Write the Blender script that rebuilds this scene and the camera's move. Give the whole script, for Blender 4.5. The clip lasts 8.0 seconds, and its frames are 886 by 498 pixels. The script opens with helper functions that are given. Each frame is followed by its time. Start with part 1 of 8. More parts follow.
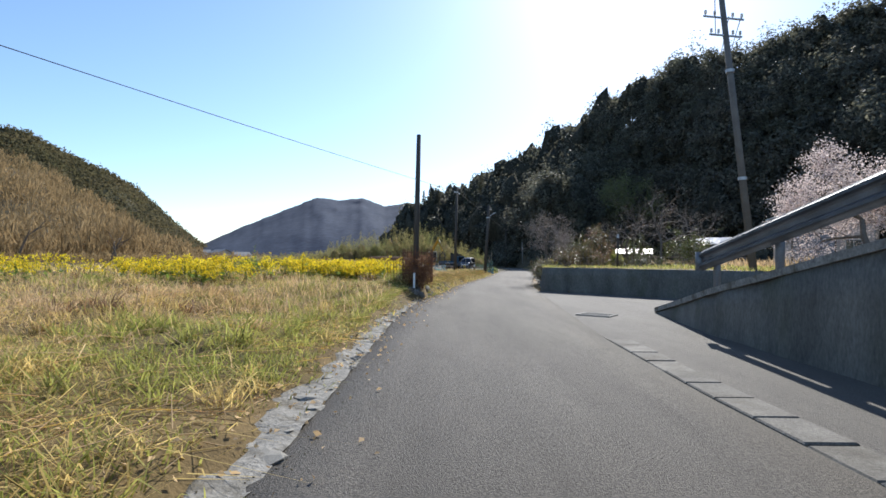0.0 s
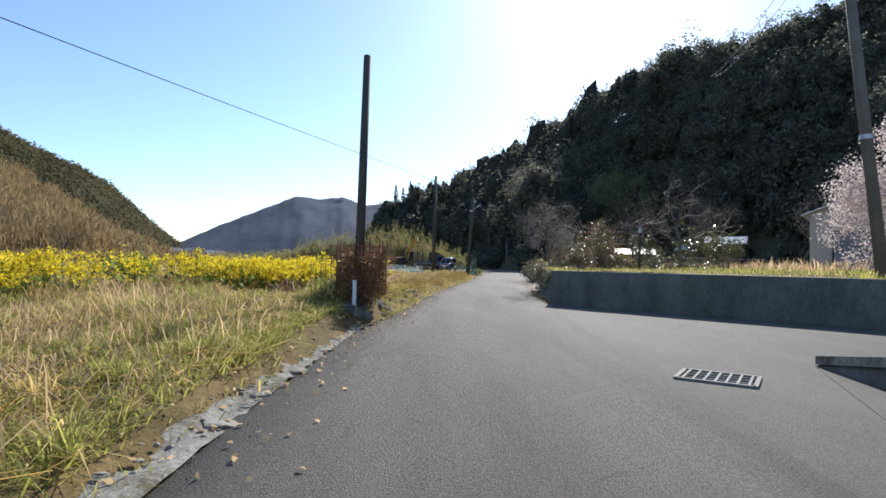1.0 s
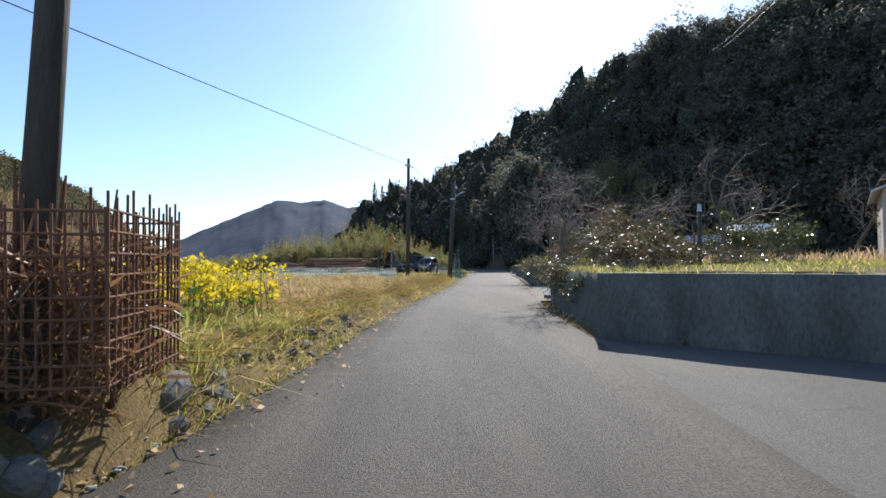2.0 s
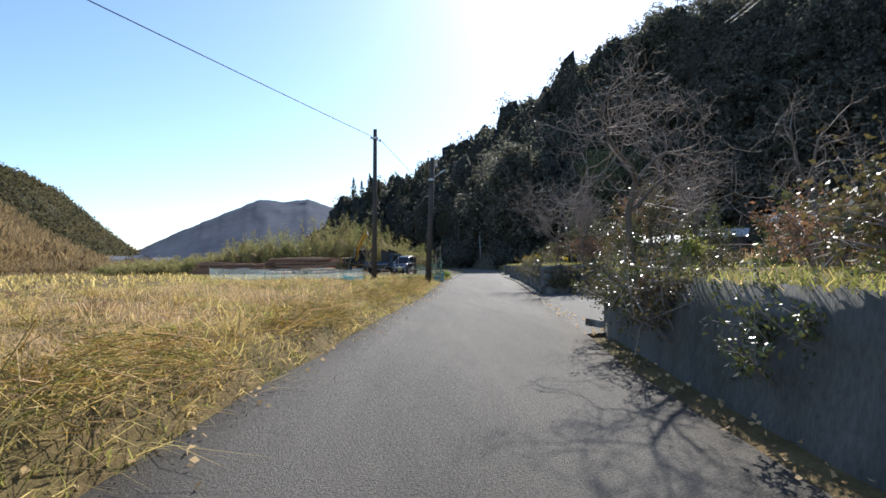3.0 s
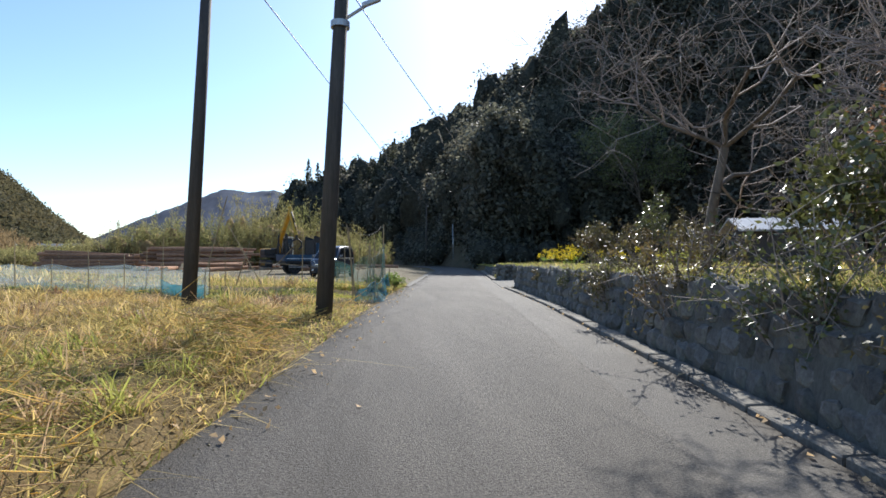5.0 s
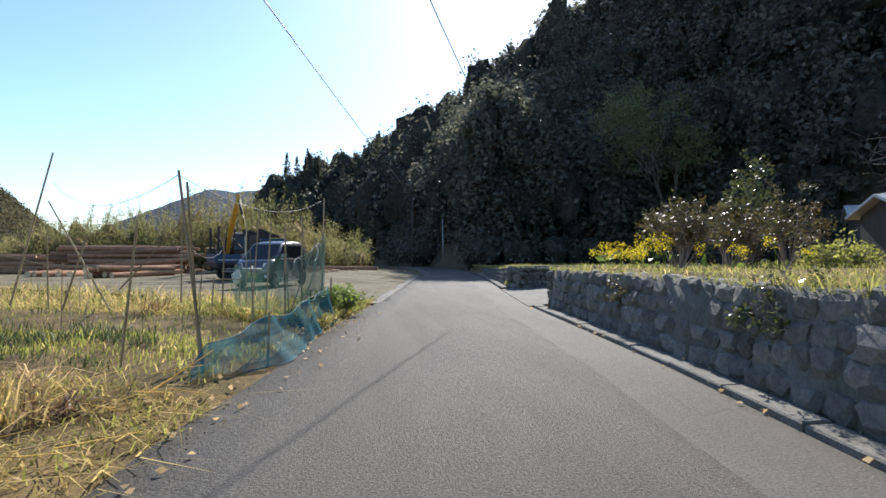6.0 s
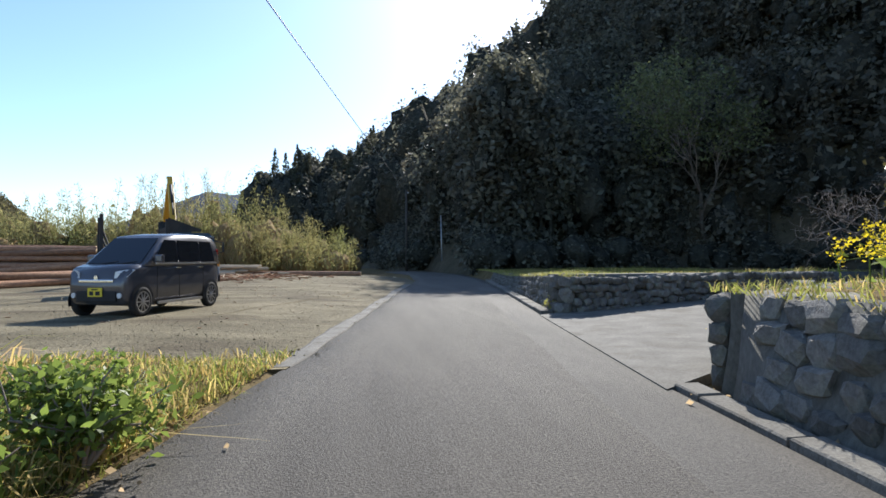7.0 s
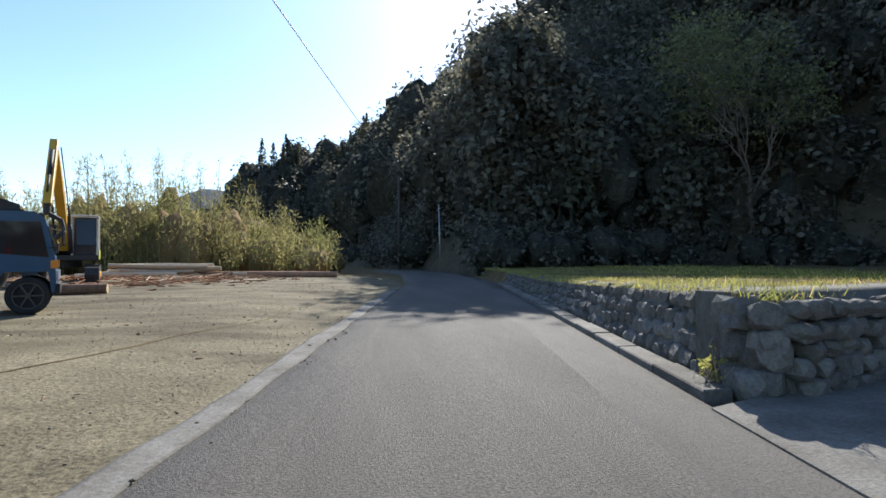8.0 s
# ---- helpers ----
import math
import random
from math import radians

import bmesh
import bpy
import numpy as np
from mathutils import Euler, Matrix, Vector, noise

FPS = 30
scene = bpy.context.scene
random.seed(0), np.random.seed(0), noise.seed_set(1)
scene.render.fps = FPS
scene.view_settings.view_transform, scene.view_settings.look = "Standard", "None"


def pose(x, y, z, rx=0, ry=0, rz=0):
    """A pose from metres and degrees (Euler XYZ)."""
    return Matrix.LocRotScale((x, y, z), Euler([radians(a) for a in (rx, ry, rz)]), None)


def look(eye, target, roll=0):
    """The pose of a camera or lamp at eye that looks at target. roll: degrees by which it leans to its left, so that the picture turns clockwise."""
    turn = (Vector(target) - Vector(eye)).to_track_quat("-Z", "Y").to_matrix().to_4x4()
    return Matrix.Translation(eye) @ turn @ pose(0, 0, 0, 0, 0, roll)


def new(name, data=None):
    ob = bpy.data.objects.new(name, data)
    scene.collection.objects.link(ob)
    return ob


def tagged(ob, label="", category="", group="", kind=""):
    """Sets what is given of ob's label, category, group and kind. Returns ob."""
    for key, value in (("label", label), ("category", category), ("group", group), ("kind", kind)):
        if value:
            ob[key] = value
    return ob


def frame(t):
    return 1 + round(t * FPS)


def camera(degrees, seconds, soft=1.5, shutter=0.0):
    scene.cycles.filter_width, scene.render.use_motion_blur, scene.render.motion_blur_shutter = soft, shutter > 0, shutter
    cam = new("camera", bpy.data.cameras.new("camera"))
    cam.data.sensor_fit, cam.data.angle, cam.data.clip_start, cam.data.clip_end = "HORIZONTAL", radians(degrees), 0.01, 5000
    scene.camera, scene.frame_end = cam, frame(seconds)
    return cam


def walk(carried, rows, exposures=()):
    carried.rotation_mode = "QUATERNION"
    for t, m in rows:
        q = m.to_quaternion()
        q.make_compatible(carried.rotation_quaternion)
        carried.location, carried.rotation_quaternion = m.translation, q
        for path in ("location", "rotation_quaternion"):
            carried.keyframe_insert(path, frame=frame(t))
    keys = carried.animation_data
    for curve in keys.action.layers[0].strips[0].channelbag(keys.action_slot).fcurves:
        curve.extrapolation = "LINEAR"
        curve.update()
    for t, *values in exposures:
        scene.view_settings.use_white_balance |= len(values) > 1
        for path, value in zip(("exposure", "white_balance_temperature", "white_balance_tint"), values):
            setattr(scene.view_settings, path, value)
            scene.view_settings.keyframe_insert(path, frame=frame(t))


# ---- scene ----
EXPO = 0.68
cam = camera(77.26, 8.0, soft=1.6)


def gaze(x, y, z, yaw, pitch, roll):
    return pose(x, y, z, 90 + pitch, 0, yaw) @ pose(0, 0, 0, 0, 0, roll)


walk(cam, [
    (0.0, gaze(0.000, 0.000, 1.173, 0.00, 1.23, 0.56)),
    (0.5, gaze(0.146, 3.253, 1.167, -0.93, 0.89, 0.83)),
    (1.0, gaze(0.377, 6.703, 1.161, -1.95, 1.29, 0.93)),
    (1.5, gaze(0.756, 10.429, 1.155, -2.76, 1.37, -0.02)),
    (3.0, gaze(2.016, 21.683, 1.135, -5.12, 1.25, -0.90)),
    (3.5, gaze(2.557, 25.705, 1.128, -6.10, 1.24, -0.87)),
    (4.0, gaze(3.127, 29.882, 1.121, -6.96, 1.16, -0.23)),
    (4.5, gaze(3.681, 33.989, 1.114, -7.56, 0.85, 0.26)),
    (6.0, gaze(5.317, 45.555, 1.094, -9.47, 0.73, -0.10)),
    (6.5, gaze(5.946, 49.217, 1.087, -9.56, 0.89, 0.11)),
    (7.0, gaze(6.524, 52.776, 1.081, -9.62, 1.01, -0.18)),
    (7.5, gaze(7.068, 56.198, 1.075, -9.80, 0.75, -0.16)),
    (8.0, gaze(7.615, 59.338, 1.070, -9.81, 0.66, -0.31)),
], exposures=[(0.0, EXPO - 0.02, 6250, 10), (4.0, EXPO + 0.05, 6250, 10), (8.0, EXPO + 0.22, 6250, 10)])

# ---- sky and sun ----
SUN_AZ, SUN_EL = 19.0, 33.0          # degrees: clockwise from +y, above the horizon
world = bpy.data.worlds.new("sky")
scene.world = world
world.use_nodes = True
wn = world.node_tree
sky = wn.nodes.new("ShaderNodeTexSky")
sky.sky_type = 'NISHITA'
sky.sun_disc = False
sky.sun_elevation = radians(SUN_EL)
sky.sun_rotation = radians(SUN_AZ)
sky.air_density = 1.0
sky.dust_density = 0.38
sky.ozone_density = 3.9
wn.nodes["Background"].inputs["Strength"].default_value = 0.122
wn.links.new(sky.outputs["Color"], wn.nodes["Background"].inputs["Color"])
sun_data = bpy.data.lights.new("sun", 'SUN')
sun_data.energy = 4.5
sun_data.angle = radians(0.55)
sun_data.color = (1.0, 0.95, 0.87)
sun = new("sun", sun_data)
sun_dir = Vector((math.sin(radians(SUN_AZ)) * math.cos(radians(SUN_EL)), math.cos(radians(SUN_AZ)) * math.cos(radians(SUN_EL)), math.sin(radians(SUN_EL))))
sun.matrix_world = look(sun_dir * 300, (0, 0, 0))

# ---- materials ----


def material(name, base, second=None, scale=4.0, rough=0.85, bump=0.15, bump_scale=60.0, fine=0.25, metal=0.0, island=0.0, obj=0.0,
             third=None, third_scale=0.6, third_amount=0.5, translucent=0.0, spec=0.3, stretch=(1, 1, 1), free=False, lift=0.02, cracks=0.0):
    """Two colours mixed by a broad noise, a fine grain in value, a third colour in patches, bump, and variation per piece or island."""
    m = bpy.data.materials.new(name)
    m.use_nodes = True
    nt = m.node_tree
    n, l = nt.nodes, nt.links
    bsdf = n["Principled BSDF"]
    geo = n.new("ShaderNodeNewGeometry")
    mapping = n.new("ShaderNodeMapping")
    mapping.inputs["Scale"].default_value = stretch
    coord = n.new("ShaderNodeTexCoord")
    l.new(coord.outputs["Object"], mapping.inputs["Vector"])
    vec = mapping.outputs["Vector"]

    def noise_tex(sc, detail=5.0, rgh=0.6, vec=vec):
        t = n.new("ShaderNodeTexNoise")
        t.inputs["Scale"].default_value, t.inputs["Detail"].default_value, t.inputs["Roughness"].default_value = sc, detail, rgh
        l.new(vec, t.inputs["Vector"])
        return t.outputs["Fac"]

    def ramp(fac, lo, hi):
        r = n.new("ShaderNodeMapRange")
        r.inputs["From Min"].default_value, r.inputs["From Max"].default_value = lo, hi
        l.new(fac, r.inputs["Value"])
        return r.outputs["Result"]

    def mix(fac, a, b, kind='MIX'):
        x = n.new("ShaderNodeMix")
        x.data_type, x.blend_type = 'RGBA', kind
        for sock, val in ((x.inputs["Factor"], fac), (x.inputs["A"], a), (x.inputs["B"], b)):
            if isinstance(val, (float, int)):
                sock.default_value = val
            elif isinstance(val, tuple):
                sock.default_value = (*val, 1.0)
            else:
                l.new(val, sock)
        return x.outputs["Result"]

    col = mix(ramp(noise_tex(scale), 0.32, 0.68), base, second or base)
    if third:
        col = mix(ramp(noise_tex(third_scale, 4.0), 0.5, 0.5 + 0.25 / max(third_amount, 0.05)), col, third)
    if fine > 0:
        grain = ramp(noise_tex(bump_scale, 3.0, 0.7, coord.outputs["Object"] if free else vec), 0.25, 0.75)
        g2 = n.new("ShaderNodeMapRange")
        g2.inputs["To Min"].default_value, g2.inputs["To Max"].default_value = 1.0 - fine, 1.0 + fine * 0.6
        l.new(grain, g2.inputs["Value"])
        col = mix(1.0, col, g2.outputs["Result"], 'MULTIPLY')
    if cracks > 0:
        warp = n.new("ShaderNodeTexNoise")
        warp.inputs["Scale"].default_value, warp.inputs["Detail"].default_value = 1.7, 4.0
        l.new(coord.outputs["Object"], warp.inputs["Vector"])
        add = n.new("ShaderNodeVectorMath")
        add.operation = 'ADD'
        l.new(coord.outputs["Object"], add.inputs[0])
        l.new(warp.outputs["Color"], add.inputs[1])
        vor = n.new("ShaderNodeTexVoronoi")
        vor.feature = 'DISTANCE_TO_EDGE'
        vor.inputs["Scale"].default_value = 0.55
        l.new(add.outputs["Vector"], vor.inputs["Vector"])
        line = n.new("ShaderNodeMapRange")
        line.inputs["From Min"].default_value, line.inputs["From Max"].default_value = 0.002, 0.007
        line.inputs["To Min"].default_value, line.inputs["To Max"].default_value = 1.0 - cracks, 1.0
        l.new(vor.outputs["Distance"], line.inputs["Value"])
        some = ramp(noise_tex(0.4, 3.0, 0.6, coord.outputs["Object"]), 0.36, 0.5)
        col = mix(some, mix(1.0, col, line.outputs["Result"], 'MULTIPLY'), col)
    for amount, source in ((island, "island"), (obj, "object")):
        if amount > 0:
            if source == "island":
                rnd = geo.outputs["Random Per Island"]
            else:
                info = n.new("ShaderNodeObjectInfo")
                rnd = info.outputs["Random"]
            g3 = n.new("ShaderNodeMapRange")
            g3.inputs["To Min"].default_value, g3.inputs["To Max"].default_value = 1.0 - amount, 1.0 + amount
            l.new(rnd, g3.inputs["Value"])
            col = mix(1.0, col, g3.outputs["Result"], 'MULTIPLY')
    l.new(col, bsdf.inputs["Base Color"])
    bsdf.inputs["Roughness"].default_value = rough
    bsdf.inputs["Metallic"].default_value = metal
    bsdf.inputs["Specular IOR Level"].default_value = spec
    if bump > 0:
        b = n.new("ShaderNodeBump")
        b.inputs["Strength"].default_value = bump
        b.inputs["Distance"].default_value = lift
        l.new(noise_tex(bump_scale, 4.0, 0.7, coord.outputs["Object"] if free else vec), b.inputs["Height"])
        l.new(b.outputs["Normal"], bsdf.inputs["Normal"])
    if translucent > 0:
        tr = n.new("ShaderNodeBsdfTranslucent")
        l.new(col, tr.inputs["Color"])
        ms = n.new("ShaderNodeMixShader")
        ms.inputs["Fac"].default_value = translucent
        l.new(bsdf.outputs["BSDF"], ms.inputs[1])
        l.new(tr.outputs["BSDF"], ms.inputs[2])
        l.new(ms.outputs["Shader"], n["Material Output"].inputs["Surface"])
    return m


M_ASPHALT = material("asphalt", (0.1, 0.088, 0.073), (0.158, 0.139, 0.115), 1.1, 0.85, 0.9, 62, 0.75, third=(0.165, 0.148, 0.12), third_scale=0.6, third_amount=0.5, spec=0.3, stretch=(1, 0.14, 1), free=True, cracks=0.35)
M_PATCH = material("old_asphalt", (0.105, 0.094, 0.08), (0.15, 0.135, 0.114), 0.9, 0.85, 0.7, 62, 0.5, third=(0.16, 0.145, 0.12), third_scale=0.8, third_amount=0.5, stretch=(1, 0.3, 1), free=True, cracks=0.25)
M_KERB = material("dirty_concrete", (0.14, 0.128, 0.108), (0.22, 0.205, 0.175), 2.5, 0.9, 0.5, 40, 0.4, third=(0.1, 0.085, 0.06), third_scale=1.6, third_amount=0.8, obj=0.15)
M_ONION = material("onion_leaves", (0.055, 0.085, 0.03), (0.11, 0.135, 0.05), 1.0, 0.5, 0, 20, 0.0, island=0.4, translucent=0.4, spec=0.3)
M_CONCRETE = material("concrete", (0.24, 0.225, 0.19), (0.32, 0.3, 0.26), 1.3, 0.85, 0.25, 45, 0.2, third=(0.16, 0.14, 0.1), third_scale=0.8, third_amount=0.6)
M_OLDWALL = material("weathered_concrete", (0.1, 0.095, 0.082), (0.185, 0.175, 0.15), 1.6, 0.9, 0.5, 26, 0.4, third=(0.065, 0.07, 0.035), third_scale=1.1, third_amount=0.8, stretch=(1, 1, 0.45))
M_STONE = material("field_stone", (0.095, 0.088, 0.078), (0.18, 0.165, 0.145), 4.0, 0.85, 0.6, 28, 0.4, third=(0.09, 0.095, 0.05), third_scale=3.0, third_amount=0.7, obj=0.35, island=0.3)
M_SOIL = material("soil_and_litter", (0.11, 0.078, 0.036), (0.24, 0.168, 0.075), 1.6, 0.95, 0.6, 40, 0.5, third=(0.08, 0.09, 0.03), third_scale=0.5, third_amount=0.6, spec=0.1)
M_GRAVEL = material("packed_gravel", (0.14, 0.116, 0.07), (0.29, 0.245, 0.155), 1.1, 0.95, 1.0, 30, 0.75, third=(0.115, 0.09, 0.055), third_scale=0.6, third_amount=1.6, spec=0.15, stretch=(0.45, 1.0, 1.0), free=True)
M_GUTTER = material("broken_gutter_concrete", (0.21, 0.197, 0.17), (0.33, 0.313, 0.275), 5.0, 0.9, 0.9, 22, 0.5, third=(0.1, 0.082, 0.05), third_scale=2.6, third_amount=1.4, spec=0.2)
M_GUARD = material("dull_rail_steel", (0.15, 0.165, 0.185), (0.21, 0.225, 0.245), 2.0, 0.5, 0.1, 40, 0.2, metal=0.35, third=(0.12, 0.105, 0.09), third_scale=1.5, third_amount=0.4)
M_BARKDIRT = material("bark_litter", (0.26, 0.12, 0.06), (0.36, 0.19, 0.1), 2.0, 0.95, 0.7, 30, 0.5)
M_DRY = material("dry_grass_blades", (0.55, 0.395, 0.135), (0.7, 0.545, 0.22), 0.7, 0.8, 0, 20, 0.0, island=0.6, third=(0.36, 0.31, 0.09), third_scale=0.5, third_amount=0.8, translucent=0.5, spec=0.2)
M_STRAW = material("rust_straw", (0.58, 0.39, 0.2), (0.7, 0.52, 0.3), 0.8, 0.8, 0, 20, 0.0, island=0.5, translucent=0.4, spec=0.2)
M_GREEN = material("green_grass_blades", (0.27, 0.29, 0.06), (0.42, 0.4, 0.11), 1.0, 0.7, 0, 20, 0.0, island=0.4, translucent=0.55, spec=0.25)
M_LUSH = material("lush_leaves", (0.14, 0.21, 0.035), (0.25, 0.31, 0.07), 2.0, 0.5, 0, 20, 0.0, island=0.4, translucent=0.5, spec=0.4)
M_RAPE = material("rape_petals", (0.82, 0.62, 0.02), (0.9, 0.72, 0.05), 2.0, 0.7, 0, 20, 0.0, island=0.2, translucent=0.4, spec=0.2)
M_FOREST = material("evergreen_foliage", (0.125, 0.13, 0.09), (0.18, 0.17, 0.125), 0.12, 0.6, 0, 20, 0.0, island=0.45, third=(0.18, 0.135, 0.1), third_scale=0.045, third_amount=0.5, translucent=0.5, spec=0.4)
# darker than the leaves: paints the shade inside the crowns
M_CORE = material("painted_crown_shade", (0.05, 0.052, 0.04), (0.1, 0.096, 0.074), 1.6, 0.95, 1.0, 2.5, 0.5, lift=0.5, spec=0.05)
M_CEDAR = material("cedar_foliage", (0.085, 0.095, 0.06), (0.125, 0.12, 0.08), 0.2, 0.75, 0, 20, 0.0, island=0.4, translucent=0.35, spec=0.2)
M_BROWNTREE = material("bare_wood_twigs", (0.27, 0.19, 0.095), (0.38, 0.27, 0.135), 0.05, 0.85, 0, 20, 0.0, island=0.35, third=(0.2, 0.16, 0.1), third_scale=0.03, third_amount=0.6, translucent=0.4, spec=0.1)
M_BAMBOO = material("bamboo_foliage", (0.25, 0.235, 0.09), (0.36, 0.315, 0.14), 0.25, 0.7, 0, 20, 0.0, island=0.35, third=(0.2, 0.235, 0.075), third_scale=0.2, third_amount=0.9, translucent=0.55, spec=0.2)
M_SHRUB = material("shrub_leaves", (0.1, 0.1, 0.035), (0.17, 0.13, 0.05), 1.0, 0.45, 0, 20, 0.0, island=0.5, third=(0.3, 0.12, 0.05), third_scale=0.8, third_amount=0.4, translucent=0.3, spec=0.5)
M_GLOSS = material("glossy_evergreen_leaves", (0.085, 0.1, 0.032), (0.14, 0.145, 0.045), 1.0, 0.3, 0, 20, 0.0, island=0.4, translucent=0.3, spec=0.6)
M_BLOSSOM = material("plum_blossom", (0.72, 0.6, 0.56), (0.82, 0.72, 0.68), 2.0, 0.7, 0, 20, 0.0, island=0.25, translucent=0.4, spec=0.2)
M_BARK = material("bark", (0.12, 0.095, 0.075), (0.2, 0.165, 0.13), 6.0, 0.9, 0.6, 25, 0.35, stretch=(1, 1, 0.3))
M_REDSHRUB = material("russet_leaves", (0.2, 0.1, 0.055), (0.29, 0.17, 0.085), 1.0, 0.5, 0, 20, 0.0, island=0.5, translucent=0.4, spec=0.4)
M_TWIG = material("grey_twigs", (0.25, 0.2, 0.165), (0.36, 0.295, 0.25), 3.0, 0.8, 0, 20, 0.1, island=0.3)
M_POLE = material("dark_pole_wood", (0.06, 0.052, 0.045), (0.1, 0.088, 0.075), 4.0, 0.8, 0.4, 30, 0.3, stretch=(3, 3, 0.2))
M_POLEC = material("concrete_pole", (0.13, 0.12, 0.108), (0.185, 0.172, 0.155), 2.0, 0.8, 0.2, 50, 0.2)
M_STEEL = material("galvanised_steel", (0.42, 0.43, 0.44), (0.5, 0.51, 0.52), 3.0, 0.45, 0.1, 40, 0.15, metal=0.7)
M_RUST = material("rusty_iron", (0.16, 0.075, 0.045), (0.24, 0.12, 0.07), 8.0, 0.9, 0.3, 60, 0.3, metal=0.1)
M_WIRE = material("cable_black", (0.03, 0.03, 0.032), None, 3.0, 0.6, 0, 20, 0.1)
M_WHITE = material("white_paint", (0.72, 0.72, 0.7), (0.8, 0.8, 0.78), 5.0, 0.6, 0.05, 60, 0.1, third=(0.5, 0.48, 0.42), third_scale=4.0, third_amount=0.3)
M_HILL = material("hill_ground", (0.09, 0.08, 0.05), (0.13, 0.105, 0.07), 0.2, 0.95, 0.6, 1.5, 0.4, spec=0.05)
# haze painted in as blue base colours, sunlit slopes as paler noise patches
M_FARHILL = material("hazy_blue_hill", (0.03, 0.043, 0.072), (0.062, 0.076, 0.108), 0.006, 0.95, 1.0, 0.12, 0.4, spec=0.05)
M_NEARHILL = material("wooded_hill", (0.07, 0.07, 0.04), (0.12, 0.1, 0.06), 0.02, 0.95, 1.0, 0.06, 0.5, spec=0.05, lift=8.0)
# leaf colour brightened to stand for sun on one forest-edge crown
M_SUNLEAF = material("sunlit_broad_leaves", (0.16, 0.18, 0.07), (0.22, 0.23, 0.1), 1.0, 0.5, 0, 20, 0.0, island=0.4, translucent=0.45, spec=0.4)
M_HILLWOOD = material("mixed_hill_woods", (0.125, 0.115, 0.06), (0.165, 0.14, 0.075), 0.012, 0.8, 0, 20, 0.0, island=0.16, third=(0.19, 0.14, 0.07), third_scale=0.01, third_amount=0.5, translucent=0.4, spec=0.1)

# ---- building helpers ----


def np_mesh(name, verts, faces, mats, index=None, smooth=False):
    """A mesh from arrays: faces all have the same number of corners."""
    me = bpy.data.meshes.new(name)
    verts, faces = np.asarray(verts, dtype=np.float32), np.asarray(faces, dtype=np.int32)
    k = faces.shape[1]
    me.vertices.add(len(verts))
    me.vertices.foreach_set("co", verts.ravel())
    me.loops.add(faces.size)
    me.loops.foreach_set("vertex_index", faces.ravel())
    me.polygons.add(len(faces))
    me.polygons.foreach_set("loop_start", np.arange(len(faces), dtype=np.int32) * k)
    if index is not None:
        me.polygons.foreach_set("material_index", np.asarray(index, dtype=np.int32))
    if smooth:
        me.polygons.foreach_set("use_smooth", np.ones(len(faces), dtype=bool))
    for m in mats if isinstance(mats, (list, tuple)) else [mats]:
        me.materials.append(m)
    me.update(calc_edges=True)
    return me


def mesh_of(name, bm, mat, smooth=False):
    me = bpy.data.meshes.new(name)
    bm.normal_update()
    bm.to_mesh(me)
    bm.free()
    me.materials.append(mat)
    if smooth:
        me.polygons.foreach_set("use_smooth", np.ones(len(me.polygons), dtype=bool))
    return me


def thing(name, label, category, at=None, group="", kind=""):
    """An empty at a thing's base that parents its parts."""
    ob = new(name)
    ob.empty_display_size = 0.2
    if at is not None:
        ob.matrix_world = at
    return tagged(ob, label, category, group, kind)


def part(name, bm, mat, parent, label="", smooth=False):
    """One mesh object under a thing or a part."""
    ob = new(name, mesh_of(name, bm, mat, smooth) if isinstance(bm, bmesh.types.BMesh) else bm)
    ob.parent = parent
    return tagged(ob, label)


def solo(name, bm, mat, label, category, group="", kind="", smooth=False):
    ob = new(name, mesh_of(name, bm, mat, smooth) if isinstance(bm, bmesh.types.BMesh) else bm)
    return tagged(ob, label, category, group, kind)


def box(bm, x0, y0, z0, x1, y1, z1, bevel=0.0, m=None):
    r = bmesh.ops.create_cube(bm, size=1.0)
    vs = r["verts"]
    bmesh.ops.scale(bm, vec=(x1 - x0, y1 - y0, z1 - z0), verts=vs)
    bmesh.ops.translate(bm, vec=((x0 + x1) / 2, (y0 + y1) / 2, (z0 + z1) / 2), verts=vs)
    if bevel > 0:
        es = list({e for v in vs for e in v.link_edges})
        g = bmesh.ops.bevel(bm, geom=es, offset=bevel, segments=2, affect='EDGES', profile=0.6)
        vs = list({v for f in g["faces"] for v in f.verts} | {v for v in vs if v.is_valid})
    if m is not None:
        bmesh.ops.transform(bm, matrix=m, verts=vs)
    return vs


def tube(bm, a, b, r0, r1=None, seg=8, cap=True):
    a, b = Vector(a), Vector(b)
    r1 = r0 if r1 is None else r1
    g = bmesh.ops.create_cone(bm, cap_ends=cap, segments=seg, radius1=r0, radius2=r1, depth=(b - a).length)
    q = (b - a).to_track_quat("Z", "Y").to_matrix().to_4x4()
    bmesh.ops.transform(bm, matrix=Matrix.Translation((a + b) / 2) @ q, verts=g["verts"])
    return g["verts"]


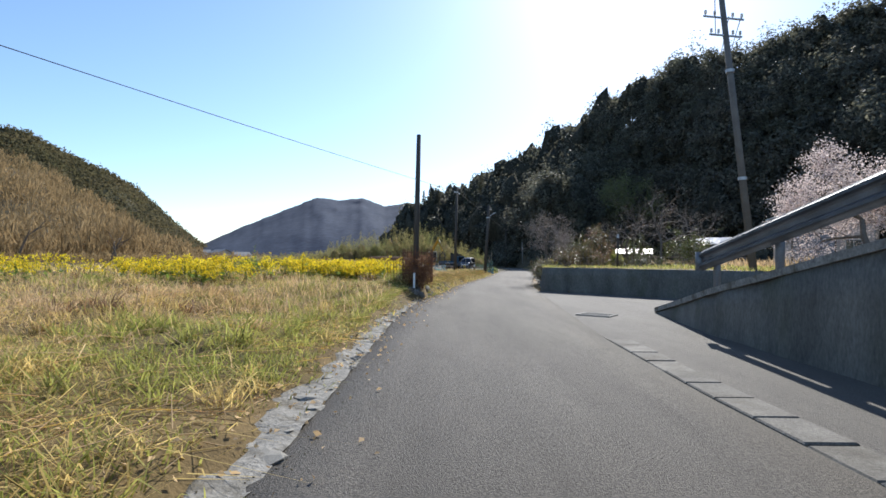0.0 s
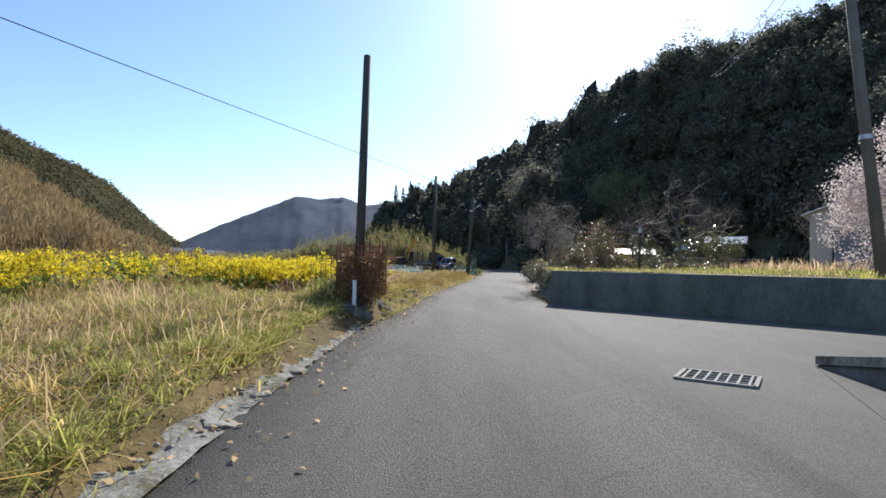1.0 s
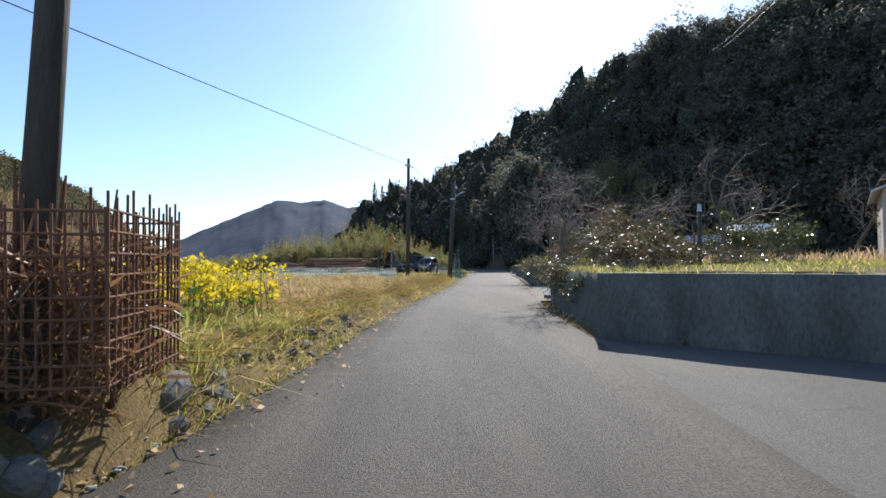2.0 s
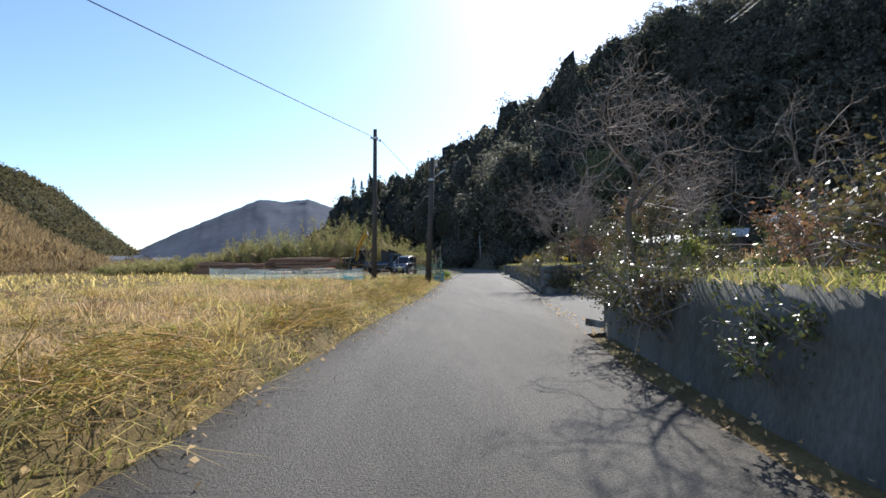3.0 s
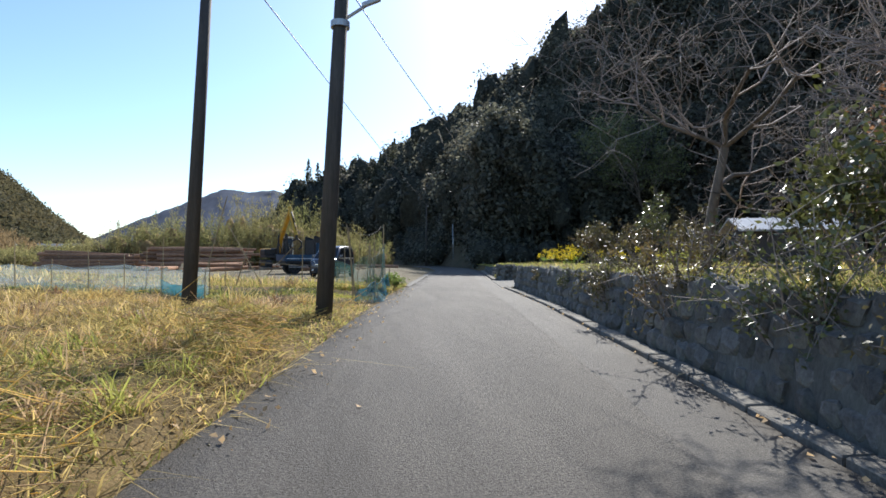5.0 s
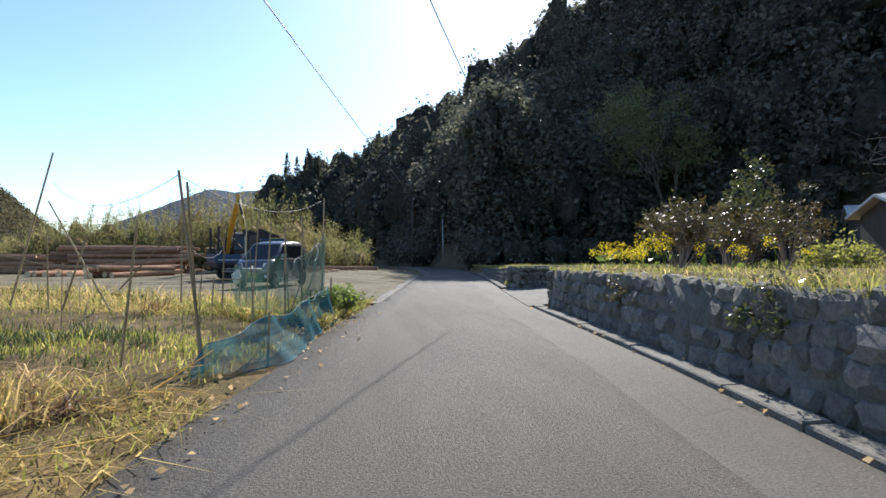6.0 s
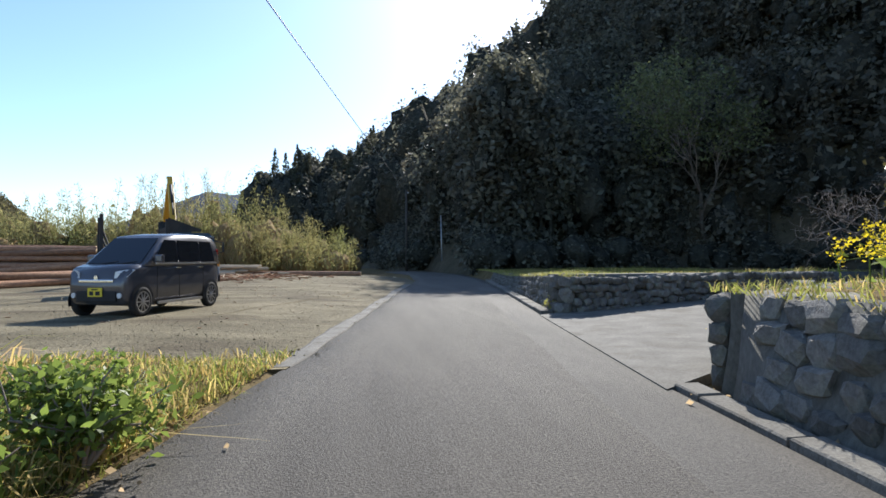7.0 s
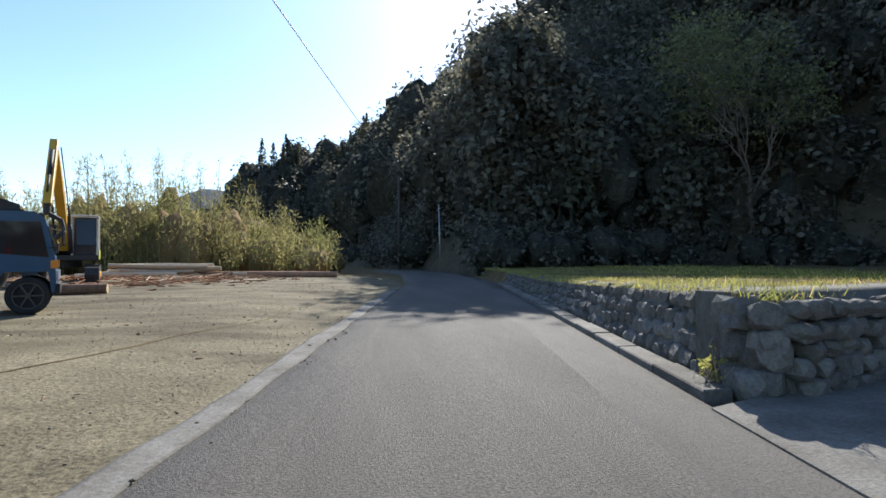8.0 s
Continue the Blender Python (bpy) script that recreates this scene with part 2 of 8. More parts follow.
def limb_arrays(segs, sides=5):
    """Tapered tubes as arrays: segs is a list of (a, b, ra, rb)."""
    A = np.array([s[0] for s in segs], float)
    B = np.array([s[1] for s in segs], float)
    RA = np.array([s[2] for s in segs], float)
    RB = np.array([s[3] for s in segs], float)
    D = B - A
    D /= np.linalg.norm(D, axis=1, keepdims=True) + 1e-9
    ref = np.where(np.abs(D[:, 2:3]) > 0.9, np.array([[1.0, 0, 0]]), np.array([[0, 0, 1.0]]))
    U = np.cross(D, ref)
    U /= np.linalg.norm(U, axis=1, keepdims=True) + 1e-9
    W = np.cross(D, U)
    ang = np.arange(sides) * 2 * np.pi / sides
    ring = U[:, None, :] * np.cos(ang)[None, :, None] + W[:, None, :] * np.sin(ang)[None, :, None]
    V = np.concatenate([A[:, None, :] + ring * RA[:, None, None], B[:, None, :] + ring * RB[:, None, None]], axis=1)
    i = np.arange(sides)
    j = (i + 1) % sides
    F = np.stack([i, j, j + sides, i + sides], axis=1)
    faces = F[None] + (np.arange(len(segs)) * 2 * sides)[:, None, None]
    return V.reshape(-1, 3), faces.reshape(-1, 4)


def pipe_arrays(pts, r, sides=5):
    """One connected tube through the points."""
    pts = np.asarray(pts, float)
    d = np.gradient(pts, axis=0)
    d /= np.linalg.norm(d, axis=1, keepdims=True) + 1e-9
    u = np.cross(d, np.array([0.31, 0.17, 0.93]))
    u /= np.linalg.norm(u, axis=1, keepdims=True) + 1e-9
    w = np.cross(d, u)
    ang = np.arange(sides) * 2 * np.pi / sides
    V = pts[:, None] + r * (u[:, None] * np.cos(ang)[None, :, None] + w[:, None] * np.sin(ang)[None, :, None])
    i = np.arange(sides)
    F = np.stack([i, (i + 1) % sides, (i + 1) % sides + sides, i + sides], 1)
    return V.reshape(-1, 3), (F[None] + (np.arange(len(pts) - 1) * sides)[:, None, None]).reshape(-1, 4)


def leaf_arrays(P, size, rng, flat=0.0, long=1.0):
    """One bent leaf or clump quad at each point, turned at random."""
    n = len(P)
    size = np.broadcast_to(size, (n,)).reshape(n, 1)
    d = rng.normal(size=(n, 3))
    d[:, 2] *= 1.0 - flat
    d /= np.linalg.norm(d, axis=1, keepdims=True)
    e = np.cross(d, rng.normal(size=(n, 3)))
    e /= np.linalg.norm(e, axis=1, keepdims=True) + 1e-9
    k = np.cross(d, e)
    a, b = d * size * 0.5 * long, e * size * 0.35
    lift = k * size * 0.14
    V = np.stack([P - a, P + b * rng.uniform(0.7, 1.2, (n, 1)) + lift, P + a, P - b * rng.uniform(0.7, 1.2, (n, 1)) + lift], axis=1)
    return V.reshape(-1, 3), np.arange(n * 4).reshape(n, 4)


def facing_arrays(P, size, nrm, rng):
    """One bent leaf spray at each point, its face turned along nrm."""
    n = len(P)
    size = np.broadcast_to(size, (n,)).reshape(n, 1)
    k = nrm / (np.linalg.norm(nrm, axis=1, keepdims=True) + 1e-9)
    a = np.cross(k, rng.normal(size=(n, 3)))
    a /= np.linalg.norm(a, axis=1, keepdims=True) + 1e-9
    b = np.cross(k, a)
    a, b = a * size * 0.55, b * size * 0.36
    dip = k * size * 0.12
    V = np.stack([P - a - dip, P + b * rng.uniform(0.6, 1.2, (n, 1)), P + a - dip, P - b * rng.uniform(0.6, 1.2, (n, 1))], axis=1)
    return V.reshape(-1, 3), np.arange(n * 4).reshape(n, 4)


def blade_arrays(P, height, width, rng, lean=0.35):
    """Bent grass blades: a quad and a tip."""
    n = len(P)
    height = np.broadcast_to(height, (n,)).reshape(n, 1)
    width = np.broadcast_to(width, (n,)).reshape(n, 1)
    a = rng.uniform(0, 2 * np.pi, (n, 1))
    side = np.concatenate([np.cos(a), np.sin(a), np.zeros((n, 1))], 1) * width * 0.5
    ln = rng.normal(0, lean, (n, 2)) * height
    up = np.concatenate([ln * 0.4, height * 0.6], 1)
    tip = np.concatenate([ln, height * np.clip(1 - np.abs(ln).sum(1, keepdims=True) / (height * 3 + 1e-6), 0.4, 1)], 1)
    V = np.stack([P - side, P + side, P + up + side * 0.7, P + up - side * 0.7, P + tip], axis=1)
    q = np.arange(n)[:, None] * 5
    F = np.concatenate([np.concatenate([q, q + 1, q + 2], 1), np.concatenate([q, q + 2, q + 3], 1), np.concatenate([q + 3, q + 2, q + 4], 1)])
    return V.reshape(-1, 3), F


def spray_arrays(P, length, width, rng, up=0.8, wild=0.45):
    """Slim tapering twigs or sprays that start at P and point mostly upwards."""
    n = len(P)
    d = rng.normal(0, wild, (n, 3)) + np.array([0, 0, up])
    d /= np.linalg.norm(d, axis=1, keepdims=True)
    e = np.cross(d, rng.normal(size=(n, 3)))
    e /= np.linalg.norm(e, axis=1, keepdims=True) + 1e-9
    length = np.broadcast_to(length, (n,)).reshape(n, 1)
    width = np.broadcast_to(width, (n,)).reshape(n, 1)
    tip = P + d * length
    mid = P + d * length * 0.45 + np.cross(d, e) * length * 0.05
    V = np.stack([P, mid + e * width * 0.5, tip, mid - e * width * 0.5], axis=1)
    return V.reshape(-1, 3), np.arange(n * 4).reshape(n, 4)


def joined(*arrays):
    vs, fs, off = [], [], 0
    for v, f in arrays:
        vs.append(v)
        fs.append(f + off)
        off += len(v)
    return np.concatenate(vs), np.concatenate(fs)


ICO = bmesh.new()
bmesh.ops.create_icosphere(ICO, subdivisions=2, radius=1.0)
ICO_V = np.array([v.co[:] for v in ICO.verts])
ICO_F = np.array([[v.index for v in f.verts] for f in ICO.faces])
ICO.free()


def blob_arrays(C, R, rng, rough=0.22):
    """Lumpy crowns: centres C (n,3), radii R (n,3)."""
    n = len(C)
    k = 1 + rng.normal(0, rough, (n, len(ICO_V), 1))
    V = C[:, None, :] + ICO_V[None] * R[:, None, :] * k
    F = ICO_F[None] + (np.arange(n) * len(ICO_V))[:, None, None]
    return V.reshape(-1, 3), F.reshape(-1, 3)


def shell_points(C, R, count, rng, inner=0.85):
    """Points in the outer shell of each ellipsoid."""
    n = len(C)
    d = rng.normal(size=(n, count, 3))
    d /= np.linalg.norm(d, axis=2, keepdims=True)
    r = rng.uniform(inner, 1.12, (n, count, 1))
    return (C[:, None, :] + d * r * R[:, None, :]).reshape(-1, 3)


# ---- the lie of the land ----
LEFT = [(-1.0, -40), (-0.95, 5), (-0.93, 11), (-0.7, 15.7), (-0.05, 19.5), (0.75, 26.5), (1.35, 30), (2.1, 34.7), (2.85, 38.5), (3.7, 45), (4.5, 50.5), (5.35, 55.8), (6.0, 58.8), (6.75, 63), (8.1, 70.8), (9.8, 80), (10.6, 90), (9.5, 100)]
RIGHT = [(2.35, -40), (2.35, 5), (2.5, 8.3), (3.3, 17), (3.85, 22.3), (4.4, 27.2), (4.9, 29.8), (5.6, 34.5), (6.55, 39.5), (7.1, 42.6), (8.4, 50.6), (9.15, 57), (10.15, 63), (11.2, 68.8), (13.2, 80), (14.2, 90), (13.1, 100)]


def along(line, y):
    return np.interp(y, [p[1] for p in line], [p[0] for p in line])


def step(a, b, v):
    t = np.clip((v - a) / (b - a), 0, 1)
    return t * t * (3 - 2 * t)


CORNER = (3.95, 22.4)                      # where the side road's wall meets the road
WALL_DIR = (0.69, -0.724)


def field_height(y):
    """The top of the right-hand fields above the road."""
    return np.interp(y, [0, 22, 35, 50, 57.0, 61.0, 64, 68, 72, 90], [0.95, 0.95, 0.95, 0.86, 0.82, 0.78, 0.75, 0.6, 0.48, 0.4])


def drive_near(x):
    """The field access's near edge."""
    return 57.0 + 0.62 * np.clip(np.asarray(x) - 9.2, -5, 4.2) + 0.38 * np.clip(np.asarray(x) - 13.4, 0, 50)


def drive_far(x):
    return 62.6 + 0.3 * (np.asarray(x) - 10.15)


def pull_in(x, y, m=0.0):
    """Whether a point lies on the paved pull-in that opens between the two lane walls, m metres wider."""
    x, y = np.asarray(x, float), np.asarray(y, float)
    return (y > 30.0 + 0.11 * (x - 5.2) - m) & (y < 39.5 - 0.12 * (x - 6.95) + m) & (x < 13.5 + m) & (x > along(RIGHT, y))


def ground_height(x, y):
    x, y = np.asarray(x, float), np.asarray(y, float)
    xl, xr = along(LEFT, y), along(RIGHT, y)
    bumpy = 0.05 * np.sin(x * 1.3 + 0.7 * y) * np.sin(0.9 * y - x * 0.4) + 0.03 * np.sin(2.7 * x) * np.sin(2.3 * y + 1)
    dl = xl - x
    left = np.interp(y, [-40, 10, 15, 18, 24, 40, 50, 56, 60, 100], [0.12, 0.15, 0.32, 0.42, 0.3, 0.18, 0.12, 0.1, 0.0, 0.0])
    mound = 0.36 * np.exp(-((x + 1.05) / 0.85) ** 2 - ((y - 17.75) / 0.8) ** 2)       # rubble bank round the first pole
    hump = 0.1 * np.sin(x * 0.9 + 1.1) * np.sin(y * 0.7) * step(1.0, 3.0, dl) * step(58, 54, y)
    z_left = (left + mound + hump + bumpy * np.where(y > 59, 0.0, 1.0)) * step(0.1, 0.5, dl)
    # right-hand fields behind the walls
    s = (x - CORNER[0]) * 0.724 + (y - CORNER[1]) * 0.69     # beyond the side road's wall
    dr = x - xr
    inside = np.minimum(dr - 0.75, s - 0.45)
    on_drive = (y > drive_near(x) - 0.45) & (y < drive_far(x) + 0.45) & (y > 40)
    z_field = field_height(y) + bumpy * 0.8
    z_right = np.where(inside > 0, z_field, 0.0)
    z_right = np.where(on_drive & (dr > 0), np.clip((x - 10) * 0.037 - 0.03, -0.05, 0.5), z_right)
    z_right = np.where(pull_in(x, y, 0.45), np.clip((x - 8.0) * 0.05 - 0.03, -0.05, 0.3), z_right)
    # hillside ramp on the near right
    ramp = np.clip(np.minimum((13.1 - y) * 0.17, (-5.7 - s) * 0.35), 0, 2.2)
    z_right = np.where((s < -5.7) & (x > 5.0 - (13.1 - y) * 0.1 + 0.5) & (y < 13.1), ramp, z_right)
    z = np.where(x < xl, z_left, np.where(x > xr, z_right, 0.0))
    return z


def axis(lo, hi, fine_lo, fine_hi, fine, far):
    mid = np.arange(fine_lo, fine_hi + 1e-6, fine)
    out, v, st = [], fine_hi, fine
    while v < hi:
        st = min(st * 1.35, far)
        v += st
        out.append(v)
    low, v, st = [], fine_lo, fine
    while v > lo:
        st = min(st * 1.35, far)
        v -= st
        low.append(v)
    return np.concatenate([low[::-1], mid, out])


gx, gy = axis(-2500, 2500, -12, 20, 0.33, 300), axis(-600, 3200, -3, 90, 0.4, 300)
GX, GY = np.meshgrid(gx, gy)
GZ = ground_height(GX, GY) - 0.012
GS = (GX - CORNER[0]) * 0.724 + (GY - CORNER[1]) * 0.69
GZ = np.where((GS < 0.3) & (GS > -5.9) & (GX > along(RIGHT, GY)) & (GX < 30) & (GY > -20), -0.05, GZ)
xl_, xr_ = along(LEFT, GY), along(RIGHT, GY)
GZ = np.where((GX > xl_ - 0.05) & (GX < xr_ + 0.05), -0.06, GZ)
GZ = np.where((np.abs(GX) > 150) | (GY > 180), 0.0, GZ)
idx = np.arange(GX.size).reshape(GX.shape)
quads = np.stack([idx[:-1, :-1], idx[:-1, 1:], idx[1:, 1:], idx[1:, :-1]], axis=-1).reshape(-1, 4)
ground = tagged(new("ground", np_mesh("ground", np.stack([GX, GY, GZ], -1).reshape(-1, 3), quads, M_SOIL, smooth=True)),
                "dry soil and leaf litter of the valley fields", "ground", kind="structure")


def strip(name, xs_left, xs_right, ys, lift, mat, label, category="road", crown=0.0, thick=0.3):
    """A paved strip between two edges, with side faces going down into the ground."""
    rows = 7
    V = []
    for a, b, y in zip(xs_left, xs_right, ys):
        V.append((a, y, lift - thick))
        for k in range(rows):
            u = k / (rows - 1)
            V.append((a + (b - a) * u, y, lift + crown * (1 - (2 * u - 1) ** 2)))
        V.append((b, y, lift - thick))
    n = rows + 2
    F = [(i * n + k, i * n + k + 1, (i + 1) * n + k + 1, (i + 1) * n + k) for i in range(len(ys) - 1) for k in range(n - 1)]
    return tagged(new(name, np_mesh(name, V, F, mat)), label, category, kind="structure")


ry = np.arange(-40, 100.1, 0.5)
road = strip("road", along(LEFT, ry) - 0.05 + 0.05 * np.sin(ry * 1.7) * np.sin(ry * 0.6), along(RIGHT, ry), ry, 0.0, M_ASPHALT, "grey worn asphalt of a narrow country lane", crown=0.02)

# ---- hills ----
RIDGE_AZ = [-12, -8, -6, -4.9, -3.3, -1.4, 0.9, 4.4, 9, 12.4, 17.8, 23, 26.8, 30, 34, 45, 60, 80, 110]
RIDGE_D = [170, 166, 165, 166, 167, 168, 185, 190, 160, 142, 125, 115, 110, 108, 105, 100, 95, 90, 90]
RIDGE_Z = [0, 2, 8, 14.5, 19, 22.5, 26, 33, 34, 37, 39.5, 42, 43, 42.5, 42, 43, 42, 38, 30]
FOOT_D = [164, 160, 158, 157, 157, 156, 156, 120, 91, 91, 95, 92, 80, 76, 70, 60, 52, 48, 48]
CANOPY = 9.9


def hill_height(x, y):
    d = np.hypot(x, y)
    az = np.degrees(np.arctan2(x, y))
    zr = np.maximum(np.interp(az, RIDGE_AZ, RIDGE_Z) - CANOPY, 0) * 1.0
    dr, df = np.interp(az, RIDGE_AZ, RIDGE_D), np.interp(az, RIDGE_AZ, FOOT_D)
    s = (d - df) / (dr - df)
    up = zr * np.clip(s, 0, 1) ** 0.85
    over = np.clip(s - 1, 0, None)
    z = up * (1 - 0.12 * np.clip(over, 0, 3))
    z = z + np.where(s > 0, 1.2 * np.sin(x * 0.11) * np.sin(y * 0.09) * np.clip(s * 4, 0, 1), 0)
    return np.where(s > -0.01, z, -0.6)


HX, HY = np.meshgrid(np.arange(-50, 181, 3.0), np.arange(-40, 261, 3.0))
HZ = hill_height(HX, HY)
hidx = np.arange(HX.size).reshape(HX.shape)
hq = np.stack([hidx[:-1, :-1], hidx[:-1, 1:], hidx[1:, 1:], hidx[1:, :-1]], axis=-1).reshape(-1, 4)
keep = (HZ.ravel()[hq].max(axis=1) > -0.3)
hill = tagged(new("hillside", np_mesh("hillside", np.stack([HX, HY, HZ], -1).reshape(-1, 3), hq[keep], M_HILL, smooth=True)),
              "steep dark hillside under evergreen forest", "hill", kind="structure")


def ridge_backdrop(name, az, el, dist, depth, mat, label, seed, relief=0.06):
    """A far wooded ridge as a solid slope: from its foot up to the crest and down behind."""
    rng = np.random.default_rng(seed)
    a = np.arange(min(az), max(az) + 0.01, 0.22)
    e = np.interp(a, az, el)
    lumps = sum(np.sin(a * f + rng.uniform(0, 6)) / f for f in (3.1, 6.7, 13.0, 27.0)) * 0.25 + rng.normal(0, 0.035, len(a))
    crest = dist * np.tan(np.radians(np.maximum(e + lumps * np.clip(e / 3, 0, 1) * 0.35, 0.0)))
    rows = 24
    V = []
    for i in range(rows):
        u = i / (rows - 1)
        dd = dist - depth * (1 - u)
        z = crest * (u ** 0.8)
        lump = np.array([noise.noise((x_ * 0.32 + u * 1.9 + seed, u * 2.6 - x_ * 0.1, seed)) + 0.5 * noise.noise((x_ * 0.9 - u * 2.5, u * 6.0, seed)) for x_ in a])
        wob = 1 + relief * lump * (1 - u) * u * 4
        V.append(np.stack([np.sin(np.radians(a)) * dd * wob, np.cos(np.radians(a)) * dd * wob, z * wob - 0.5], 1))
    V.append(np.stack([np.sin(np.radians(a)) * (dist + depth), np.cos(np.radians(a)) * (dist + depth), crest * 0 - 0.5], 1))
    n = len(a)
    V = np.concatenate(V)
    F = [(i * n + k, i * n + k + 1, (i + 1) * n + k + 1, (i + 1) * n + k) for i in range(rows) for k in range(n - 1)]
    return tagged(new(name, np_mesh(name, V, np.array(F), mat, smooth=True)), label, "hill", kind="structure")


# the far mountain carries its haze and sunlit patches in its colour
ridge_backdrop("backdrop_far_hill", [-30, -24.1, -19.9, -16.8, -14.5, -12.9, -10.5, -8.4, -6, -3.8, 0, 8, 20], [0, 1.1, 3.2, 4.6, 5.6, 6.3, 6.1, 6.4, 5.6, 6.0, 5.6, 4.5, 3], 1700, 900, M_FARHILL, "wooded mountain at the valley's end, haze put into its blue-grey colour", 3, 0.07)
FOOTHILL_AZ = [-100, -80, -60, -48, -40, -37, -34.9, -31.5, -28.6, -26, -24]
FOOTHILL_EL = [5, 7, 8.5, 8.3, 7.8, 7.2, 5.9, 3.8, 1.9, 0.5, 0]
ridge_backdrop("backdrop_foothill", FOOTHILL_AZ, FOOTHILL_EL, 430, 210, M_HILL, "brown wooded foothill at the valley's side", 7)
LEFTHILL_AZ = [-100, -80, -60, -48, -40, -37.2, -33.8, -31, -29, -26.3, -24.3, -22.5, -21]
LEFTHILL_EL = [9, 11, 13, 12, 10.4, 10.3, 8.6, 7.4, 6.3, 3.6, 1.8, 0.6, 0]
ridge_backdrop("backdrop_left_hill", LEFTHILL_AZ, LEFTHILL_EL, 1400, 400, M_NEARHILL, "wooded hill on the far side of the valley", 5, 0.02)



def hill_crowns(n, seed):
    """Tree crowns over the face of the left hill, as clumps of sprays."""
    r = np.random.default_rng(seed)
    az = r.uniform(-52, -23, n)
    el = np.interp(az, LEFTHILL_AZ, LEFTHILL_EL)
    u = r.uniform(0, 1, n) ** 0.65
    crest = 1400 * np.tan(np.radians(el))
    d = 1400 - 400 * (1 - u) - 3
    C = np.stack([np.sin(np.radians(az)) * d, np.cos(np.radians(az)) * d, crest * u ** 0.8 + 1.5], 1)
    C = C[el > 0.6]
    R = r.uniform(4.0, 9.0, (len(C), 1)) * np.array([[1, 1, 1.1]])
    P = shell_points(C, R, 7, r, 0.4)
    lv, lf = leaf_arrays(P, r.uniform(2.8, 6.5, len(P)), r, 0.2, 1.2)
    return tagged(new("left_hill_woods", np_mesh("left_hill_woods", lv, lf, M_HILLWOOD)), "dark mixed woods over the valley-side hill", "woods", kind="stuff")


hill_crowns(6500, 6)

# ---- forest on the hillside ----
rng = np.random.default_rng(11)


def forest(name, label, count, seed, card, per, core_mat, leaf_mat):
    rng = np.random.default_rng(seed)
    C, R = [], []
    for i in range(82):                          # the close stand at the bend, which shades the lane
        x, y = rng.uniform(15.6, 22.5), rng.uniform(90.0, 94.5 if i < 34 else 99.0)
        h = float(np.interp(x, [15.6, 18.8, 22.5], [14.2, 13.8, 9.0])) * rng.uniform(0.86, 1.04) if i < 34 else rng.uniform(4.5, 11.5)
        r = rng.uniform(1.9, 2.7)
        C.append((x, y, max(0.0, float(hill_height(x, y))) + h - r * 1.1))
        R.append((r, r, r * 1.25))
    while len(C) < count:
        az = rng.uniform(-6, 62)
        df, dr = np.interp(az, RIDGE_AZ, FOOT_D), np.interp(az, RIDGE_AZ, RIDGE_D)
        d = df + (dr + 6 - df) * rng.uniform(0, 1) ** 0.9
        x, y = d * math.sin(radians(az)), d * math.cos(radians(az))
        if x - along(RIGHT, y) < 2.0 and x > along(LEFT, y) - 2 and y < 97:
            continue
        big = rng.uniform(0, 1) < 0.16
        h = rng.uniform(9.5, 13.0) if big else rng.uniform(6.0, 10.0)
        if 7 < az < 12 and d < df + 15:
            h = max(h, 8.0) * 1.15
        elif -1 < az < 13:
            h *= 1.07
        z = float(hill_height(x, y))
        r = rng.uniform(3.2, 4.6) if big else rng.uniform(1.7, 3.2)
        C.append((x, y, z + h - r * 1.1))
        R.append((r, r, r * rng.uniform(0.95, 1.35)))
    C, R = np.array(C), np.array(R)
    near = np.hypot(C[:, 0] - 8, C[:, 1] - 60) < 62
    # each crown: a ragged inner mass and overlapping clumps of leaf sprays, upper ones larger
    # the inner mass is coloured dark so gaps between sprays look shaded
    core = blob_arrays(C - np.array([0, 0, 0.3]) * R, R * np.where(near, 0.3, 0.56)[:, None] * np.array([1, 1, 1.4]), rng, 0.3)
    clumps = 12
    k = np.repeat(np.arange(len(C)), clumps)
    d = rng.normal(size=(len(k), 3))
    d /= np.linalg.norm(d, axis=1, keepdims=True)
    d[:, 2] = d[:, 2] * 1.35 - 0.35
    cc = C[k] + d * R[k] * rng.uniform(0.45, 0.85, (len(k), 1))
    cr = R[k] * rng.uniform(0.3, 0.5, (len(k), 1))
    num = np.where(near[k], per, per // 3)
    q = np.repeat(np.arange(len(k)), num)
    e = rng.normal(size=(len(q), 3))
    e /= np.linalg.norm(e, axis=1, keepdims=True)
    P = cc[q] + e * cr[q] * rng.uniform(0.5, 1.04, (len(q), 1))
    nrm = e * 0.6 + d[q] * 0.4 + np.array([0, 0, 0.45]) + rng.normal(0, 0.5, (len(q), 3))
    size = rng.uniform(0.55, 1.3, len(q)) * np.where(near[k][q], card * 0.62, card * 0.95)
    cards = facing_arrays(P, size, nrm, rng)
    front = [(c - np.array([0, 0, c[2] + 0.5]) * np.array([0, 0, 1]), c, 0.16, 0.09) for c in C if c[2] < 9.0]
    tv, tf = limb_arrays(front, 6)
    tf = np.concatenate([tf[:, [0, 1, 2]], tf[:, [0, 2, 3]]])
    cv, cf = joined(core, (tv, tf))
    lv, lf = cards
    lf3 = np.concatenate([lf[:, [0, 1, 2]], lf[:, [0, 2, 3]]])
    V, F = joined((cv, cf), (lv, lf3))
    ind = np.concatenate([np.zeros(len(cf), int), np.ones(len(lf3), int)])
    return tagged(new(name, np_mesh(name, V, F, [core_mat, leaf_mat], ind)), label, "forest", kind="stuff")


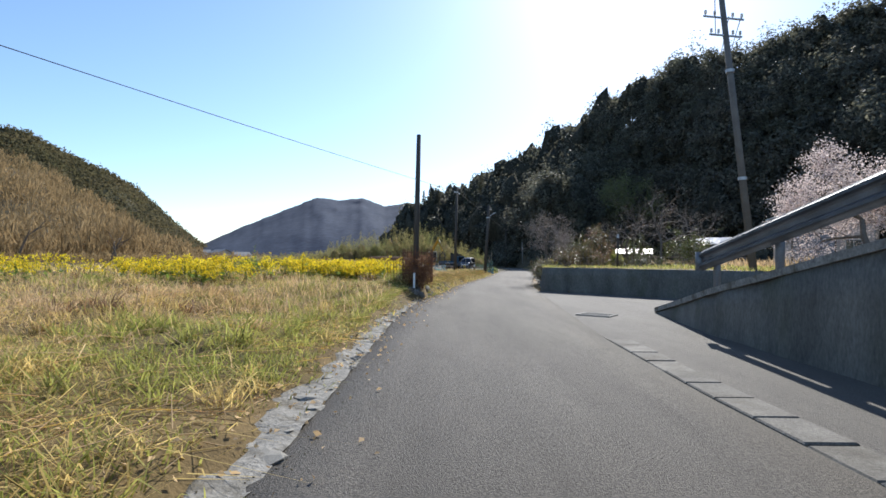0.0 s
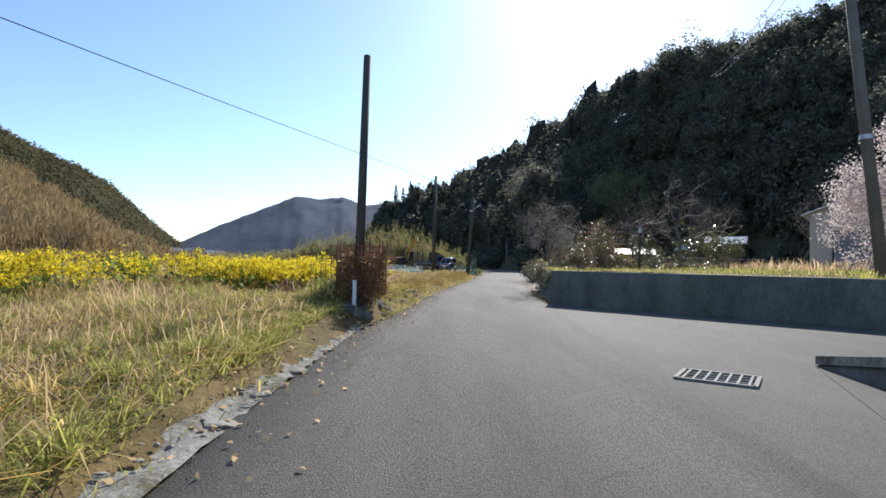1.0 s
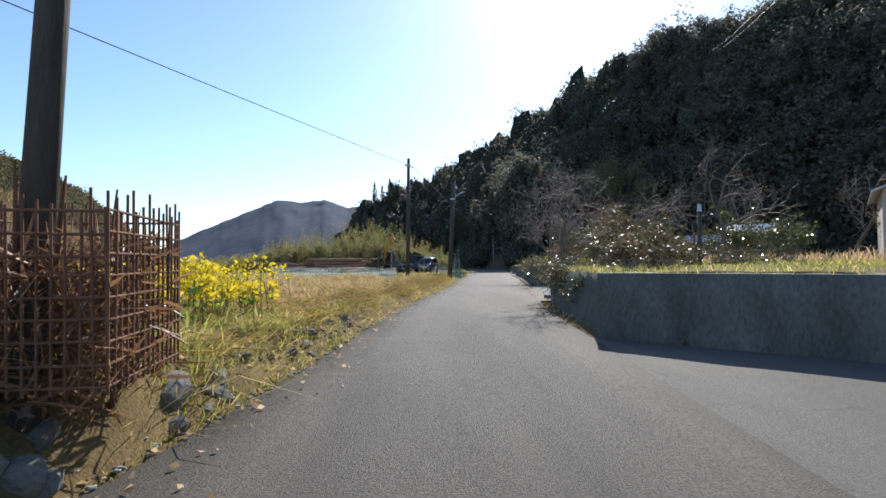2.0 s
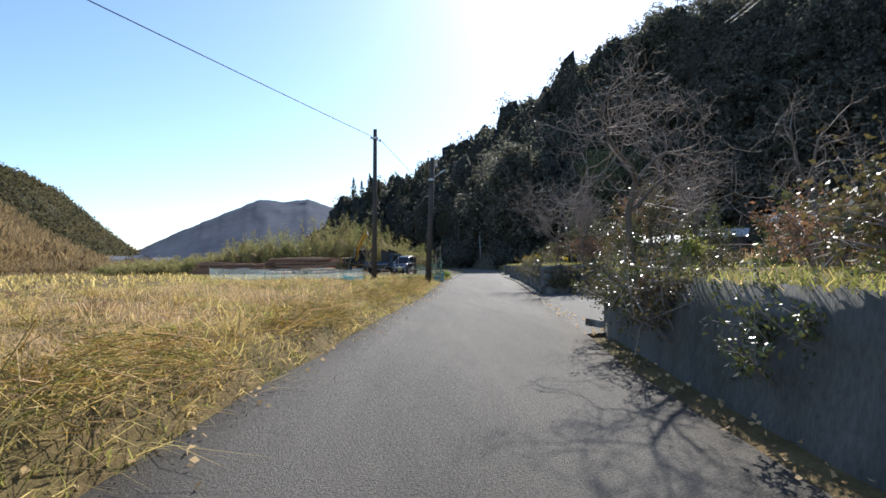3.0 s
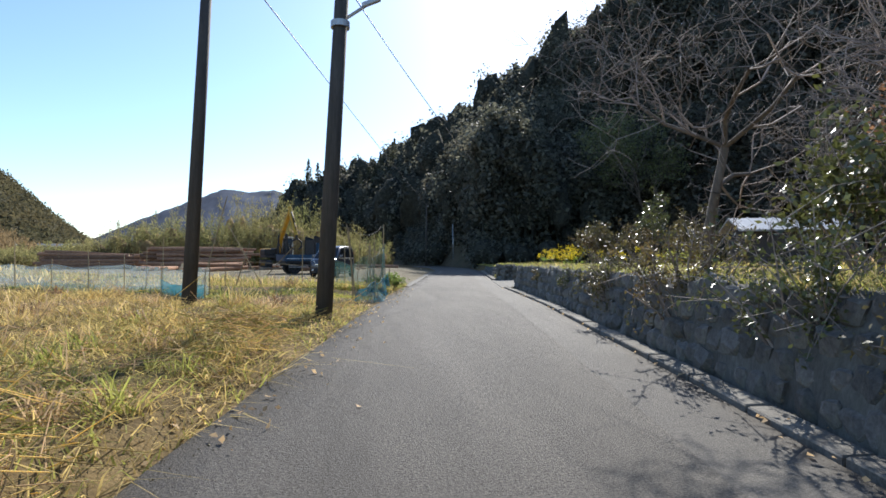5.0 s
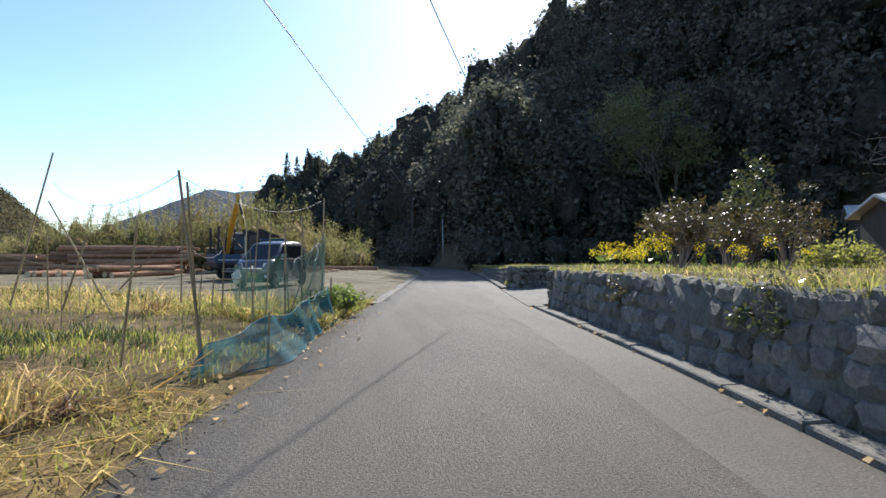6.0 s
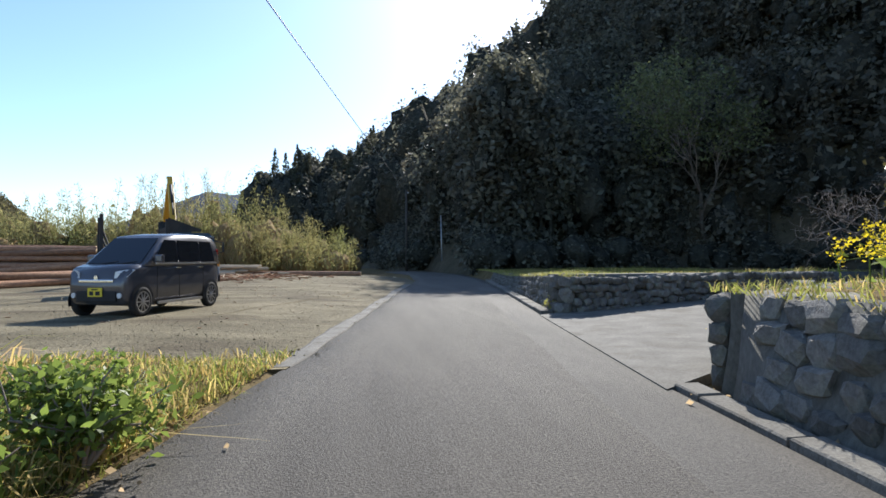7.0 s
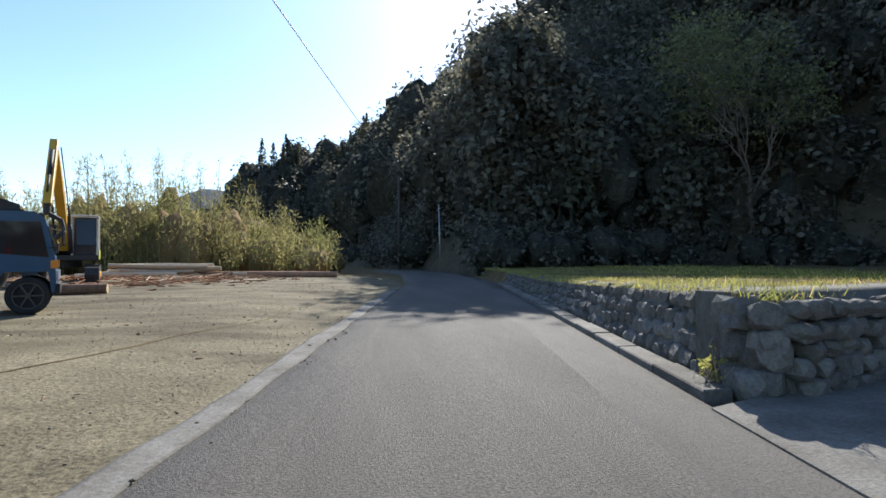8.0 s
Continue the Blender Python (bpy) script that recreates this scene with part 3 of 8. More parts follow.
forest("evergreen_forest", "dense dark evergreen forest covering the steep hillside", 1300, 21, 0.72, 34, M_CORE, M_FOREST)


def forest_foot(n, seed):
    """Bushes and saplings closing the forest's lower edge."""
    r = np.random.default_rng(seed)
    az = np.concatenate([r.uniform(5, 12, n // 3), r.uniform(2, 40, n - n // 3)])
    d = np.interp(az, RIDGE_AZ, FOOT_D) + r.uniform(0, 1, n) ** 1.5 * 17 - 2.5
    x, y = d * np.sin(np.radians(az)), d * np.cos(np.radians(az))
    ok = ~((x - along(RIGHT, y) < 0.7) & (y < 100.5)) & ((x > along(RIGHT, y)) | (y > 100.5))
    x, y = np.concatenate([x[ok], r.uniform(12.4, 18.0, 70)]), np.concatenate([y[ok], r.uniform(98.4, 105.0, 70)])
    x = np.where((y < 100.5) & (x < 14.2), x + 1.9, x)
    h = r.uniform(1.0, 3.4, len(x))
    C = np.stack([x, y, np.maximum(hill_height(x, y), 0) + h * 0.45], 1)
    R = np.stack([h * 0.55, h * 0.55, h * 0.6], 1)
    # dark-coloured inner masses put shade behind the bushes' leaves
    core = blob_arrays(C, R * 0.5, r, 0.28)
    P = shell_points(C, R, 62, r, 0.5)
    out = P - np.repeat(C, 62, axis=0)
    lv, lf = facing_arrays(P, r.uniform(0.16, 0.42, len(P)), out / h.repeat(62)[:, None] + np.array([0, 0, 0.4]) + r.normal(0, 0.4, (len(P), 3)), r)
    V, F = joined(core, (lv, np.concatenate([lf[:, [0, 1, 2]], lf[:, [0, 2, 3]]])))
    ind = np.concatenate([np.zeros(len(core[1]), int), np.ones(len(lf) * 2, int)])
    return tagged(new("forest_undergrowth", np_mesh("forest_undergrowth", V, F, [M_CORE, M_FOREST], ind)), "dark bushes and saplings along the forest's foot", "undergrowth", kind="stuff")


forest_foot(620, 22)


def cedar_stand(name, spots, seed, label):
    """Pointed cedars: a thin trunk and tiers of drooping sprays narrowing to the tip."""
    rng = np.random.default_rng(seed)
    segs, P, sizes = [], [], []
    for x, y, h in spots:
        z = float(max(hill_height(x, y), 0))
        segs.append(((x, y, z), (x, y, z + h), 0.2, 0.03))
        u = rng.uniform(0.1, 1.0, 420) ** 0.8
        a = rng.uniform(0, 6.283, 420)
        rad = (1.02 - u) * h * 0.24 * rng.uniform(0.4, 1.1, 420) * (1 + 0.25 * np.sin(u * 40))
        P.append(np.stack([x + np.cos(a) * rad, y + np.sin(a) * rad, z + u * h - rad * 0.25], 1))
        sizes.append(0.35 + 0.6 * (1 - u))
    sv, sf = limb_arrays(segs, 6)
    P = np.concatenate(P)
    lv, lf = leaf_arrays(P, np.concatenate(sizes), rng, 0.3, 1.3)
    V, F = joined((sv, sf), (lv, lf))
    return tagged(new(name, np_mesh(name, V, F, M_CEDAR)), label, "cedars", kind="stuff")


rng = np.random.default_rng(23)
spots = [(-3.4 + rng.normal(0, 2.0), 166 + rng.normal(0, 3), rng.uniform(12.0, 14.0)) for _ in range(6)]
spots += [(rng.uniform(-12, 12), rng.uniform(158, 172), rng.uniform(9, 13)) for _ in range(14)]
spots += [(rng.uniform(12, 20), rng.uniform(90, 97), rng.uniform(11, 14)) for _ in range(9)]
spots = [p for p in spots if p[1] > 120 or p[0] > along(RIGHT, p[1]) + 2.5]
cedar_stand("cedar_stand", spots, 24, "pointed dark cedars standing above the forest")

# ---- side road, kerbs and walls ----
rng = np.random.default_rng(5)


def flat_piece(name, corners, z, mat, label, category, thick=0.25, cuts=0):
    """A paved slab with the outline given."""
    bm = bmesh.new()
    top = [bm.verts.new((x, y, zz)) for x, y, zz in ((c[0], c[1], c[2] if len(c) > 2 else z) for c in corners)]
    f = bm.faces.new(top)
    ex = bmesh.ops.extrude_face_region(bm, geom=[f])
    bmesh.ops.translate(bm, vec=(0, 0, -thick), verts=[v for v in ex["geom"] if isinstance(v, bmesh.types.BMVert)])
    bmesh.ops.recalc_face_normals(bm, faces=bm.faces)
    bmesh.ops.triangulate(bm, faces=[f for f in bm.faces if len(f.verts) > 4])
    return solo(name, bm, mat, label, category, kind="structure")


def on_wall(u, s=0.0):
    """A point u metres along the side road's wall and s metres behind its face."""
    return (CORNER[0] + WALL_DIR[0] * u + 0.724 * s, CORNER[1] + WALL_DIR[1] * u + 0.69 * s)


flat_piece("side_road", [(2.4, 6.3), (4.4, 9.6), (5.2, 12.6), on_wall(24, -5.75)[:2] + (0.0,), on_wall(30, -5.75)[:2] + (0.0,), on_wall(30, 0.1)[:2] + (0.0,), (3.7, 22.5, -0.004), (3.05, 16.6, -0.004)],
           -0.004, M_PATCH, "pale old asphalt of a side road joining the lane", "road")

# concrete edging of the lane with slot joints, and the gutter strips
def ribbon(name, offs, line, y0, y1, step_y, z_top, mat, label, height=0.25):
    """A run of cast slabs along an edge line; each slab is a piece of its own."""
    root = thing(name, label, "kerb", kind="structure")
    y = y0
    while y < y1 - 0.01:
        yb = min(y + step_y, y1)
        xa, xb = float(along(line, y)), float(along(line, yb))
        bm = bmesh.new()
        pts = [(xa + offs[0], y + 0.012), (xa + offs[1], y + 0.012), (xb + offs[1], yb - 0.012), (xb + offs[0], yb - 0.012)]
        dz = random.uniform(-0.008, 0.008)
        lo = [bm.verts.new((px, py, z_top - height)) for px, py in pts]
        hi = [bm.verts.new((px, py, z_top + dz)) for px, py in pts]
        bm.faces.new(hi)
        for i in range(4):
            bm.faces.new((lo[i], lo[(i + 1) % 4], hi[(i + 1) % 4], hi[i]))
        bmesh.ops.recalc_face_normals(bm, faces=bm.faces)
        bmesh.ops.bevel(bm, geom=[e for e in bm.edges if all(v.co.z > z_top - 0.05 for v in e.verts)], offset=0.012, segments=1, affect='EDGES')
        part("slab", bm, mat, root)
        y = yb
    return root


ribbon("kerb_slabs_near", (0.0, 0.36), RIGHT, -6.0, 8.4, 0.6, 0.015, M_KERB, "pale concrete gutter slabs along the lane")
ribbon("kerb_slabs_middle", (0.02, 0.24), RIGHT, 39.6, 57.0, 1.0, 0.05, M_KERB, "weathered concrete kerb below the stone wall")
ribbon("kerb_slabs_far", (0.02, 0.26), RIGHT, 63.0, 79.0, 1.0, 0.07, M_KERB, "weathered concrete kerb below the grassy bank")
wy_ = np.arange(58.5, 76.1, 0.25)
strip("yard_edge_strip", along(LEFT, wy_) - 0.22 + 0.03 * np.sin(wy_ * 1.3) + 0.012 * np.sin(wy_ * 5.9), along(LEFT, wy_) + 0.02 + 0.015 * np.sin(wy_ * 3.1), wy_, 0.013, M_KERB, "worn pale concrete strip between lane and yard", thick=0.1)
gy0 = np.arange(-4.0, 17.01, 0.16)
gu0 = np.linspace(0, 1, 8)
gw0 = 0.4 + 0.1 * np.sin(gy0 * 1.9) + 0.06 * np.sin(gy0 * 4.7)
QX = along(LEFT, gy0)[:, None] - gw0[:, None] * gu0[None]
QY = np.repeat(gy0[:, None], 8, axis=1)
QZ = np.array([[max(noise.noise((x_ * 4.5, y_ * 3.2, 1.0)), -0.35) * 0.05 + 0.012 + 0.04 * u_ for u_, x_, y_ in zip(gu0, rx, ry_)] for rx, ry_ in zip(QX, QY)]) - 0.06 * (gu0[None] > 0.98)
qi = np.arange(QX.size).reshape(QX.shape)
tagged(new("gutter", np_mesh("gutter", np.stack([QX, QY, QZ], -1).reshape(-1, 3), np.stack([qi[:-1, :-1], qi[1:, :-1], qi[1:, 1:], qi[:-1, 1:]], -1).reshape(-1, 4)[:, ::-1], M_GUTTER)),
       "broken pale concrete gutter between lane and field", "gutter", kind="structure")

# asphalt repair band on the right of the lane, a few millimetres proud
py_ = np.arange(40, 76.1, 0.5)
strip("road_repair", along(RIGHT, py_) - 1.05 + 0.06 * np.sin(py_ * 0.9) + 0.03 * np.sin(py_ * 3.7), along(RIGHT, py_) - 0.03, py_, 0.0125, M_PATCH, "smooth paler asphalt repair along the lane's edge", thick=0.1)
flat_piece("concrete_driveway", [(9.05, 56.9, 0.025), (10.05, 62.75, 0.025), (16.2, 64.6, 0.24), (21.0, 66.0, 0.42), (21.0, 62.4, 0.42), (13.4, 59.55, 0.14)], 0, M_KERB, "pale concrete field access sloping up from the lane", "driveway")


def yard_left(y):
    return np.interp(y, [58.4, 60.2, 63, 66, 72, 78, 92], [3.2, 0.6, -3.0, -7.0, -13.0, -18.0, -16.0])


def yard_height(x, y):
    """The yard rises gently from the lane's edge."""
    d = along(LEFT, y) - np.asarray(x, float)
    return 0.008 + 0.125 * step(0.3, 2.8, d) * step(58.6, 61.0, np.asarray(y, float))


yy_ = np.concatenate([np.arange(58.4, 84, 0.4), np.arange(84, 92.1, 0.5)])
yu_ = np.linspace(0, 1, 26) ** 1.6
yr_ = np.minimum(along(LEFT, yy_), np.interp(yy_, [84, 88, 92], [9.6, 5.5, -2.0]))
yl_ = yard_left(yy_)
YX = yr_[:, None] + (yl_ - yr_)[:, None] * yu_[None]
YY = np.repeat(yy_[:, None], len(yu_), axis=1)
YZ = yard_height(YX, YY)
YV = np.concatenate([np.stack([YX, YY, YZ], -1).reshape(-1, 3), np.stack([YX, YY, YZ * 0 - 0.3], -1).reshape(-1, 3)])
ny, nu_ = YX.shape
yi = np.arange(ny * nu_).reshape(ny, nu_)
YF = np.stack([yi[:-1, :-1], yi[1:, :-1], yi[1:, 1:], yi[:-1, 1:]], -1).reshape(-1, 4)
rim = np.concatenate([yi[0, :], yi[1:, -1], yi[-1, -2::-1], yi[-2:0:-1, 0]])
YW = np.stack([rim, np.roll(rim, -1), np.roll(rim, -1) + ny * nu_, rim + ny * nu_], 1)
tagged(new("yard", np_mesh("yard", YV, np.concatenate([YF[:, ::-1], YW]), M_GRAVEL, smooth=True)), "pale packed gravel of the timber yard", "yard", kind="structure")
flat_piece("road_shoulder", [(2.6, -8), (4.0, -8), (4.06, 2.0), (4.25, 5.25), (4.47, 9.2), (4.95, 13.0), (2.72, 8.3)], 0.002, M_PATCH, "old grey asphalt shoulder below the ramp wall", "road")
flat_piece("bark_litter_patch", [(1.5, 79.5), (3.2, 83.5), (-1, 86.5), (-7, 87.0), (-9, 82), (-4, 78.5)], 0.145, M_BARKDIRT, "reddish bark litter spread on the gravel yard", "yard", 0.05)


def wall_run(name, pts, heights, thick, mat, label, batter=0.08, lean_side=1):
    """A wall with a battered, slightly uneven face along points in plan; the field lies behind it."""
    P, Hh = [], []
    for (a, b), (ha, hb) in zip(zip(pts[:-1], pts[1:]), zip(heights[:-1], heights[1:])):
        n = max(1, int(math.hypot(b[0] - a[0], b[1] - a[1]) / 0.5))
        for i in range(n):
            u = i / n
            P.append((a[0] + (b[0] - a[0]) * u, a[1] + (b[1] - a[1]) * u))
            Hh.append(ha + (hb - ha) * u)
    P.append(pts[-1])
    Hh.append(heights[-1])
    V = []
    levels = (-0.2, 0.0, 0.33, 0.66, 1.0)
    for i, (p, h) in enumerate(zip(P, Hh)):
        q = P[min(i + 1, len(P) - 1)]
        o = P[max(i - 1, 0)]
        d = Vector((q[0] - o[0], q[1] - o[1])).normalized()
        nrm = Vector((d.y, -d.x)) * lean_side
        for k in levels:
            j = rng.normal(0, 0.012) + 0.05 * noise.noise((p[0] * 1.7, p[1] * 1.7, k * 3.0))
            off = batter * max(k, 0) + j
            V.append((p[0] + nrm.x * off, p[1] + nrm.y * off, h * k if k > 0 else k))
        V.append((p[0] + nrm.x * thick, p[1] + nrm.y * thick, h))
        V.append((p[0] + nrm.x * thick, p[1] + nrm.y * thick, -0.2))
    n = len(levels) + 2
    F = [(i * n + k, i * n + (k + 1) % n, (i + 1) * n + (k + 1) % n, (i + 1) * n + k) for i in range(len(P) - 1) for k in range(n)]
    me = np_mesh(name, V, F, mat)
    bm = bmesh.new()
    bm.from_mesh(me)
    ends = [[bm.verts[i] for i in range(n)], [bm.verts[(len(P) - 1) * n + i] for i in range(n)]] if bm.verts.ensure_lookup_table() is None else []
    for e in ends:
        bm.faces.new(e)
    bmesh.ops.recalc_face_normals(bm, faces=bm.faces)
    bm.to_mesh(me)
    bm.free()
    return tagged(new(name, me), label, "wall", kind="structure")


def roadside(y, off=0.3):
    return (float(along(RIGHT, y)) + off, y)


wall_run("wall_side_road", [on_wall(0.0), on_wall(30)], [0.95, 0.95], 1.1, M_OLDWALL, "dark weathered concrete retaining wall of a field", 0.1, -1)
ys_ = [22.4, 26, 30.1]
wall_run("wall_lane_near", [roadside(y) for y in ys_], [float(field_height(y)) - 0.01 for y in ys_], 1.0, M_OLDWALL, "dark overgrown concrete wall beside the lane", 0.16, 1)
ys_ = [39.45, 42, 45, 50, 53, 56.6]
wall_lane = wall_run("wall_lane", [roadside(y) for y in ys_], [float(field_height(y)) - 0.01 for y in ys_], 1.0, M_OLDWALL, "mossy stone retaining wall beside the lane", 0.16, 1)
wall_run("wall_pull_in_near", [(5.25, 30.06), (13.5, 30.95)], [0.94, 0.94], 0.8, M_OLDWALL, "dark concrete wall beside the pull-in", 0.1, 1)
wall_far = wall_run("wall_pull_in_far", [(6.9, 39.5), (13.5, 38.72)], [0.92, 0.92], 0.8, M_OLDWALL, "dark overgrown bank wall of the pull-in", 0.12, -1)
wall_run("wall_pull_in_back", [(13.45, 30.6), (13.45, 39.0)], [0.95, 0.95], 0.8, M_OLDWALL, "dark overgrown wall at the pull-in's back", 0.1, 1)
flat_piece("pull_in_paving", [(4.86, 29.9, -0.006), (5.53, 34.5, -0.006), (6.48, 39.5, -0.006), (13.7, 38.9, 0.3), (13.7, 30.6, 0.3)], 0, M_PATCH, "dark old asphalt of a pull-in beside the lane", "road")
bm = bmesh.new()
box(bm, -0.5, -0.3, -0.08, 0.5, 0.3, 0.06, 0.02, pose(5.85, 30.85, 0.02, 0, 4, 12))
solo("culvert_slab", bm, M_GUTTER, "cracked pale concrete slab over the pull-in's gutter", "concrete slab")
wall_drive = wall_run("wall_driveway", [(9.5, 56.85), (13.4, 59.3), (19.5, 61.6)], [0.8, 0.78, 0.74], 0.7, M_OLDWALL, "low mossy stone wall beside the field access", 0.1, 1)
ys2 = [63.35, 64.6, 66, 68.8, 72, 76, 80]
wall_bank = wall_run("wall_bank", [roadside(y, 0.34) for y in ys2], [0.76, 0.74, 0.68, 0.58, 0.48, 0.44, 0.42], 1.0, M_OLDWALL, "dark mossy stone bank beside the lane", 0.2, 1)
wall_access = wall_run("wall_bank_access", [(10.78, 62.88), (11.6, 63.13), (16.2, 64.55), (21, 66.0)], [0.76, 0.76, 0.72, 0.68], 0.8, M_OLDWALL, "dark mossy bank beside the field access", 0.15, -1)

# ramp wall with a white-topped kerb and a guardrail on the near right
RAMP = [(3.75, -4.0), (4.05, 2.0), (4.2, 5.25), (4.42, 9.2), (5.0, 13.1)]


def ramp_z(y):
    return max(0.02, (13.1 - y) * 0.17)


wall_run("wall_ramp", RAMP, [ramp_z(p[1]) for p in RAMP], 0.9, M_OLDWALL, "dark concrete retaining wall of a rising ramp", 0.04, 1)
bm = bmesh.new()
for a, b in zip(RAMP[:-1], RAMP[1:]):
    for u0, u1 in ((0, 0.5), (0.5, 1.0)):
        p = [a[0] + (b[0] - a[0]) * u0, a[1] + (b[1] - a[1]) * u0]
        q = [a[0] + (b[0] - a[0]) * u1, a[1] + (b[1] - a[1]) * u1]
        vs = [bm.verts.new(c) for c in ((p[0], p[1], ramp_z(p[1])), (p[0] + 0.26, p[1], ramp_z(p[1])), (q[0] + 0.26, q[1], ramp_z(q[1])), (q[0], q[1], ramp_z(q[1])))]
        f = bm.faces.new(vs)
        ex = bmesh.ops.extrude_face_region(bm, geom=[f])
        bmesh.ops.translate(bm, vec=(0, 0, 0.1), verts=[v for v in ex["geom"] if isinstance(v, bmesh.types.BMVert)])
bmesh.ops.recalc_face_normals(bm, faces=bm.faces)
solo("ramp_kerb", bm, M_GUTTER, "pale-topped concrete kerb along the ramp", "kerb", kind="structure")

# ---- guardrail ----


def guardrail():
    root = thing("guardrail", "grey galvanised steel guardrail on the ramp's edge", "guardrail")
    posts = [(4.3, 1.0), (4.36, 3.2), (4.42, 5.4), (4.5, 7.4), (4.6, 9.3)]
    for x, y in posts:
        bm = bmesh.new()
        z = ramp_z(y)
        tube(bm, (x, y, z), (x, y, z + 0.82), 0.057, seg=14)
        tube(bm, (x, y, z + 0.82), (x, y, z + 0.84), 0.062, 0.04, seg=14)
        part("post", bm, M_GUARD, root, smooth=True)
        bm = bmesh.new()
        box(bm, x - 0.12, y - 0.05, z + 0.5, x - 0.05, y + 0.05, z + 0.72, 0.008)
        part("bracket", bm, M_GUARD, root)
    prof = [(0.0, -0.175), (-0.02, -0.15), (-0.075, -0.115), (-0.075, -0.075), (-0.015, -0.03), (-0.015, 0.03), (-0.075, 0.075), (-0.075, 0.115), (-0.02, 0.15), (0.0, 0.175)]
    bm = bmesh.new()
    rows = []
    for i in range(13):
        y = -2.5 + i * (9.55 + 2.5) / 12
        x = float(np.interp(y, [p[1] for p in posts], [p[0] for p in posts])) - 0.12
        rows.append([bm.verts.new((x + px, y, ramp_z(y) + 0.62 + pz)) for px, pz in prof])
    for a, b in zip(rows[:-1], rows[1:]):
        for k in range(len(prof) - 1):
            bm.faces.new((a[k], a[k + 1], b[k + 1], b[k]))
    ex = bmesh.ops.solidify(bm, geom=bm.faces[:], thickness=0.006)
    part("rail_beam", bm, M_GUARD, root)
    bm = bmesh.new()
    x, y = 4.46, 9.62
    tube(bm, (x, y, ramp_z(y) + 0.46), (x, y, ramp_z(y) + 0.78), 0.075, seg=16)
    part("end_cap", bm, M_GUARD, root, "rounded steel end sleeve", smooth=True)


guardrail()

# ---- drain grate in the side road ----
M_GRATE = material("worn_grate_steel", (0.2, 0.19, 0.17), (0.28, 0.265, 0.235), 6.0, 0.8, 0.2, 60, 0.25)
gr = thing("drain_grate", "worn grey steel drain grate set into the asphalt", "drain grate", pose(3.43, 12.35, 0.0, 0, 0, -35))
bm = bmesh.new()
for a in (-0.36, 0.36):
    box(bm, a - 0.02, -0.3, -0.03, a + 0.02, 0.3, 0.022)
for b in (-0.28, 0.28):
    box(bm, -0.36, b - 0.02, -0.03, 0.36, b + 0.02, 0.022)
part("grate_frame", bm, M_GRATE, gr)
for i in range(7):
    bm = bmesh.new()
    x = -0.3 + i * 0.1
    box(bm, x - 0.012, -0.27, -0.03, x + 0.012, 0.27, 0.02)
    part("bar", bm, M_GRATE, gr)
for i in range(3):
    bm = bmesh.new()
    y = -0.14 + i * 0.14
    box(bm, -0.34, y - 0.008, -0.02, 0.34, y + 0.008, 0.016)
    part("cross_bar", bm, M_GRATE, gr)

# ---- poles and cables ----


def utility_pole(base, top, r0, r1, mat, label, extras):
    root = thing("utility_pole", label, "utility pole", group="poles along the lane")
    bm = bmesh.new()
    tube(bm, base, top, r0, r1, seg=18)
    shaft = part("shaft", bm, mat, root, smooth=True)
    for f in shaft.data.polygons:
        if abs(f.normal.z) > 0.9:
            f.use_smooth = False
    for kind, *args in extras:
        bm = bmesh.new()
        if kind == "crossarm":
            z, half, ang = args
            c = Vector(base).lerp(Vector(top), (z - base[2]) / (top[2] - base[2]))
            d = Vector((math.cos(radians(ang)), math.sin(radians(ang)), 0)) * half
            tube(bm, c - d, c + d, 0.04, seg=6)
            arm = part("crossarm", bm, M_STEEL, root)
            for u in (-0.9, -0.45, 0.45, 0.9):
                bm = bmesh.new()
                p = c + d * u
                tube(bm, p, p + Vector((0, 0, 0.1)), 0.015, seg=6)
                for k in range(3):
                    tube(bm, p + Vector((0, 0, 0.08 + 0.045 * k)), p + Vector((0, 0, 0.11 + 0.045 * k)), 0.05, 0.035, seg=10)
                part("insulator", bm, M_WHITE, arm, "white porcelain insulator")
        elif kind == "bracket":
            z, (dx, dy, dz) = args
            c = Vector(base).lerp(Vector(top), (z - base[2]) / (top[2] - base[2]))
            tube(bm, c, c + Vector((dx, dy, dz)), 0.028, seg=8)
            arm = part("lamp_arm", bm, M_STEEL, root)
            bm = bmesh.new()
            e = c + Vector((dx, dy, dz))
            box(bm, -0.16, -0.05, -0.035, 0.16, 0.05, 0.035, 0.015, Matrix.Translation(e) @ pose(0, 0, 0, 0, -25, 0))
            part("lamp_head", bm, M_STEEL, arm)
        elif kind == "clamp":
            z, = args
            c = Vector(base).lerp(Vector(top), (z - base[2]) / (top[2] - base[2]))
            tube(bm, c - Vector((0, 0, 0.05)), c + Vector((0, 0, 0.05)), r0 * 1.12, seg=18)
            part("clamp_band", bm, M_STEEL, root)
        elif kind == "knob":
            z, dx = args
            c = Vector(base).lerp(Vector(top), (z - base[2]) / (top[2] - base[2]))
            tube(bm, c, c + Vector((dx, 0, 0)), 0.018, seg=6)
            tube(bm, c + Vector((dx, 0, -0.07)), c + Vector((dx, 0, 0.07)), 0.05, 0.035, seg=10)
            part("insulator", bm, M_WHITE, root, "white porcelain insulator")
    return root


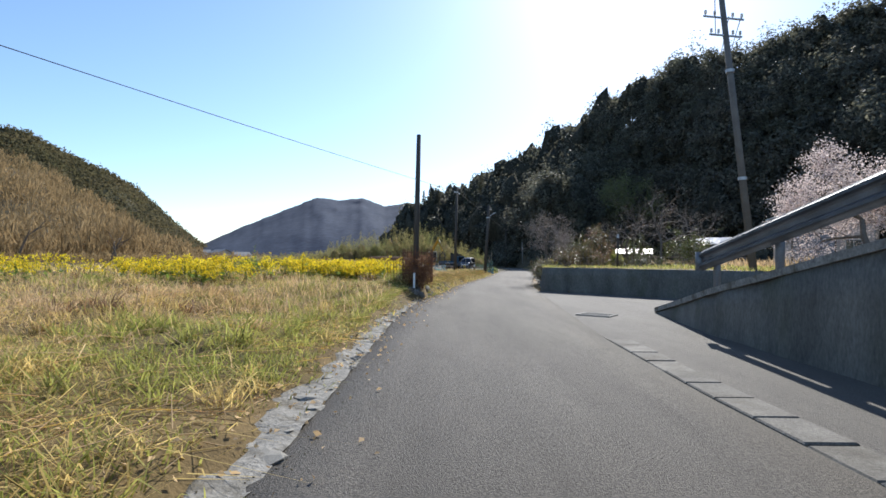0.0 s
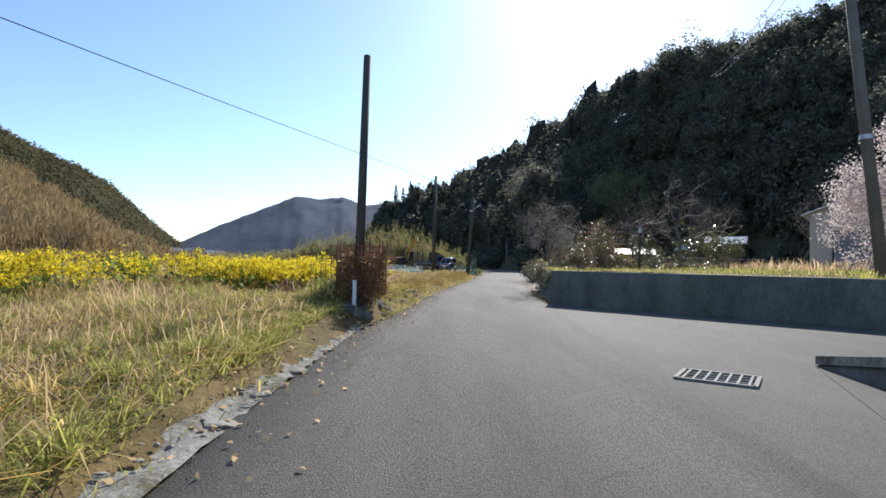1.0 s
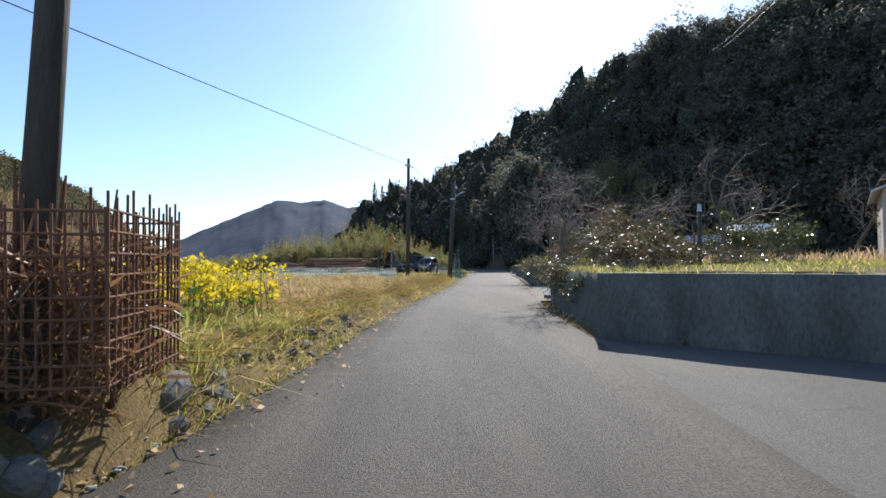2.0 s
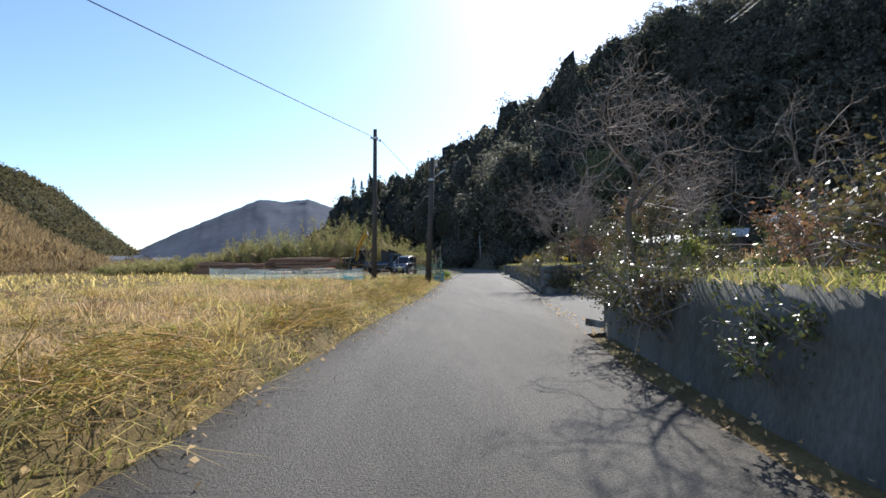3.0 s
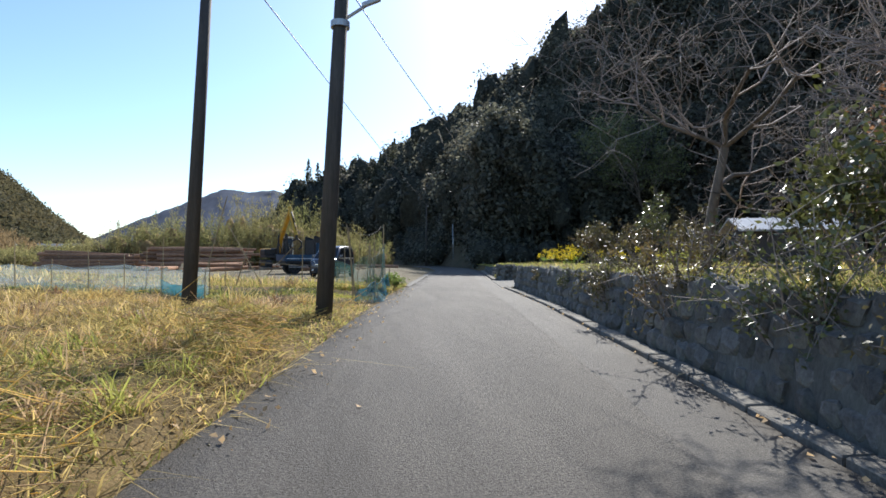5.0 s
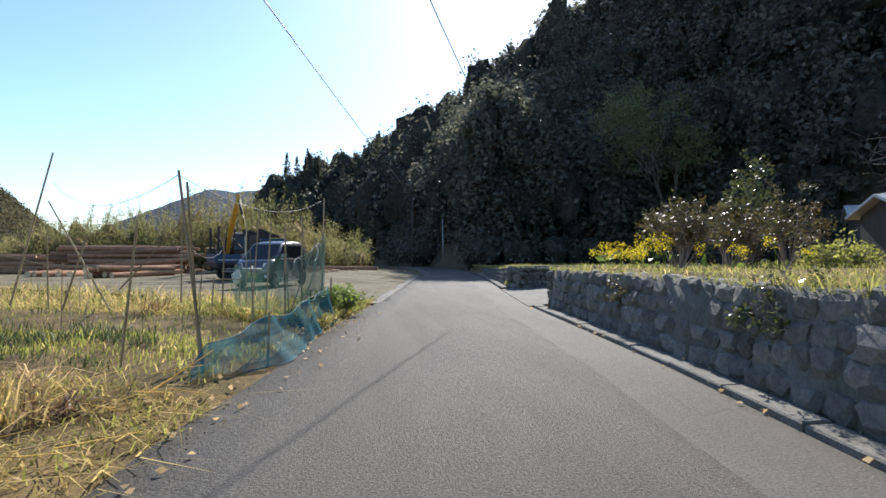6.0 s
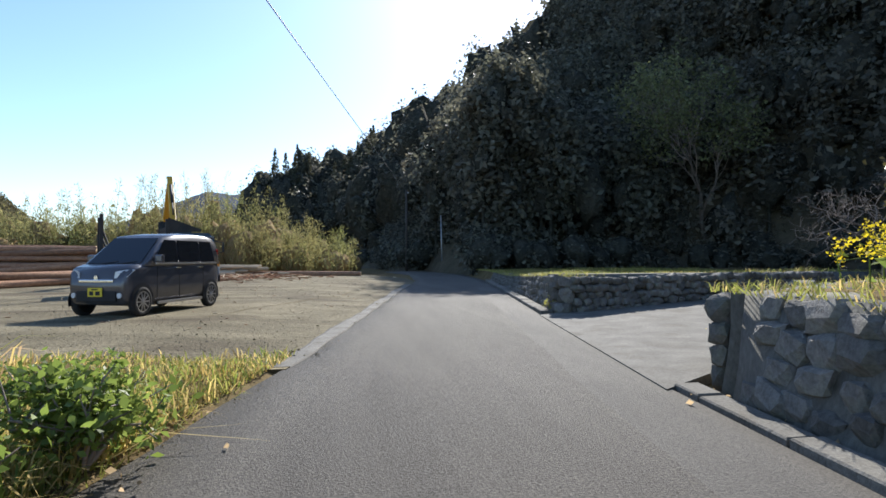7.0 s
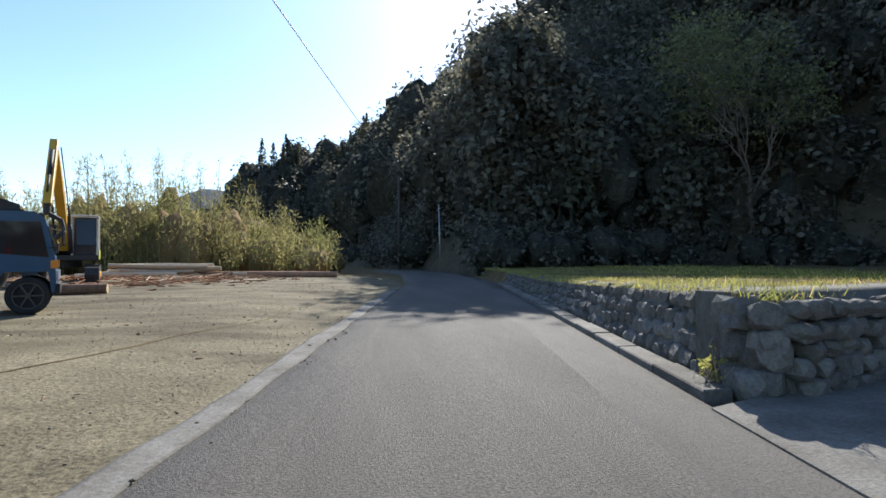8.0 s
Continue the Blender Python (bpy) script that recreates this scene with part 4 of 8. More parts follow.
utility_pole((-0.85, 17.15, 0.2), (-0.8, 17.55, 5.17), 0.095, 0.07, M_POLE, "dark weathered wooden pole rising from a rusty wire cage", [])
utility_pole((1.07, 48.65, 0.05), (1.2, 49.4, 7.75), 0.13, 0.095, M_POLE, "dark wooden utility pole in the dry grass", [("knob", 7.35, -0.2), ("knob", 7.2, 0.24), ("clamp", 7.3)])
utility_pole((3.58, 47.25, 0.02), (3.88, 47.15, 5.92), 0.14, 0.11, M_POLE, "dark utility pole with a small street lamp arm", [("bracket", 4.95, (0.5, -0.1, 0.32)), ("clamp", 4.9), ("knob", 5.6, 0.2)])
utility_pole((10.25, 18.3, 0.9), (9.25, 18.4, 10.1), 0.125, 0.09, M_POLEC, "grey concrete utility pole with crossarms in the field", [("crossarm", 9.4, 0.75, 10), ("crossarm", 8.8, 0.6, 10), ("clamp", 7.6), ("clamp", 4.0)])
utility_pole((11.5, 101.3, -0.05), (11.5, 101.3, 7.15), 0.12, 0.09, M_POLE, "dark wooden utility pole in the forest's shade", [("knob", 6.9, 0.15)])
utility_pole((13.95, 97.0, -0.05), (13.85, 97.0, 4.6), 0.06, 0.045, M_STEEL, "pale slim steel pole at the forest's edge", [("clamp", 4.3)])
utility_pole((-20.0, -1.5, 0.0), (-20.0, -1.5, 7.8), 0.14, 0.1, M_POLE, "dark wooden utility pole out in the field", [("knob", 7.4, 0.15)])


def cable(a, b, sag, r=0.014, label="thin black overhead cable between two poles"):
    n = 24
    a, b = np.array(a, float), np.array(b, float)
    pts = [a + (b - a) * (i / n) - np.array([0, 0, 4 * sag * (i / n) * (1 - i / n)]) for i in range(n + 1)]
    v, f = pipe_arrays(pts, r)
    tagged(new("overhead_cable", np_mesh("overhead_cable", v, f, M_WIRE)), label, "cable", group="overhead cables")


cable((1.0, 49.3, 7.4), (-20.0, -1.5, 7.4), 0.15, 0.016)
cable((1.42, 49.3, 7.25), (11.6, 101.3, 6.9), 0.14, 0.016)
cable((9.5, 18.4, 9.45), (36, 75, 25), 0.8, 0.016)
cable((9.95, 18.5, 9.45), (36.6, 75, 25), 0.8, 0.016)
cable((9.05, 18.4, 8.85), (-20, -40, 9.0), 0.5, 0.014)
cable((3.9, 47.15, 5.6), (9.0, 60, 4.6), 0.2, 0.01)

# ---- marker post and rebar cage at the pole's foot ----
mp = thing("marker_post", "white painted boundary post beside a stone bank", "marker post", pose(-0.86, 16.72, 0.0))
bm = bmesh.new()
box(bm, -0.032, -0.032, 0.1, 0.032, 0.032, 0.8, 0.006)
part("shaft", bm, M_WHITE, mp)
bm = bmesh.new()
box(bm, -0.034, -0.034, 0.8, 0.034, 0.034, 0.87, 0.01)
part("cap", bm, M_RUST, mp, "red-brown post cap")

cage = thing("wire_cage", "rusty welded-wire mesh cage round the pole's foot", "wire cage", pose(-0.8, 17.42, 0.4, 0, 0, 4))
for (ax, ay), (bx, by) in (((-0.45, -0.5), (0.45, -0.5)), ((0.45, -0.5), (0.45, 0.5)), ((0.45, 0.5), (-0.45, 0.5)), ((-0.45, 0.5), (-0.45, -0.5))):
    segs = []
    for i in range(15):
        u = i / 14
        x, y = ax + (bx - ax) * u, ay + (by - ay) * u
        wob = rng.normal(0, 0.008, 2)
        segs.append(((x, y, 0.12), (x + wob[0], y + wob[1], 1.08 + rng.uniform(-0.06, 0.08)), 0.008, 0.008))
    for k in range(9):
        z = 0.16 + k * 0.108
        segs.append(((ax, ay, z), (bx, by, z + rng.normal(0, 0.01)), 0.008, 0.008))
    v, f = limb_arrays(segs, 5)
    part("mesh_panel", np_mesh("mesh_panel", v, f, M_RUST), M_RUST, cage)
segs = [((-0.45 - 0.09 * i, -0.5 + 0.1 * math.sin(i * 3), -0.1), (-0.47 - 0.09 * i, -0.45, 0.85 + 0.2 * math.sin(i * 2)), 0.007, 0.006) for i in range(1, 6)]
for i in range(14):
    a = rng.uniform(0, 6.28)
    segs.append(((0.25 * math.cos(a), 0.25 * math.sin(a), -0.1), (0.34 * math.cos(a + 0.4), 0.34 * math.sin(a + 0.4), rng.uniform(0.9, 1.3)), 0.012, 0.006))
rv = np.random.default_rng(46)
VP = np.stack([rv.uniform(-0.42, 0.42, 2600), rv.uniform(-0.47, 0.47, 2600), rv.uniform(0.0, 0.85, 2600)], 1)
vines = spray_arrays(VP, rv.uniform(0.08, 0.35, 2600), rv.uniform(0.008, 0.024, 2600), rv, 0.4, 0.6)
tagged(part("dead_vines", np_mesh("dead_vines", *vines, M_REDSHRUB), M_REDSHRUB, cage, "withered red-brown vines filling the cage"), kind="stuff")
for sg in segs:
    part("rod", np_mesh("rod", *limb_arrays([sg], 6), M_RUST), M_RUST, cage, "loose rusty rod")

# ---- grass and weeds ----


def wavy(x, y, f, ph):
    return 0.5 + 0.25 * (np.sin(x * f + ph) * np.cos(y * f * 0.83 - ph) + np.sin((x + y) * f * 0.57 + 2 * ph))


def garden_far(x):
    return 53.85 + (4.95 - np.asarray(x)) * 0.55


def in_garden(x, y):
    edge = 50.1 + (4.2 - x) * 0.495
    return (y > edge - 0.2) & (x < 5.3) & (x > -7.5) & (y < garden_far(x))


def field_blades(seed, n, d0, d1, y0, y1, h, w, lean, choose):
    """Blades on the left-hand field, d0 to d1 metres off the lane's edge."""
    r = np.random.default_rng(seed)
    y = r.uniform(y0, y1, n)
    x = along(LEFT, y) - d0 - (d1 - d0) * r.uniform(0, 1, n) ** 1.15
    ok = ~in_garden(x, y) & ~((y > 57.6) & (x > yard_left(y) - 0.2)) & choose(x, y, r) & ~((np.abs(x + 0.85) < 0.3) & (np.abs(y - 16.9) < 0.5)) & ~((y < 17) & (along(LEFT, y) - x < 0.4) & (r.uniform(0, 1, n) > 0.12))
    x, y = x[ok], y[ok]
    tall = h * (0.1 + 0.9 * wavy(x, y, 0.9, 1.3) + 1.0 * wavy(x, y, 3.1, 0.4) ** 2) * r.uniform(0.5, 1.3, len(x))
    P = np.stack([x, y, ground_height(x, y) - 0.03], 1)
    return blade_arrays(P, tall, w * r.uniform(0.6, 1.5, len(x)), r, lean)


def greenish(x, y):
    """Where the field is green rather than dry."""
    near = np.exp(-((along(LEFT, y) - x - 0.9) / 2.1) ** 2)
    return np.clip(0.12 + 0.6 * near * np.interp(y, [0, 9, 13, 30, 40, 46, 60], [1.6, 1.5, 0.55, 0.35, 0.5, 0.9, 1.0]) + 0.5 * (wavy(x, y, 0.45, 2.2) - 0.5) + 0.45 * np.exp(-((y - 16.5) / 4) ** 2) + 0.45 * np.exp(-((y - 7.5) / 3.2) ** 2 - ((x + 3) / 3.5) ** 2), 0.03, 0.85)


V1 = field_blades(31, 74000, 0.12, 7.5, 2.0, 59, 0.165, 0.011, 1.4, lambda x, y, r: r.uniform(0, 1, len(x)) > greenish(x, y))
V2 = field_blades(32, 32000, 6.0, 16, 2.0, 62, 0.23, 0.022, 1.2, lambda x, y, r: r.uniform(0, 1, len(x)) > greenish(x, y) * 0.7)
V3 = field_blades(33, 12000, 15, 60, 2.0, 110, 0.45, 0.09, 0.5, lambda x, y, r: r.uniform(0, 1, len(x)) > 0.15)
tagged(new("dry_grass", np_mesh("dry_grass", *joined(V1, V2, V3), M_DRY)), "straw-coloured dry grass of an uncut field", "grass", kind="stuff")
G1 = field_blades(34, 80000, 0.05, 6.5, 2.0, 59, 0.15, 0.012, 0.8, lambda x, y, r: r.uniform(0, 1, len(x)) < greenish(x, y))
G2 = field_blades(35, 22000, 6.0, 16, 2.0, 62, 0.25, 0.03, 0.5, lambda x, y, r: r.uniform(0, 1, len(x)) < greenish(x, y) * 0.7)
G3 = field_blades(37, 12000, 0.08, 1.5, 5.0, 24, 0.14, 0.011, 0.8, lambda x, y, r: r.uniform(0, 1, len(x)) < 0.9)
G4 = field_blades(38, 11000, 0.42, 3.4, 12.0, 18.5, 0.17, 0.012, 1.0, lambda x, y, r: r.uniform(0, 1, len(x)) < 0.9)
tagged(new("green_grass", np_mesh("green_grass", *joined(G1, G2, G3, G4), M_GREEN)), "low green grass and weeds among the dry stalks", "grass", kind="stuff")


def tall_straw(x, y, r):
    patch = np.exp(-(((x + 5.0) / 3.4) ** 2 + ((y - 12.0) / 3.0) ** 2)) + 0.5 * np.exp(-(((x + 9) / 5) ** 2 + ((y - 14) / 4) ** 2)) + 0.55 * np.exp(-(((x + 2.2) / 3.0) ** 2 + ((y - 33) / 7) ** 2)) + 0.5 * np.exp(-(((x + 4) / 4.0) ** 2 + ((y - 42) / 5) ** 2))
    return r.uniform(0, 1, len(x)) < patch * (0.5 + wavy(x, y, 1.9, 0.3))


S1 = field_blades(36, 75000, 0.6, 13, 3, 50, 0.38, 0.013, 0.7, tall_straw)
tagged(new("rust_straw_grass", np_mesh("rust_straw_grass", *S1, M_STRAW)), "tall rust-coloured withered grass in patches", "grass", kind="stuff")

# flattened stalks matted over the field
r = np.random.default_rng(43)
n = 7000
my = 2.5 + 50 * r.uniform(0, 1, n) ** 1.3
mx = along(LEFT, my) - 0.35 - r.uniform(0, 1, n) ** 1.2 * 9
clump = np.round(mx * 1.4) * 12.9 + np.round(my * 1.4) * 78.2
a = (np.sin(clump) * 43758.5) % 6.283 + r.normal(0, 0.5, n)
L = r.uniform(0.12, 0.42, n)
P = np.stack([mx, my, ground_height(mx, my) + r.uniform(0.0, 0.13, n)], 1)
D = np.stack([np.cos(a), np.sin(a), r.normal(0, 0.18, n)], 1) * L[:, None]
keep = ~in_garden(mx, my)
v, f = limb_arrays([(p, p + d, 0.004, 0.0025) for p, d in zip(P[keep], D[keep])], 3)
sel = np.where(wavy(mx, my, 0.7, 0.9) + r.normal(0, 0.12, n) > 0.58, 1, 0)[keep]
tagged(new("matted_straw", np_mesh("matted_straw", v, f, [M_DRY, M_STRAW], np.repeat(sel, len(f) // keep.sum()))), "flattened dry stalks matted over the field", "straw", kind="stuff")

# tussocks standing out of the field: arching blades from one root
r = np.random.default_rng(44)
ty_ = 4 + 48 * r.uniform(0, 1, 620) ** 1.25
tx_ = along(LEFT, ty_) - 0.5 - r.uniform(0, 1, 620) ** 1.2 * 10
ok = ~in_garden(tx_, ty_)
tx_, ty_ = tx_[ok], ty_[ok]
kind_ = np.where(r.uniform(0, 1, len(tx_)) < greenish(tx_, ty_), 1, np.where(r.uniform(0, 1, len(tx_)) < 0.45, 2, 0))
root = np.repeat(np.arange(len(tx_)), 34)
P = np.stack([tx_[root] + r.normal(0, 0.07, len(root)), ty_[root] + r.normal(0, 0.07, len(root)), np.zeros(len(root))], 1)
P[:, 2] = ground_height(P[:, 0], P[:, 1]) - 0.02
gv, gf = blade_arrays(P, (0.16 + 0.2 * r.uniform(0, 1, len(tx_)))[root] * r.uniform(0.6, 1.2, len(root)), 0.013, r, 0.85)
tagged(new("grass_tussocks", np_mesh("grass_tussocks", gv, gf, [M_DRY, M_GREEN, M_STRAW], np.tile(kind_[root], 3))), "tufts of arching dry and green grass in the field", "grass", kind="stuff")

# coarse arching clumps and withered weeds that break up the field
r = np.random.default_rng(47)
cy_ = 5 + 52 * r.uniform(0, 1, 560) ** 1.15
cx_ = along(LEFT, cy_) - 0.7 - r.uniform(0, 1, 560) ** 1.1 * 13
ok = ~in_garden(cx_, cy_) & ~((cy_ > 57) & (cx_ > yard_left(cy_) - 0.3)) & (wavy(cx_, cy_, 0.8, 0.3) > 0.38)
cx_, cy_ = cx_[ok], cy_[ok]
kind_ = np.where(r.uniform(0, 1, len(cx_)) < greenish(cx_, cy_) * 0.8, 1, r.choice([0, 0, 2, 3], len(cx_)))
root = np.repeat(np.arange(len(cx_)), 46)
P = np.stack([cx_[root] + r.normal(0, 0.11, len(root)), cy_[root] + r.normal(0, 0.11, len(root)), np.zeros(len(root))], 1)
P[:, 2] = ground_height(P[:, 0], P[:, 1]) - 0.02
gv, gf = blade_arrays(P, (0.2 + 0.34 * r.uniform(0, 1, len(cx_)) ** 1.6)[root] * r.uniform(0.5, 1.2, len(root)), 0.017, r, 0.95)
tagged(new("grass_clumps", np_mesh("grass_clumps", gv, gf, [M_DRY, M_GREEN, M_STRAW, M_REDSHRUB], np.tile(kind_[root], 3))), "coarse arching clumps of dry grass and withered weeds", "grass", kind="stuff")
r = np.random.default_rng(48)
n = 1500
sy_ = 18 + 36 * r.uniform(0, 1, n)
sx_ = along(LEFT, sy_) - 0.4 - r.uniform(0, 1, n) ** 1.6 * 7
ok = ~in_garden(sx_, sy_) & (wavy(sx_, sy_, 1.3, 2.0) > 0.45)
P = np.stack([sx_, sy_, ground_height(sx_, sy_) + 0.02], 1)[ok]
a = r.uniform(0, 6.283, len(P))
D = np.stack([np.cos(a), np.sin(a), np.abs(r.normal(0.1, 0.35, len(P)))], 1) * r.uniform(0.25, 0.75, (len(P), 1))
v, f = limb_arrays([(p, p + d, 0.006, 0.003) for p, d in zip(P, D)], 3)
tagged(new("cut_stalks", np_mesh("cut_stalks", v, f, M_DRY)), "long broken pale stalks lying across the field", "straw", kind="stuff")

# thatch of fallen blades close to the lane
T1 = field_blades(49, 42000, 0.1, 5.5, 2.0, 57, 0.2, 0.012, 2.2, lambda x, y, r: wavy(x, y, 1.7, 0.8) + r.normal(0, 0.15, len(x)) > 0.42)
tagged(new("grass_thatch", np_mesh("grass_thatch", *T1, M_DRY)), "fallen pale grass blades thatched along the verge", "grass", kind="stuff")

# heaps of cut straw by the verge
r = np.random.default_rng(41)
hy = r.uniform(22, 47, 7600)
hx = along(LEFT, hy) - 0.22 - np.abs(r.normal(0, 0.75, len(hy)))
ok = (wavy(hx, hy, 2.1, 0.7) + r.normal(0, 0.1, len(hx)) > 0.5)
hx, hy = hx[ok], hy[ok]
hz_ = ground_height(hx, hy) + r.uniform(0, 0.3, len(hx)) * (0.3 + wavy(hx, hy, 2.1, 0.7))
P = np.stack([hx, hy, hz_], 1)
a = r.uniform(0, 2 * np.pi, len(P))
D = np.stack([np.cos(a), np.sin(a), r.normal(0, 0.3, len(P))], 1) * r.uniform(0.08, 0.42, (len(P), 1))
v, f = limb_arrays([(p, p + d, 0.0042, 0.0024) for p, d in zip(P, D)], 3)
tagged(new("straw_heap", np_mesh("straw_heap", v, f, [M_DRY, M_STRAW, M_GREEN], np.repeat(r.choice([0, 0, 1, 2], len(P)), len(f) // len(P)))), "loose heaps of cut dry stalks on the verge", "straw", kind="stuff")


def rape(name, spots, label, seed, height, petal=1.0, more=1):
    """Flowering rape: thin stems, a few leaves and yellow flower heads."""
    r = np.random.default_rng(seed)
    P = []
    for (cx, cy, sx, sy, n) in spots:
        P.append(np.stack([r.normal(cx, sx, n), r.normal(cy, sy, n)], 1))
    P = np.concatenate(P)
    if len(P) > 200:
        P = P[wavy(P[:, 0], P[:, 1], 1.1, 0.4) + r.normal(0, 0.12, len(P)) > 0.35]
    P = np.concatenate([P, ground_height(P[:, 0], P[:, 1])[:, None]], 1)
    h = height * r.uniform(0.55, 1.15, len(P))
    segs, heads, leaves = [], [], []
    for p, hh in zip(P, h):
        top = p + np.array([r.normal(0, 0.08), r.normal(0, 0.08), hh])
        segs.append((p, top, 0.008, 0.004))
        for k in range(4):
            u = r.uniform(0.45, 0.9)
            q = p + (top - p) * u
            e = q + np.array([r.normal(0, 0.12), r.normal(0, 0.12), r.uniform(0.1, 0.3) * hh])
            segs.append((q, e, 0.005, 0.003))
            heads += [e + r.normal(0, 0.035, 3) for _ in range(5 * more)]
        heads += [top + r.normal(0, 0.04, 3) for _ in range(7 * more)]
        leaves += [p + (top - p) * r.uniform(0.05, 0.6) + r.normal(0, 0.06, 3) for _ in range(1)]
    sv, sf = limb_arrays(segs, 3)
    hv, hf = leaf_arrays(np.array(heads), petal * r.uniform(0.04, 0.085, len(heads)), r, 0.3)
    lv, lf = leaf_arrays(np.array(leaves), r.uniform(0.08, 0.2, len(leaves)), r, 0.3, 1.4)
    V, F = joined((sv, sf), (lv, lf), (hv, hf))
    ind = np.concatenate([np.zeros(len(sf) + len(lf), int), np.ones(len(hf), int)])
    return tagged(new(name, np_mesh(name, V, F, [M_LUSH, M_RAPE], ind)), label, "rape flowers", kind="stuff")


rape("rape_flowers", [(-3.3, 22.6, 0.9, 0.9, 330), (-5.2, 22.0, 1.0, 1.0, 330), (-9.3, 18.9, 1.6, 0.8, 240), (-13.5, 18.9, 2.4, 1.2, 170), (-20, 20, 4.0, 2.2, 150), (-7.0, 17.6, 0.8, 0.5, 60), (-1.7, 21.0, 0.5, 0.8, 60)],
     "bright yellow flowering rape standing in the field", 51, 0.7)
rape("rape_clump", [(10.7, 55.4, 0.35, 0.6, 11), (11.6, 56.8, 0.5, 0.4, 14), (12.6, 55.0, 0.6, 0.5, 5)], "yellow flowering rape on the wall's grassy top", 52, 0.5, 0.5, 3)

# right-hand fields: short yellow-green grass with taller brown weeds behind
r = np.random.default_rng(61)
y = np.concatenate([r.uniform(5, 60, 34000), r.uniform(62, 86, 24000)])
x = along(RIGHT, y) + 0.42 + np.where(y > 61, 11, 16) * r.uniform(0, 1, len(y)) ** 1.7
s_ = (x - CORNER[0]) * 0.724 + (y - CORNER[1]) * 0.69
ok = (s_ > 0.12) & ~pull_in(x, y, 0.12) & ~((y > drive_near(x) - 0.1) & (y < drive_far(x) + 0.1) & (y > 40))
x, y = x[ok], y[ok]
top = np.maximum(ground_height(x, y), np.where(x - along(RIGHT, y) < 1.4, field_height(y) - 0.01, 0))
top = np.where((s_[ok] < 1.3), 0.94, top)
dist_ = x - along(RIGHT, y)
hgt = r.uniform(0.05, 0.16, len(x)) * (0.6 + 0.8 * wavy(x, y, 1.2, 0.2)) * np.where(dist_ > 6, 1.6, 1.0)
gv, gf = blade_arrays(np.stack([x, y, top - 0.02], 1), hgt * np.where(y > 61, 0.75, 1.0), np.where(dist_ > 5, 0.026, np.where(y > 61, 0.009, 0.013)), r, 0.8)
mixsel = r.uniform(0, 1, len(x)) < np.clip(0.78 + 0.5 * (wavy(x, y, 0.6, 1.0) - 0.5), 0.2, 0.92)
ind = np.tile(np.where(mixsel, 0, 1), 3)
tagged(new("field_grass", np_mesh("field_grass", gv, gf, [M_GREEN, M_DRY], ind)), "short sunlit yellow-green grass on the walled field", "grass", kind="stuff")
# grass hanging over the walls' top edges
r = np.random.default_rng(63)
y = np.concatenate([r.uniform(24, 56.6, 5200), r.uniform(62.9, 80, 3900)])
x = along(RIGHT, y) + 0.33 + r.uniform(0.0, 0.45, len(y)) + np.where(y > 60, 0.15, 0.1)
keep = ~pull_in(x, y, 0.25)
x, y = x[keep], y[keep]
top = np.where(y < 60, field_height(y), np.interp(y, [63.3, 66, 68.8, 72, 80], [0.76, 0.68, 0.58, 0.48, 0.42]))
gv, gf = blade_arrays(np.stack([x, y, top - 0.05], 1), r.uniform(0.07, 0.2, len(y)) * (0.5 + wavy(x, y, 2.3, 0.5)) * np.where(y > 50, 0.6, 1.0), 0.008, r, 1.2)
tagged(new("wall_top_grass", np_mesh("wall_top_grass", gv, gf, [M_GREEN, M_DRY], np.tile((r.uniform(0, 1, len(y)) > 0.68).astype(int), 3))), "tufts of grass hanging over the wall's top", "grass", kind="stuff")
r = np.random.default_rng(62)
y = r.uniform(20, 62, 9000)
x = along(RIGHT, y) + r.uniform(9, 34, len(y))
s_ = (x - CORNER[0]) * 0.724 + (y - CORNER[1]) * 0.69
ok = (s_ > 10) & ~pull_in(x, y, 0.5) & (wavy(x, y, 0.5, 0.9) > 0.4) & (x > along(RIGHT, y) + 11 + 3 * np.sin(y * 0.4))
x, y = x[ok], y[ok]
gv, gf = blade_arrays(np.stack([x, y, ground_height(x, y)], 1), r.uniform(0.3, 0.8, len(x)), 0.05, r, 0.4)
tagged(new("brown_weeds", np_mesh("brown_weeds", gv, gf, M_STRAW)), "rust-brown withered weeds at the field's back", "weeds", kind="stuff")

# ---- trees and shrubs ----


